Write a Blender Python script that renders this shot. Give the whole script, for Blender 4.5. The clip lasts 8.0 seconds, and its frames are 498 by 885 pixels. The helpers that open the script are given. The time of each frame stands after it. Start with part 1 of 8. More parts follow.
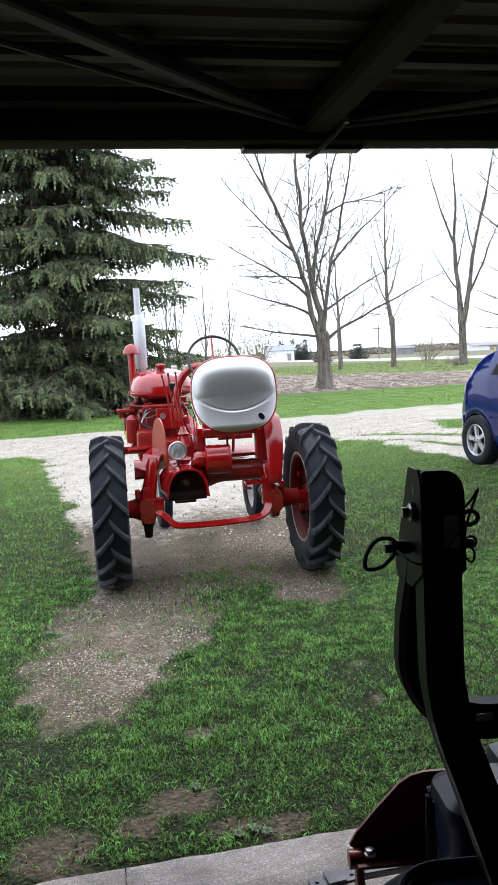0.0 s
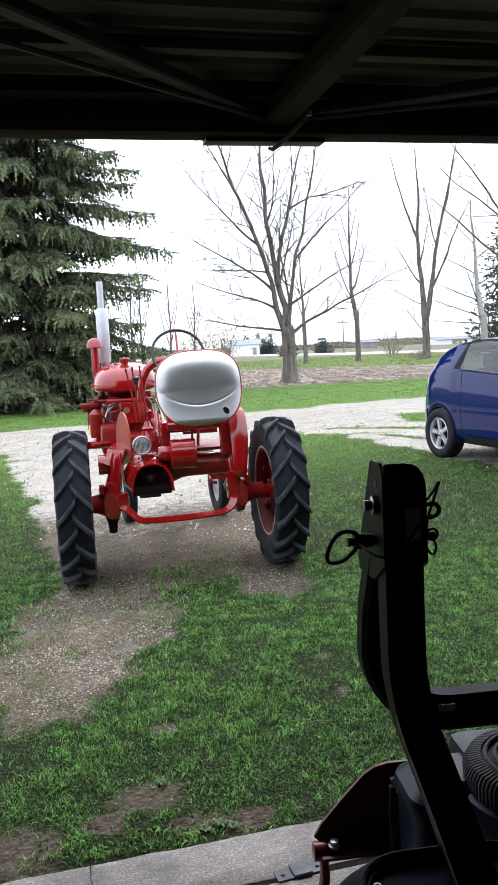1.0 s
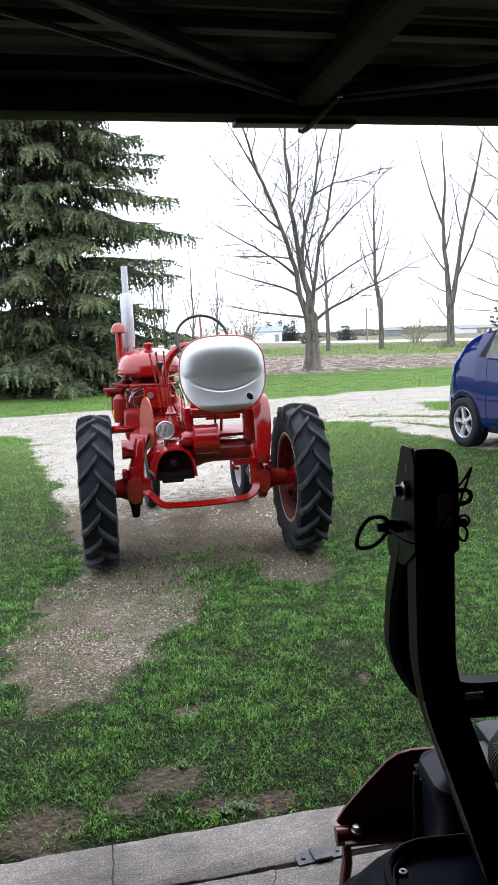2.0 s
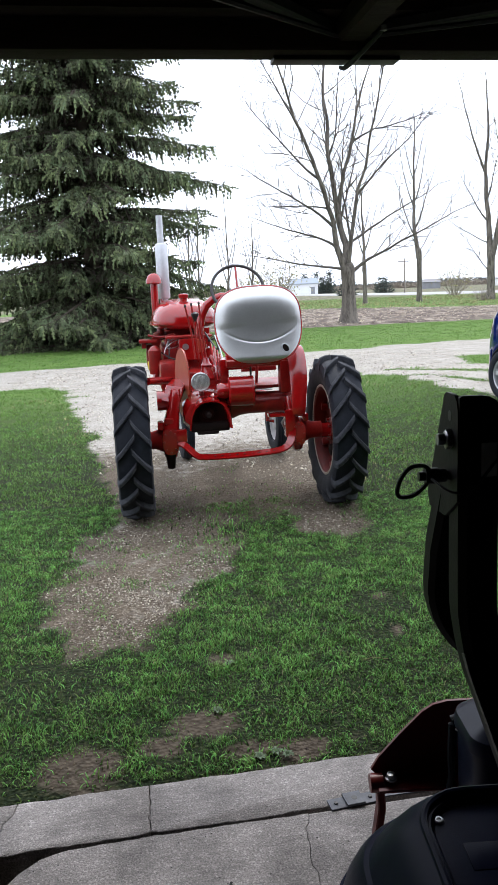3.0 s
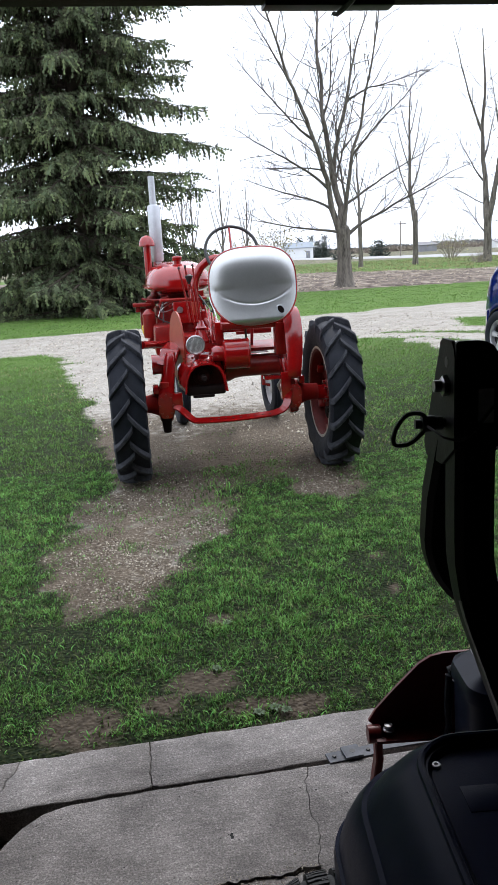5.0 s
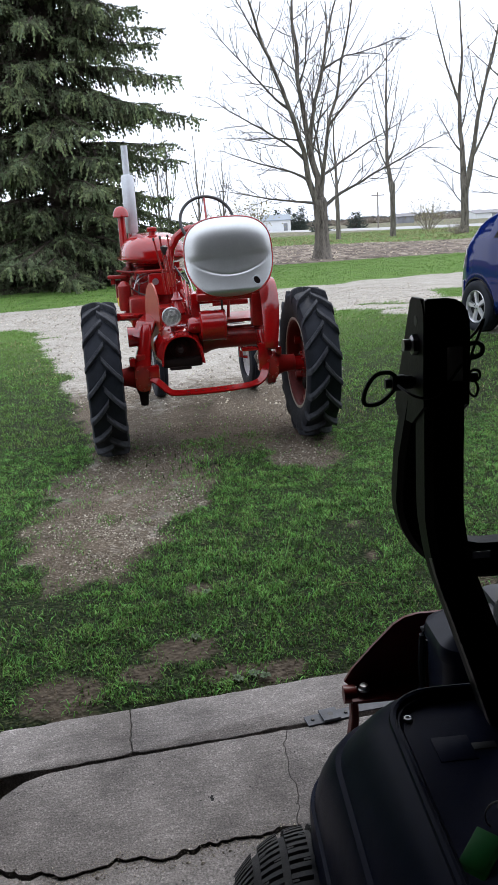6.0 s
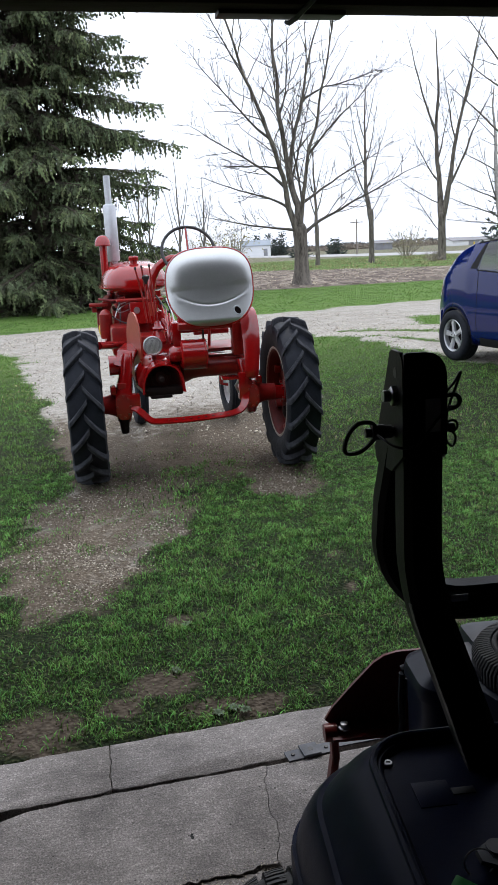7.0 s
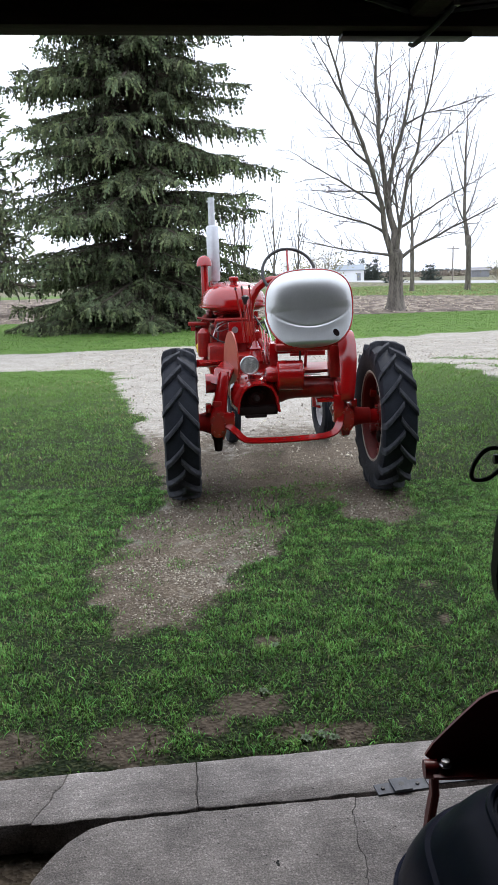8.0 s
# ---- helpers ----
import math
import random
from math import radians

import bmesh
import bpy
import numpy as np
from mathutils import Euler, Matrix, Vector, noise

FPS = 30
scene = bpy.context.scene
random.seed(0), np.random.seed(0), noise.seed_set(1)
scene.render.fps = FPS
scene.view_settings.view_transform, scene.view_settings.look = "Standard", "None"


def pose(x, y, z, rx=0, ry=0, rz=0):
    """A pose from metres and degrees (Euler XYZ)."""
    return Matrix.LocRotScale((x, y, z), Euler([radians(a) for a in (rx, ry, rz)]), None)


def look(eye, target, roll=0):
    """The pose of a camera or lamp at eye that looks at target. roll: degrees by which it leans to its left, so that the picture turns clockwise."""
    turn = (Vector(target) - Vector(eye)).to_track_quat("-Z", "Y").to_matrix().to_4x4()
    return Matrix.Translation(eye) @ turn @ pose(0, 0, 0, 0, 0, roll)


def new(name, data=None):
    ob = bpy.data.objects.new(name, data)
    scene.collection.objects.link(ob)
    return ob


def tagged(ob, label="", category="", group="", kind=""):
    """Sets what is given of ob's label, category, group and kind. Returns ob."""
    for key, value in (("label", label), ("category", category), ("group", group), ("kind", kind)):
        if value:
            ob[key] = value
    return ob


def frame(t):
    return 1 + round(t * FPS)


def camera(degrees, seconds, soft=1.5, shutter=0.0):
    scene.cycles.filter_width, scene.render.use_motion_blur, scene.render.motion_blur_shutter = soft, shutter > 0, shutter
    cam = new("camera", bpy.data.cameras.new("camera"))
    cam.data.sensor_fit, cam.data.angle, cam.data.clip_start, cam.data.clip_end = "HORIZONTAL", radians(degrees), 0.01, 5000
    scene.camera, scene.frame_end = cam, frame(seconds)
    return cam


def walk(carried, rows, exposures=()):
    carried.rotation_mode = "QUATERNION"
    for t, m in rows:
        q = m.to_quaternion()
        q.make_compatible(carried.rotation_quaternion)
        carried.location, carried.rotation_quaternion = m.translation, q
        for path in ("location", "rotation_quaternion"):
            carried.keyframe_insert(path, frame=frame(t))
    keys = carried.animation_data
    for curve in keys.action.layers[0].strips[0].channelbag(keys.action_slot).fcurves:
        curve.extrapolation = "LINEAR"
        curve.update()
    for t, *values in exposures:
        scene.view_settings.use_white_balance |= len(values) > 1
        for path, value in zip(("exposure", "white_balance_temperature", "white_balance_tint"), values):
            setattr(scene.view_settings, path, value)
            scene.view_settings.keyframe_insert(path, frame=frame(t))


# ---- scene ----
cam = camera(34.9, 8.0, soft=1.2)
PATH = [
    (0, (0.342, -0.021, 1.663), (0.468, 1.964, 1.448), -3.0),
    (0.5, (0.35, -0.016, 1.658), (0.551, 1.959, 1.422), -3.2),
    (1, (0.349, -0.012, 1.661), (0.56, 1.963, 1.427), -3.0),
    (1.5, (0.339, -0.01, 1.662), (0.533, 1.967, 1.425), -2.6),
    (2, (0.335, -0.004, 1.655), (0.491, 1.972, 1.391), -2.5),
    (2.2, (0.334, 0.0, 1.653), (0.463, 1.976, 1.361), -2.5),
    (3.3, (0.33, 0.025, 1.638), (0.388, 1.985, 1.246), -2.6),
    (3.5, (0.33, 0.026, 1.638), (0.39, 1.985, 1.239), -2.6),
    (4, (0.326, 0.027, 1.635), (0.384, 1.985, 1.229), -2.7),
    (4.5, (0.325, 0.029, 1.63), (0.38, 1.984, 1.211), -2.7),
    (4.7, (0.329, 0.03, 1.618), (0.388, 1.98, 1.177), -3.0),
    (5.8, (0.338, 0.03, 1.604), (0.422, 1.968, 1.12), -3.6),
    (6, (0.345, 0.024, 1.591), (0.458, 1.951, 1.067), -3.6),
    (6.5, (0.346, 0.022, 1.595), (0.499, 1.941, 1.054), -3.6),
    (7, (0.34, 0.01, 1.635), (0.509, 1.947, 1.165), -3.0),
    (7.5, (0.337, 0.013, 1.625), (0.486, 1.962, 1.201), -2.5),
    (8, (0.282, 0.026, 1.627), (0.241, 1.984, 1.22), -1.7),
]
walk(cam, [(t, look(eye, target, roll)) for t, eye, target, roll in PATH],
     exposures=[(0, 0.12), (1, 0.13), (2, 0.12), (3.5, -0.16), (4.7, -0.20), (5.8, -0.32), (6.5, -0.50), (7.2, -0.46), (7.6, -0.40), (8, -0.24)])

# ---- sky, sun ----
SUN_ELEVATION, SUN_AZIMUTH = 52.0, 20.0  # degrees; azimuth clockwise from straight ahead
world = bpy.data.worlds.new("overcast_sky")
scene.world = world
world.use_nodes = True
wt = world.node_tree
sky = wt.nodes.new("ShaderNodeTexSky")
sky.sky_type, sky.sun_disc = "NISHITA", False
sky.sun_elevation, sky.sun_rotation = radians(SUN_ELEVATION), radians(SUN_AZIMUTH)
sky.air_density, sky.dust_density = 1.0, 4.0
dim = wt.nodes.new("ShaderNodeVectorMath")
dim.operation = "SCALE"
dim.inputs[3].default_value = 0.15
wt.links.new(sky.outputs[0], dim.inputs[0])
cloud = wt.nodes.new("ShaderNodeMix")
cloud.data_type = "RGBA"
cloud.inputs[0].default_value = 0.86
cloud.inputs[7].default_value = (3.06, 3.26, 3.72, 1)
wt.links.new(dim.outputs[0], cloud.inputs[6])
# an overcast sky is brightest overhead
where = wt.nodes.new("ShaderNodeTexCoord")
split = wt.nodes.new("ShaderNodeSeparateXYZ")
fall = wt.nodes.new("ShaderNodeMapRange")
fall.inputs[3].default_value, fall.inputs[4].default_value = 0.58, 1.0
wt.links.new(where.outputs["Generated"], split.inputs[0])
wt.links.new(split.outputs[2], fall.inputs[0])
dome = wt.nodes.new("ShaderNodeVectorMath")
dome.operation = "SCALE"
wt.links.new(cloud.outputs[2], dome.inputs[0])
wt.links.new(fall.outputs[0], dome.inputs[3])
wt.links.new(dome.outputs[0], wt.nodes["Background"].inputs[0])
wt.nodes["Background"].inputs[1].default_value = 1.0
sun_data = bpy.data.lights.new("sun", "SUN")
sun_data.energy, sun_data.angle, sun_data.color = 1.5, radians(14), (1.0, 0.96, 0.9)
sun = new("sun", sun_data)
sun.matrix_world = pose(0, 0, 30, SUN_ELEVATION - 90, 0, -SUN_AZIMUTH)


# ---- materials ----
def surface(name, colour, colour2=None, scale=8.0, rough=0.6, metal=0.0, bump=0.2, fine=90.0, coat=0.0, rough2=None,
            coords="Object", amount=1.0, spread=0.0, stretch=(1, 1, 1), specular=0.5, translucent=0.0):
    """A procedural surface: large stains and fine grain mixed between two colours, with relief."""
    m = bpy.data.materials.new(name)
    m.use_nodes = True
    nt = m.node_tree
    b = nt.nodes["Principled BSDF"]
    tc = nt.nodes.new("ShaderNodeTexCoord")
    mp = nt.nodes.new("ShaderNodeMapping")
    mp.inputs["Scale"].default_value = stretch
    nt.links.new(tc.outputs[coords], mp.inputs[0])
    big, small = nt.nodes.new("ShaderNodeTexNoise"), nt.nodes.new("ShaderNodeTexNoise")
    big.inputs["Scale"].default_value, big.inputs["Detail"].default_value = scale, 6
    small.inputs["Scale"].default_value, small.inputs["Detail"].default_value = fine, 4
    for n in (big, small):
        nt.links.new(mp.outputs[0], n.inputs["Vector"])
    both = nt.nodes.new("ShaderNodeMath")
    both.operation = "MULTIPLY_ADD"
    both.inputs[1].default_value = 0.45
    nt.links.new(small.outputs[0], both.inputs[0])
    half = nt.nodes.new("ShaderNodeMath")
    half.operation = "MULTIPLY"
    half.inputs[1].default_value = 0.62
    nt.links.new(big.outputs[0], half.inputs[0])
    nt.links.new(half.outputs[0], both.inputs[2])
    ramp = nt.nodes.new("ShaderNodeValToRGB")
    ramp.color_ramp.elements[0].position, ramp.color_ramp.elements[1].position = 0.5 - 0.22 * amount, 0.5 + 0.22 * amount
    c2 = colour2 or tuple(c * 0.6 for c in colour)
    ramp.color_ramp.elements[0].color, ramp.color_ramp.elements[1].color = (*c2, 1), (*colour, 1)
    nt.links.new(both.outputs[0], ramp.inputs[0])
    out = ramp.outputs[0]
    if spread:
        info = nt.nodes.new("ShaderNodeNewGeometry")
        rng = nt.nodes.new("ShaderNodeMapRange")
        rng.inputs[3].default_value, rng.inputs[4].default_value = 1 - spread, 1 + spread
        nt.links.new(info.outputs["Random Per Island"], rng.inputs[0])
        hsv = nt.nodes.new("ShaderNodeHueSaturation")
        nt.links.new(rng.outputs[0], hsv.inputs["Value"])
        hue = nt.nodes.new("ShaderNodeMapRange")
        hue.inputs[3].default_value, hue.inputs[4].default_value = 0.5 - 0.05 * spread, 0.5 + 0.03 * spread
        nt.links.new(info.outputs["Random Per Island"], hue.inputs[0])
        nt.links.new(hue.outputs[0], hsv.inputs["Hue"])
        nt.links.new(out, hsv.inputs["Color"])
        out = hsv.outputs[0]
    nt.links.new(out, b.inputs["Base Color"])
    b.inputs["Metallic"].default_value = metal
    b.inputs["Specular IOR Level"].default_value = specular
    b.inputs["Coat Weight"].default_value, b.inputs["Coat Roughness"].default_value = coat, 0.12
    rr = nt.nodes.new("ShaderNodeMapRange")
    rr.inputs[3].default_value, rr.inputs[4].default_value = rough2 if rough2 is not None else min(1, rough + 0.12), rough
    nt.links.new(big.outputs[0], rr.inputs[0])
    nt.links.new(rr.outputs[0], b.inputs["Roughness"])
    if bump:
        bp = nt.nodes.new("ShaderNodeBump")
        bp.inputs["Strength"].default_value, bp.inputs["Distance"].default_value = bump, 0.01
        nt.links.new(both.outputs[0], bp.inputs["Height"])
        nt.links.new(bp.outputs[0], b.inputs["Normal"])
    if translucent:
        tr = nt.nodes.new("ShaderNodeBsdfTranslucent")
        nt.links.new(out, tr.inputs[0])
        mx = nt.nodes.new("ShaderNodeMixShader")
        mx.inputs[0].default_value = translucent
        nt.links.new(b.outputs[0], mx.inputs[1])
        nt.links.new(tr.outputs[0], mx.inputs[2])
        nt.links.new(mx.outputs[0], nt.nodes["Material Output"].inputs[0])
    return m


RED = surface("red_tractor_paint", (0.34, 0.0058, 0.0060), (0.19, 0.0025, 0.003), 5, 0.13, bump=0.04, coat=0.6, rough2=0.22, specular=0.55)
RED_WORN = surface("worn_red_paint", (0.31, 0.010, 0.008), (0.11, 0.005, 0.004), 9, 0.30, bump=0.15, coat=0.25, specular=0.35)
RED_FADED = surface("faded_red_paint", (0.34, 0.045, 0.020), (0.24, 0.022, 0.010), 6, 0.36, bump=0.08)
# wheel red darkened: the shade inside the rims is in the colour
RED_WHEEL_SHADED = surface("shade_darkened_wheel_red", (0.17, 0.012, 0.010), (0.060, 0.008, 0.006), 12, 0.5, bump=0.15, specular=0.3)
# red paint darkened to hold the shade under the shaft guard
RED_SHADED = surface("shaded_red_iron", (0.050, 0.006, 0.005), (0.012, 0.003, 0.003), 9, 0.6, bump=0.3, specular=0.2)
# near-black for greasy iron and for painted shade in hollows
GREASE_SHADE = surface("greasy_and_shaded_iron", (0.014, 0.007, 0.006), (0.005, 0.003, 0.003), 12, 0.6, bump=0.3, specular=0.15)
RUBBER = surface("tyre_rubber", (0.014, 0.017, 0.025), (0.006, 0.007, 0.010), 14, 0.6, bump=0.35, fine=160, specular=0.2)
RUBBER_DUSTY = surface("dusty_rubber", (0.060, 0.060, 0.062), (0.028, 0.028, 0.030), 18, 0.75, bump=0.25, fine=200)
RUBBER_LUG = surface("dusty_lug_rubber", (0.050, 0.052, 0.060), (0.014, 0.016, 0.021), 22, 0.7, bump=0.35, fine=120, specular=0.2, amount=0.7)
RIM_BARE = surface("bare_rusty_rim", (0.40, 0.36, 0.31), (0.20, 0.15, 0.12), 20, 0.6, bump=0.1)
SILVER = surface("silver_painted_steel", (0.64, 0.65, 0.65), (0.55, 0.56, 0.56), 7, 0.34, 0.92, bump=0.02, rough2=0.4)
ALUMINIUM = surface("silver_exhaust_paint", (0.62, 0.64, 0.67), (0.47, 0.49, 0.52), 16, 0.4, 0.55, bump=0.06)
STEEL = surface("bright_steel", (0.55, 0.55, 0.55), (0.35, 0.35, 0.35), 20, 0.3, 0.9, bump=0.05)
GALV = surface("galvanised_steel", (0.095, 0.10, 0.115), (0.045, 0.048, 0.055), 26, 0.55, 0.4, bump=0.1)
BLACK_IRON = surface("black_enamel", (0.020, 0.020, 0.021), (0.010, 0.010, 0.011), 10, 0.42, bump=0.06)
ROPS_PAINT = surface("black_powder_coat", (0.006, 0.0066, 0.0064), (0.004, 0.004, 0.004), 22, 0.45, bump=0.08, fine=220, specular=0.14)
ROPS_SCUFFED = surface("scuffed_powder_coat", (0.15, 0.14, 0.125), (0.012, 0.012, 0.012), 30, 0.5, bump=0.2, amount=0.5)
PLASTIC = surface("moulded_black_plastic", (0.0066, 0.0100, 0.0320), (0.0048, 0.0072, 0.0220), 30, 0.32, bump=0.06, fine=420, specular=0.05)
SHROUD = surface("slate_plastic", (0.008, 0.0115, 0.027), (0.006, 0.008, 0.018), 22, 0.32, bump=0.04, fine=350, specular=0.25)
MOWER_RED = surface("dark_red_mower_paint", (0.13, 0.007, 0.006), (0.07, 0.004, 0.003), 9, 0.35, bump=0.04, coat=0.1, specular=0.3)
TAG_GREEN = surface("green_plastic_tag", (0.02, 0.21, 0.04), (0.015, 0.15, 0.03), 30, 0.25, bump=0.03)
LABEL_WHITE = surface("printed_label", (0.55, 0.55, 0.55), (0.4, 0.4, 0.4), 40, 0.5, bump=0.0)
LABEL_GREY = surface("grey_sticker", (0.55, 0.55, 0.56), (0.45, 0.45, 0.45), 40, 0.5, bump=0.0)
SHEET = surface("brown_sheet_metal", (0.082, 0.070, 0.061), (0.050, 0.042, 0.037), 5, 0.6, 0.0, bump=0.1)
TIMBER = surface("old_dark_timber", (0.045, 0.033, 0.025), (0.025, 0.018, 0.014), 4, 0.8, bump=0.4, fine=40, stretch=(1, 9, 9), specular=0.2)
DOOR_STEEL = surface("dull_brace_steel", (0.050, 0.050, 0.052), (0.026, 0.025, 0.024), 12, 0.55, 0.2, bump=0.1)
BARK = surface("grey_bark", (0.170, 0.150, 0.127), (0.030, 0.025, 0.021), 7, 0.9, bump=1.0, fine=34, stretch=(1, 1, 0.2), amount=0.5)
BARK_DARK = surface("twig_bark", (0.125, 0.112, 0.098), (0.060, 0.053, 0.047), 6, 0.9, bump=0.3)
BARK_PALE = surface("pale_bark", (0.42, 0.41, 0.39), (0.10, 0.09, 0.08), 3, 0.85, bump=0.3, stretch=(1, 1, 2.5))
SPRUCE_BARK = surface("spruce_bark", (0.10, 0.078, 0.062), (0.05, 0.038, 0.03), 6, 0.9, bump=0.8)
NEEDLES = surface("spruce_needles", (0.150, 0.182, 0.098), (0.038, 0.053, 0.028), 1.2, 0.55, bump=0.0, fine=6, spread=0.75, translucent=0.1, specular=0.3)
DEAD_TWIG = surface("dead_spruce_twigs", (0.085, 0.072, 0.058), (0.045, 0.038, 0.031), 3, 0.9, bump=0.0, spread=0.4, specular=0.2)
NEEDLES_NEW = surface("fresh_spruce_tips", (0.250, 0.295, 0.150), (0.12, 0.16, 0.075), 1.2, 0.6, bump=0.0, fine=6, spread=0.4, translucent=0.12, specular=0.3)
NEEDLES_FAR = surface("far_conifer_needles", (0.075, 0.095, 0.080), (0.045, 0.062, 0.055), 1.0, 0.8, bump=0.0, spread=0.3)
# distance haze is mixed into the woods' pale grey colour
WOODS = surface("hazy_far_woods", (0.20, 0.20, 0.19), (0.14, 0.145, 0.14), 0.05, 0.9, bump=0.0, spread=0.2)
VERGE = surface("pale_verge_grass", (0.26, 0.31, 0.145), (0.16, 0.205, 0.085), 0.15, 0.75, bump=0.0, spread=0.4, translucent=0.2, specular=0.2)
BUD_LEAF = surface("spring_leaf_buds", (0.40, 0.37, 0.17), (0.27, 0.25, 0.11), 2, 0.7, bump=0.0, spread=0.3, translucent=0.3)
BRUSH = surface("bare_brush", (0.30, 0.26, 0.21), (0.18, 0.155, 0.13), 2, 0.9, bump=0.0, spread=0.3)
GRASS = surface("lawn_grass", (0.158, 0.322, 0.074), (0.014, 0.048, 0.009), 8, 0.55, bump=0.0, fine=40, spread=0.95, translucent=0.14, amount=0.65, specular=0.14)
# same lawn grass, coloured lighter for the grazing light farther off
GRASS_FAR_LIT = surface("brightened_lawn_grass", (0.140, 0.255, 0.056), (0.086, 0.166, 0.037), 1.5, 0.6, bump=0.0, fine=12, spread=0.35, translucent=0.25, amount=0.8, specular=0.3)
GRASS_DRY = surface("dry_grass", (0.36, 0.32, 0.17), (0.19, 0.17, 0.08), 1.5, 0.7, bump=0.0, spread=0.3, translucent=0.2)
STONE = surface("limestone_gravel", (0.50, 0.455, 0.385), (0.20, 0.170, 0.130), 30, 0.85, bump=0.2, spread=0.55)
BLUE = surface("blue_car_paint", (0.0016, 0.0095, 0.095), (0.0014, 0.008, 0.080), 2, 0.03, 0.0, bump=0.0, coat=0.0, rough2=0.05, specular=0.42)
TRIM_BLACK = surface("black_car_trim", (0.012, 0.012, 0.013), (0.009, 0.009, 0.009), 30, 0.55, bump=0.04, specular=0.15)
ALLOY = surface("silver_wheel_cover", (0.55, 0.56, 0.58), (0.46, 0.47, 0.49), 14, 0.3, 0.7, bump=0.02)
LAMP_RED = surface("red_tail_lens", (0.35, 0.01, 0.01), (0.25, 0.008, 0.008), 10, 0.12, bump=0.0, coat=0.5)
LAMP_CLEAR = surface("clear_lamp_lens", (0.78, 0.79, 0.78), (0.6, 0.6, 0.6), 60, 0.25, 0.0, bump=0.1, coat=0.6)
SEAT_CLOTH = surface("grey_seat_cloth", (0.20, 0.20, 0.21), (0.14, 0.14, 0.15), 20, 0.9, bump=0.2)
WHITE_WALL = surface("white_barn_siding", (0.78, 0.79, 0.80), (0.66, 0.67, 0.68), 0.4, 0.7, bump=0.0)
BLUE_ROOF = surface("blue_grey_roof_steel", (0.25, 0.29, 0.33), (0.20, 0.235, 0.27), 0.3, 0.7, 0.0, bump=0.0)
GREY_ROOF = surface("grey_roof", (0.20, 0.20, 0.21), (0.14, 0.14, 0.15), 0.3, 0.7, bump=0.0)
GREY_WALL = surface("grey_shed_wall", (0.27, 0.28, 0.30), (0.2, 0.2, 0.22), 0.4, 0.8, bump=0.0)
ASPHALT_PALE = surface("pale_asphalt", (0.36, 0.36, 0.36), (0.27, 0.27, 0.27), 0.4, 0.9, bump=0.0)
POLE_WOOD = surface("weathered_pole_wood", (0.24, 0.21, 0.18), (0.15, 0.13, 0.11), 2, 0.9, bump=0.2)
YELLOW = surface("yellow_marker_plastic", (0.75, 0.55, 0.05), (0.6, 0.42, 0.04), 10, 0.5, bump=0.0)


def glass_material(name, tint, gloss=0.12, rough=0.02):
    """Thin clear sheet: mostly see-through, with a share of mirror."""
    m = bpy.data.materials.new(name)
    m.use_nodes = True
    nt = m.node_tree
    clear, shine, mx = nt.nodes.new("ShaderNodeBsdfTransparent"), nt.nodes.new("ShaderNodeBsdfGlossy"), nt.nodes.new("ShaderNodeMixShader")
    clear.inputs[0].default_value = (*tint, 1)
    shine.inputs["Roughness"].default_value = rough
    mx.inputs[0].default_value = gloss
    nt.links.new(clear.outputs[0], mx.inputs[1])
    nt.links.new(shine.outputs[0], mx.inputs[2])
    nt.links.new(mx.outputs[0], nt.nodes["Material Output"].inputs[0])
    return m


GLASS = glass_material("tinted_car_glass", (0.50, 0.56, 0.56), 0.10)
LENS = glass_material("ribbed_lamp_glass", (0.92, 0.94, 0.93), 0.12, 0.1)


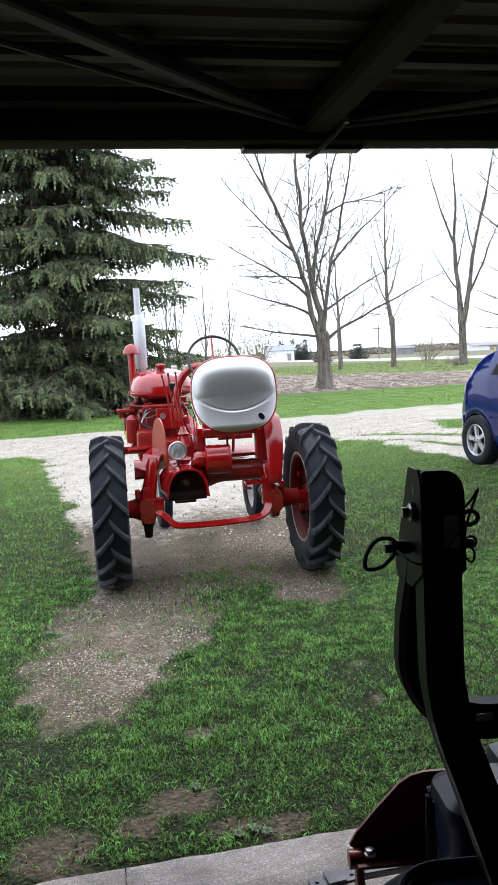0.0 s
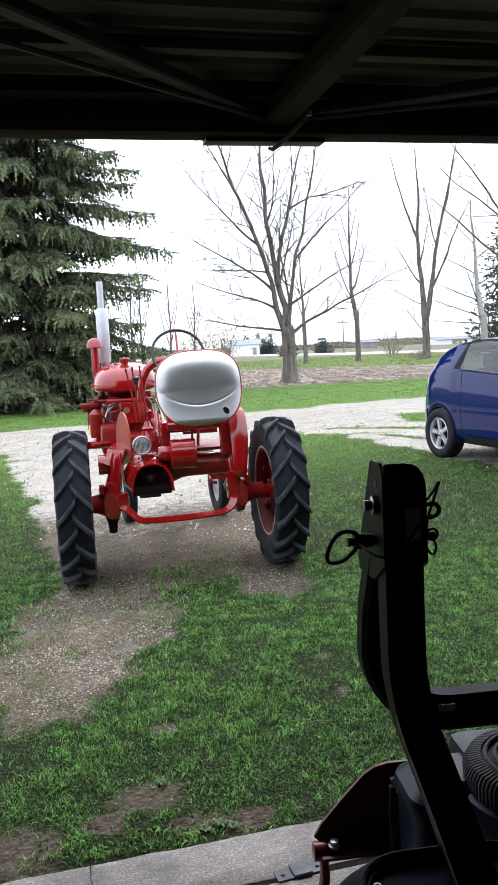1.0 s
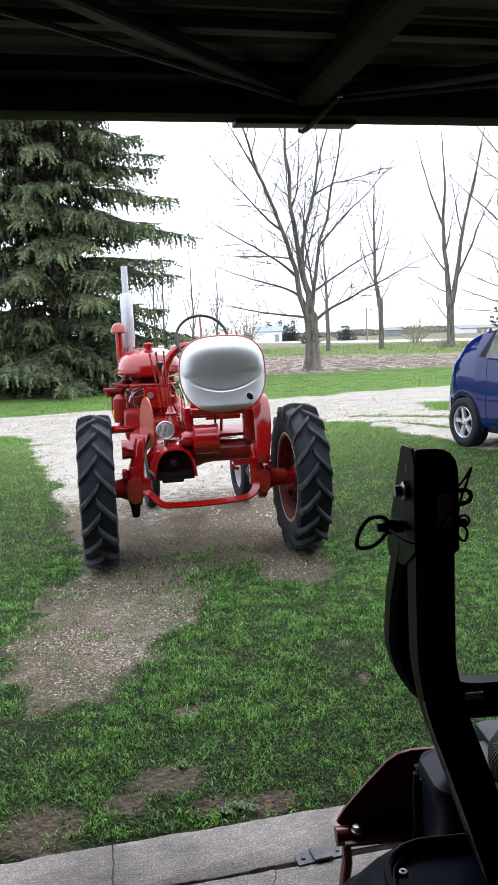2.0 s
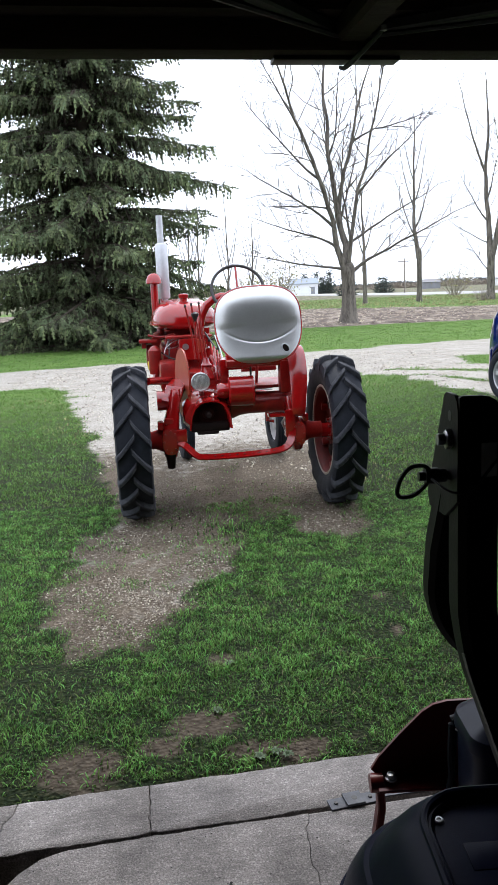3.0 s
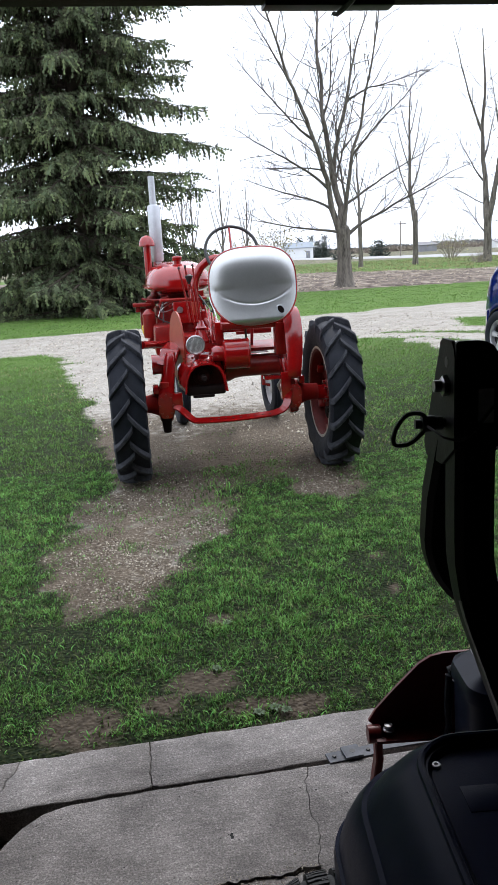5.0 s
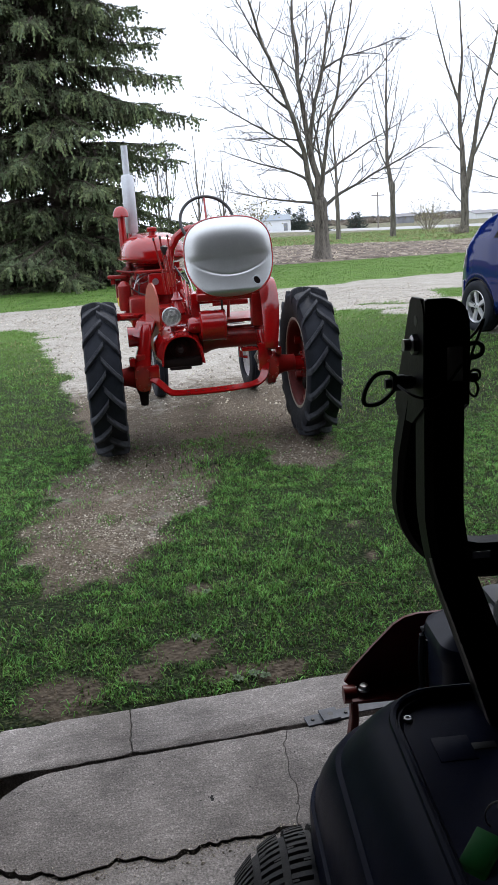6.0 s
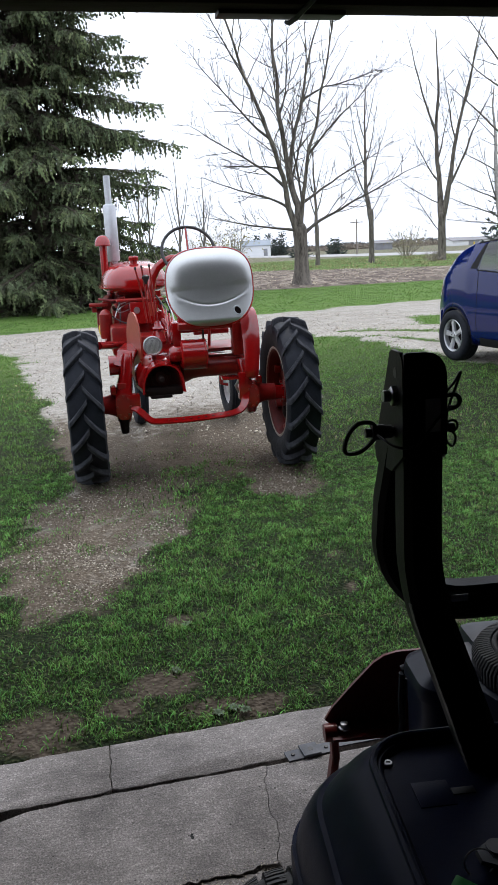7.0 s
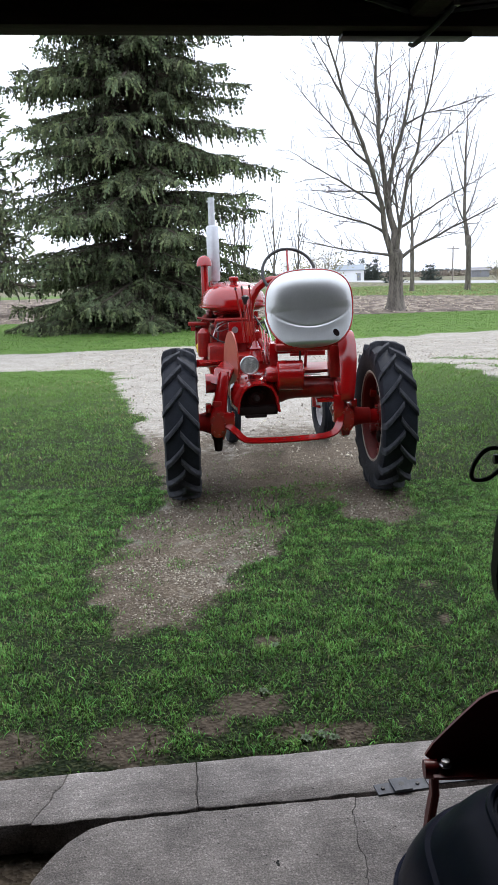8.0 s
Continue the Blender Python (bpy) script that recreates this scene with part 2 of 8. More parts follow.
def ground_material():
    """Lawn, gravel, bare soil and ploughed field in one sheet, by the stored shares."""
    m = bpy.data.materials.new("ground_cover")
    m.use_nodes = True
    nt = m.node_tree
    b = nt.nodes["Principled BSDF"]
    tc = nt.nodes.new("ShaderNodeTexCoord")

    def noise_node(scale, detail=6, stretch=None):
        n = nt.nodes.new("ShaderNodeTexNoise")
        n.inputs["Scale"].default_value, n.inputs["Detail"].default_value = scale, detail
        if stretch:
            mp = nt.nodes.new("ShaderNodeMapping")
            mp.inputs["Scale"].default_value = stretch
            nt.links.new(tc.outputs["Object"], mp.inputs[0])
            nt.links.new(mp.outputs[0], n.inputs["Vector"])
        else:
            nt.links.new(tc.outputs["Object"], n.inputs["Vector"])
        return n.outputs[0]

    def ramp(value, stops):
        r = nt.nodes.new("ShaderNodeValToRGB")
        while len(r.color_ramp.elements) < len(stops):
            r.color_ramp.elements.new(0.5)
        for e, (p, c) in zip(r.color_ramp.elements, stops):
            e.position, e.color = p, (*c, 1)
        nt.links.new(value, r.inputs[0])
        return r.outputs[0]

    def mix(fac, a, c):
        x = nt.nodes.new("ShaderNodeMix")
        x.data_type = "RGBA"
        nt.links.new(fac, x.inputs[0])
        nt.links.new(a, x.inputs[6])
        nt.links.new(c, x.inputs[7])
        return x.outputs[2]

    def share(name, grain, hard=0.25):
        a = nt.nodes.new("ShaderNodeAttribute")
        a.attribute_name = name
        add = nt.nodes.new("ShaderNodeMath")
        add.operation = "ADD"
        nt.links.new(a.outputs["Fac"], add.inputs[0])
        nt.links.new(grain, add.inputs[1])
        r = nt.nodes.new("ShaderNodeMapRange")
        r.interpolation_type = "SMOOTHSTEP"
        r.inputs[1].default_value, r.inputs[2].default_value = 1.0 - hard, 1.0 + hard
        nt.links.new(add.outputs[0], r.inputs[0])
        return r.outputs[0]

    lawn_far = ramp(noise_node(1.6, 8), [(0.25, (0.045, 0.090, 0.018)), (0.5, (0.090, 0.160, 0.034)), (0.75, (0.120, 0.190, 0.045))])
    # thatch colours near black: the shade between blades is painted in
    shaded_thatch = ramp(noise_node(60, 6), [(0.3, (0.005, 0.008, 0.003)), (0.5, (0.011, 0.020, 0.006)), (0.74, (0.062, 0.066, 0.030))])
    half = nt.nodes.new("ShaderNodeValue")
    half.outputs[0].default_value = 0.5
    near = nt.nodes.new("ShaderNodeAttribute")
    near.attribute_name = "shaded_thatch"
    lawn = mix(near.outputs["Fac"], lawn_far, shaded_thatch)
    vor = nt.nodes.new("ShaderNodeTexVoronoi")
    vor.inputs["Scale"].default_value = 55
    nt.links.new(tc.outputs["Object"], vor.inputs["Vector"])
    pebble = ramp(vor.outputs["Color"], [(0.1, (0.15, 0.138, 0.118)), (0.5, (0.30, 0.283, 0.25)), (0.9, (0.50, 0.48, 0.44))])
    dust = ramp(noise_node(2.2, 8), [(0.3, (0.23, 0.205, 0.17)), (0.7, (0.42, 0.395, 0.355))])
    gravel = mix(half.outputs[0], dust, pebble)
    soil_base = ramp(noise_node(26, 8), [(0.25, (0.034, 0.027, 0.019)), (0.5, (0.072, 0.057, 0.042)), (0.75, (0.122, 0.100, 0.076))])
    grit = nt.nodes.new("ShaderNodeTexVoronoi")
    grit.inputs["Scale"].default_value = 130
    nt.links.new(tc.outputs["Object"], grit.inputs["Vector"])
    grit_col = ramp(grit.outputs["Color"], [(0.1, (0.050, 0.038, 0.027)), (0.55, (0.118, 0.094, 0.068)), (0.76, (0.205, 0.172, 0.132)), (0.95, (0.44, 0.40, 0.33))])
    stony = nt.nodes.new("ShaderNodeMath")
    stony.operation = "MULTIPLY"
    stony.inputs[1].default_value = 0.75
    track = nt.nodes.new("ShaderNodeAttribute")
    track.attribute_name = "gravel"
    nt.links.new(track.outputs["Fac"], stony.inputs[0])
    soil = mix(stony.outputs[0], soil_base, grit_col)
    field = ramp(noise_node(1.5, 9, (1, 0.45, 1)), [(0.3, (0.060, 0.046, 0.038)), (0.5, (0.13, 0.104, 0.088)), (0.68, (0.32, 0.275, 0.225))])
    grain = noise_node(9, 7)
    col = mix(share("field", noise_node(3, 6)), lawn, field)
    col = mix(share("gravel", grain), col, gravel)
    col = mix(share("soil", grain), col, soil)
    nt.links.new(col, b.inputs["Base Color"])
    b.inputs["Roughness"].default_value = 0.95
    b.inputs["Specular IOR Level"].default_value = 0.15
    bp = nt.nodes.new("ShaderNodeBump")
    bp.inputs["Strength"].default_value, bp.inputs["Distance"].default_value = 0.6, 0.02
    nt.links.new(vor.outputs["Distance"], bp.inputs["Height"])
    nt.links.new(bp.outputs[0], b.inputs["Normal"])
    return m


def concrete_material():
    """Old broom-finished concrete: stains, sand grain, dark pits."""
    m = bpy.data.materials.new("weathered_concrete")
    m.use_nodes = True
    nt = m.node_tree
    b = nt.nodes["Principled BSDF"]
    tc = nt.nodes.new("ShaderNodeTexCoord")
    mp = nt.nodes.new("ShaderNodeMapping")
    mp.inputs["Scale"].default_value = (0.35, 1.6, 1)
    nt.links.new(tc.outputs["Object"], mp.inputs[0])

    def noise_of(scale, detail, brushed=False):
        n = nt.nodes.new("ShaderNodeTexNoise")
        n.inputs["Scale"].default_value, n.inputs["Detail"].default_value = scale, detail
        nt.links.new(mp.outputs[0] if brushed else tc.outputs["Object"], n.inputs["Vector"])
        return n.outputs[0]

    def tone(value, stops):
        r = nt.nodes.new("ShaderNodeValToRGB")
        while len(r.color_ramp.elements) < len(stops):
            r.color_ramp.elements.new(0.5)
        for e, (p, c) in zip(r.color_ramp.elements, stops):
            e.position, e.color = p, (c, c * 0.980, c * 0.968, 1)
        nt.links.new(value, r.inputs[0])
        return r.outputs[0]

    def blend(a, c, kind, fac):
        x = nt.nodes.new("ShaderNodeMix")
        x.data_type, x.blend_type = "RGBA", kind
        x.inputs[0].default_value = fac
        nt.links.new(a, x.inputs[6])
        nt.links.new(c, x.inputs[7])
        return x.outputs[2]

    stains = tone(noise_of(2.6, 8), [(0.28, 0.155), (0.5, 0.25), (0.7, 0.345)])
    brush = tone(noise_of(55, 5, True), [(0.3, 0.55), (0.65, 1.0)])
    sand_n = noise_of(170, 4)
    sand = tone(sand_n, [(0.34, 0.55), (0.5, 0.95), (0.68, 1.28)])
    pit = nt.nodes.new("ShaderNodeTexVoronoi")
    pit.inputs["Scale"].default_value, pit.inputs["Randomness"].default_value = 30, 1.0
    nt.links.new(tc.outputs["Object"], pit.inputs["Vector"])
    pits = tone(pit.outputs["Distance"], [(0.04, 0.20), (0.12, 1.0)])
    col = blend(blend(blend(stains, brush, "MULTIPLY", 0.55), sand, "MULTIPLY", 0.8), pits, "MULTIPLY", 0.7)
    # pale stones of the aggregate showing at the worn surface
    stones = nt.nodes.new("ShaderNodeTexVoronoi")
    stones.inputs["Scale"].default_value = 190
    nt.links.new(tc.outputs["Object"], stones.inputs["Vector"])
    chosen = nt.nodes.new("ShaderNodeSeparateColor")
    nt.links.new(stones.outputs["Color"], chosen.inputs[0])
    pale = tone(chosen.outputs[0], [(0.76, 1.0), (0.92, 1.75)])
    worn = tone(noise_of(7, 6), [(0.40, 1.0), (0.64, 0.50)])
    col = blend(blend(col, pale, "MULTIPLY", 0.6), worn, "MULTIPLY", 0.42)
    nt.links.new(col, b.inputs["Base Color"])
    b.inputs["Roughness"].default_value, b.inputs["Specular IOR Level"].default_value = 0.9, 0.25
    bp = nt.nodes.new("ShaderNodeBump")
    bp.inputs["Strength"].default_value, bp.inputs["Distance"].default_value = 0.7, 0.004
    nt.links.new(sand_n, bp.inputs["Height"])
    bp2 = nt.nodes.new("ShaderNodeBump")
    bp2.inputs["Strength"].default_value, bp2.inputs["Distance"].default_value = 0.6, 0.006
    nt.links.new(pits, bp2.inputs["Height"])
    nt.links.new(bp.outputs[0], bp2.inputs["Normal"])
    nt.links.new(bp2.outputs[0], b.inputs["Normal"])
    return m


CONCRETE = concrete_material()
GROUND = ground_material()


# ---- building blocks ----
class Geo:
    """Collects vertices and faces for one mesh."""

    def __init__(self):
        self.v, self.f = [], []

    def add(self, verts, faces, m=None):
        k = len(self.v)
        self.v += [tuple(m @ Vector(p)) for p in verts] if m is not None else [tuple(p) for p in verts]
        self.f += [tuple(i + k for i in f) for f in faces]
        return self

    def box(self, a, b, bevel=0.0, m=None):
        lo, hi = [min(p, q) for p, q in zip(a, b)], [max(p, q) for p, q in zip(a, b)]
        bv = min(bevel, 0.49 * min(h - l for l, h in zip(lo, hi)))
        if bv <= 0:
            vs = [(x, y, z) for x in (lo[0], hi[0]) for y in (lo[1], hi[1]) for z in (lo[2], hi[2])]
            return self.add(vs, [(0, 1, 3, 2), (4, 6, 7, 5), (0, 4, 5, 1), (2, 3, 7, 6), (0, 2, 6, 4), (1, 5, 7, 3)], m)
        bm = bmesh.new()
        bmesh.ops.create_cube(bm, size=1)
        for v in bm.verts:
            v.co = Vector([(l + h) / 2 + c * (h - l) for l, h, c in zip(lo, hi, v.co)])
        bmesh.ops.bevel(bm, geom=bm.edges[:], offset=bv, segments=2, affect="EDGES", profile=0.6)
        bm.verts.index_update()
        self.add([v.co[:] for v in bm.verts], [[v.index for v in f.verts] for f in bm.faces], m)
        bm.free()
        return self

    def rings(self, rings, closed=True, cap=True, m=None):
        n = len(rings[0])
        vs = [p for r in rings for p in r]
        fs = []
        for i in range(len(rings) - 1):
            for j in range(n if closed else n - 1):
                k = (j + 1) % n
                fs.append((i * n + j, i * n + k, (i + 1) * n + k, (i + 1) * n + j))
        if cap and closed:
            fs.append(tuple(range(n - 1, -1, -1)))
            fs.append(tuple((len(rings) - 1) * n + j for j in range(n)))
        return self.add(vs, fs, m)

    def tube(self, pts, radii, seg=8, cap=True, m=None, flat=1.0):
        """A round bar along points; flat squeezes it across."""
        pts = [Vector(p) for p in pts]
        if isinstance(radii, (int, float)):
            radii = [radii] * len(pts)
        side, rings = None, []
        for i, p in enumerate(pts):
            d = (pts[min(i + 1, len(pts) - 1)] - pts[max(i - 1, 0)]).normalized()
            if side is None:
                side = d.orthogonal().normalized() if abs(d.z) > 0.9 else d.cross(Vector((0, 0, 1))).normalized()
            side = (side - d * side.dot(d)).normalized()
            up = d.cross(side)
            rings.append([p + (side * math.cos(2 * math.pi * j / seg) + up * flat * math.sin(2 * math.pi * j / seg)) * radii[i] for j in range(seg)])
        return self.rings(rings, cap=cap, m=m)

    def bar(self, pts, w, h, up=(0, 0, 1), m=None):
        """A rectangular bar with rounded corners along points: w across, h along up."""
        pts, rings = [Vector(p) for p in pts], []
        c = 0.18 * min(w, h)
        shape = [(-w / 2 + c, -h / 2), (w / 2 - c, -h / 2), (w / 2, -h / 2 + c), (w / 2, h / 2 - c),
                 (w / 2 - c, h / 2), (-w / 2 + c, h / 2), (-w / 2, h / 2 - c), (-w / 2, -h / 2 + c)]
        for i, p in enumerate(pts):
            d = (pts[min(i + 1, len(pts) - 1)] - pts[max(i - 1, 0)]).normalized()
            s = d.cross(Vector(up)).normalized()
            u = s.cross(d)
            rings.append([p + s * a + u * b for a, b in shape])
        return self.rings(rings, m=m)

    def lathe(self, profile, seg=24, m=None):
        """Profile of (radius, height) turned round z."""
        rings = [[(r * math.cos(2 * math.pi * j / seg), r * math.sin(2 * math.pi * j / seg), h) for j in range(seg)] for r, h in profile]
        return self.rings(rings, cap=profile[0][0] > 1e-6 and profile[0] != profile[-1], m=m)

    def prism(self, outline, thick, m=None):
        """Outline in x, y pushed up by thick."""
        n = len(outline)
        vs = [(x, y, 0) for x, y in outline] + [(x, y, thick) for x, y in outline]
        fs = [tuple(range(n - 1, -1, -1)), tuple(range(n, 2 * n))]
        return self.add(vs, fs + [(i, (i + 1) % n, (i + 1) % n + n, i + n) for i in range(n)], m)

    def mesh(self, name, material, angle=38, flip=False):
        me = bpy.data.meshes.new(name)
        me.from_pydata(self.v, [], self.f)
        bm = bmesh.new()
        bm.from_mesh(me)
        if len(bm.faces) < 60000:
            bmesh.ops.recalc_face_normals(bm, faces=bm.faces[:])
        bm.to_mesh(me)
        bm.free()
        me.polygons.foreach_set("use_smooth", [True] * len(me.polygons))
        me.set_sharp_from_angle(angle=radians(angle))
        me.materials.append(material)
        return me


def thing(name, at, label, category, group="", kind="", yaw=0):
    ob = new(name)
    ob.matrix_world = pose(*at, 0, 0, yaw)
    ob.empty_display_size = 0.1
    return tagged(ob, label, category, group, kind)


def part(name, geo, material, parent, label="", angle=38):
    """One mesh under a thing or a part; its points are given in the frame of the top-level thing."""
    me = geo if isinstance(geo, bpy.types.Mesh) else geo.mesh(name, material, angle)
    ob = new(name, me)
    ob.parent = parent
    if label:
        ob["label"] = label
    return ob


def solid(name, geo, material, label, category, group="", kind="", angle=38, m=None):
    ob = new(name, geo.mesh(name, material, angle))
    if m is not None:
        ob.matrix_world = m
    return tagged(ob, label, category, group, kind)


def raw_mesh(name, verts, faces, material, smooth=False):
    """A large mesh from arrays: verts n x 3, faces m x 3 or m x 4."""
    me = bpy.data.meshes.new(name)
    verts, faces = np.asarray(verts, np.float32), np.asarray(faces, np.int32)
    k = faces.shape[1]
    me.vertices.add(len(verts))
    me.vertices.foreach_set("co", verts.ravel())
    me.loops.add(faces.size)
    me.loops.foreach_set("vertex_index", faces.ravel())
    me.polygons.add(len(faces))
    me.polygons.foreach_set("loop_start", np.arange(0, faces.size, k, dtype=np.int32))
    me.polygons.foreach_set("use_smooth", np.full(len(faces), smooth))
    me.update(calc_edges=True)
    me.materials.append(material)
    return me


def flow(pts, n=5):
    """A smooth curve through points."""
    p = [Vector(q) for q in pts]
    p = [p[0] * 2 - p[1]] + p + [p[-1] * 2 - p[-2]]
    out = []
    for i in range(1, len(p) - 2):
        a, b, c, d = p[i - 1:i + 3]
        for k in range(n):
            t = k / n
            out.append(0.5 * (2 * b + (c - a) * t + (2 * a - 5 * b + 4 * c - d) * t * t + (3 * b - a - 3 * c + d) * t ** 3))
    return out + [p[-2]]


AXIS_X = Matrix.Rotation(radians(90), 4, "Y")   # turns z to +x
AXIS_BACK = Matrix.Rotation(radians(90), 4, "X")  # turns z to -y


def at(x, y, z, turn=None):
    return Matrix.Translation((x, y, z)) @ (turn if turn is not None else Matrix.Identity(4))


def smooth01(x):
    x = np.clip(x, 0, 1)
    return x * x * (3 - 2 * x)


def value_noise(x, y, seed=0):
    """Smooth random field of 0 to 1 over arrays."""
    xi, yi = np.floor(x).astype(np.int64), np.floor(y).astype(np.int64)
    fx, fy = smooth01(x - xi), smooth01(y - yi)

    def corner(a, b):
        h = (a * 374761393 + b * 668265263 + seed * 982451653) & 0x7FFFFFFF
        h = ((h ^ (h >> 13)) * 1274126177) & 0x7FFFFFFF
        return ((h ^ (h >> 16)) & 0xFFFF) / 65535.0

    return ((corner(xi, yi) * (1 - fx) + corner(xi + 1, yi) * fx) * (1 - fy)
            + (corner(xi, yi + 1) * (1 - fx) + corner(xi + 1, yi + 1) * fx) * fy)


def fbm(x, y, seed=0, octaves=4):
    total, amp = 0, 0.5
    for k in range(octaves):
        total = total + amp * value_noise(x * 2 ** k, y * 2 ** k, seed + k)
        amp *= 0.5
    return total / (1 - 0.5 ** octaves)


def inside(px, py, outline):
    """Signed distance to an outline, positive within."""
    hit, best = np.zeros(px.shape, bool), np.full(px.shape, 1e9)
    for (ax, ay), (bx, by) in zip(outline, outline[1:] + outline[:1]):
        dx, dy = bx - ax, by - ay
        t = np.clip(((px - ax) * dx + (py - ay) * dy) / (dx * dx + dy * dy), 0, 1)
        best = np.minimum(best, np.hypot(px - ax - t * dx, py - ay - t * dy))
        cross = ((ay > py) != (by > py)) & (px < (bx - ax) * (py - ay) / ((by - ay) if by != ay else 1e-9) + ax)
        hit ^= cross
    return np.where(hit, best, -best)


# ---- ground ----
YAW = 7.5                                    # the garage front stands this far off the drive's line
GARAGE = pose(0.53, 2.524, 0, 0, 0, YAW)     # origin on the outer edge of the concrete; local x along the front, y outward
CG, SG = math.cos(radians(YAW)), math.sin(radians(YAW))
DRIVE = [(-60, 15.6), (-3.4, 15.1), (-2.3, 14.4), (-1.75, 11.2), (-1.05, 8.7), (-0.55, 5.9), (-0.62, 5.05), (-0.62, 4.6),
         (-0.52, 3.85), (-0.4, 3.58), (-0.1, 3.52), (0.05, 4.2), (0.28, 4.8), (0.26, 5.5), (0.2, 6.2), (0.15, 7.4), (0.42, 7.4),
         (0.5, 6.3), (0.85, 5.45), (1.05, 5.2), (1.22, 5.4), (1.35, 6.3), (1.7, 8.2), (2.2, 11), (2.85, 14.7), (3.5, 11.6),
         (3.72, 9.7), (4.2, 7.9), (5.5, 5.5), (14, 4), (14, 12.6), (5.45, 13.3), (5.25, 15.5), (5.6, 17.6), (7.3, 18.0), (60, 14),
         (60, 25), (9, 22.8), (6.8, 22.4), (2.6, 20.8), (-1, 19.7), (-6, 19.0), (-60, 19.6)]
BARE = [(0.28, 6.25, 0.42), (0.26, 6.95, 0.55), (1.10, 3.98, 0.05), (1.08, 3.60, 0.06), (1.45, 3.25, 0.15), (0.22, 2.86, 0.135), (0.56, 2.64, 0.12), (-0.20, 2.60, 0.165), (0.38, 2.66, 0.08), (-0.62, 2.52, 0.16), (1.12, 5.35, 0.20),
        (0.30, 3.36, 0.07), (0.80, 2.70, 0.06), (1.62, 2.98, 0.14), (0.06, 2.70, 0.10)]
WEAK = [(0.30, 5.5, 0.3), (1.12, 3.95, 0.22), (1.05, 3.6, 0.16), (1.5, 3.3, 0.22), (-0.5, 3.2, 0.3), (0.6, 4.0, 0.12)]


def outward(x, y):
    """Distance outward from the edge of the garage's concrete."""
    return -(x - 0.53) * SG + (y - 2.524) * CG


def cover(x, y):
    """Shares of gravel, bare soil, field at places on the ground; field also hazes the far ground."""
    wob = 0.16 + 0.02 * np.clip(y - 4, 0, 30)
    dx, dy = (fbm(x * 1.7, y * 1.7, 3) - 0.5) * 2 * wob, (fbm(x * 1.7, y * 1.7, 9) - 0.5) * 2 * wob
    d = inside(x + dx, y + dy, DRIVE)
    d = d + (fbm(x * 7, y * 7, 15) - 0.5) * 0.34 * smooth01((8.5 - y) / 2)
    gravel = smooth01(0.5 + d / (0.16 + 0.02 * np.clip(y - 4, 0, 40)))
    # two grassy strips between the wheel tracks of the drive
    for ax, ay, bx, by, w in ((3.75, 14.5, 5.0, 12.2, 0.22), (3.4, 12.9, 4.4, 11.3, 0.16)):
        t = np.clip(((x - ax) * (bx - ax) + (y - ay) * (by - ay)) / ((bx - ax) ** 2 + (by - ay) ** 2), 0, 1)
        gravel = gravel * (1 - 0.75 * smooth01(1.4 - np.hypot(x + dx - ax - t * (bx - ax), y + dy - ay - t * (by - ay)) / w))
    gravel = gravel * (1 - 0.35 * smooth01((7.5 - y) / 2) * smooth01((fbm(x * 5, y * 5, 21) - 0.45) * 5))
    soil = np.zeros_like(x)
    for bx, by, r in BARE:
        soil = np.maximum(soil, smooth01(1.35 - np.hypot(x + dx * 0.7 - bx, (y + dy * 0.5 - by) * 1.05) / r))
    soil = np.maximum(soil, smooth01(-outward(x, y) / 0.02 + 0.5))
    near_track = smooth01((d + 0.22) / 0.3) * smooth01((10.5 - y) / 3.6) * (0.7 + 0.3 * smooth01((fbm(x * 2.5, y * 2.5, 5) - 0.3) * 5))
    soil = np.maximum(soil, 0.93 * near_track)
    # dark soil under the tractor, also painting in the shade there
    shaded_soil = smooth01(1.35 - np.hypot((x + dx * 0.5 - 0.45) / 0.72, (y + dy - 6.15) / 0.62))
    gravel = gravel * (1 - 0.65 * shaded_soil)
    soil = np.maximum(soil, 0.9 * shaded_soil)
    back = np.clip(73 - 1.05 * x, 46, 90)
    field = smooth01((y - 33.4 - (fbm(x * 0.4, y * 0.4, 4) - 0.5) * 1.5) / 0.8) * smooth01((back - y) / 3)
    # field colour mixed into the far lawn to dull it like haze
    field = np.maximum(field, 0.6 * smooth01((y - 92) / 20))
    return gravel, soil, field


def height(x, y):
    z = 0.20 * smooth01((x - 2.0) / 1.7) * smooth01((y - 5) / 4) * smooth01((17 - y) / 5)
    z = z + (fbm(x * 1.3, y * 1.3, 31) - 0.5) * 0.03 * smooth01((y - 2.6) / 1.0) + (fbm(x * 9, y * 9, 33) - 0.5) * 0.012
    z = z + (fbm(x * 0.9, y * 0.5, 35) - 0.5) * 0.22 * smooth01((y - 34) / 2) * smooth01((80 - y) / 10)
    return z - 0.09 * smooth01((-outward(x, y) - 0.02) / 0.06)


def steps(*spans):
    out = []
    for a, b, s in spans:
        out += list(np.arange(a, b, s))
    return np.array(out + [spans[-1][1]])


gx = steps((-1500, -300, 150), (-300, -60, 20), (-60, -14, 2.0), (-14, -3, 0.35), (-3, 4.5, 0.075), (4.5, 14, 0.3), (14, 60, 1.5), (60, 300, 20), (300, 1500, 150))
gy = steps((-900, -20, 80), (-20, 1.4, 1.2), (1.4, 7.0, 0.06), (7.0, 16, 0.15), (16, 26, 0.3), (26, 90, 0.8), (90, 300, 14), (300, 3000, 150))
X, Y = np.meshgrid(gx, gy)
gravel_share, soil_share, field_share = cover(X.ravel(), Y.ravel())
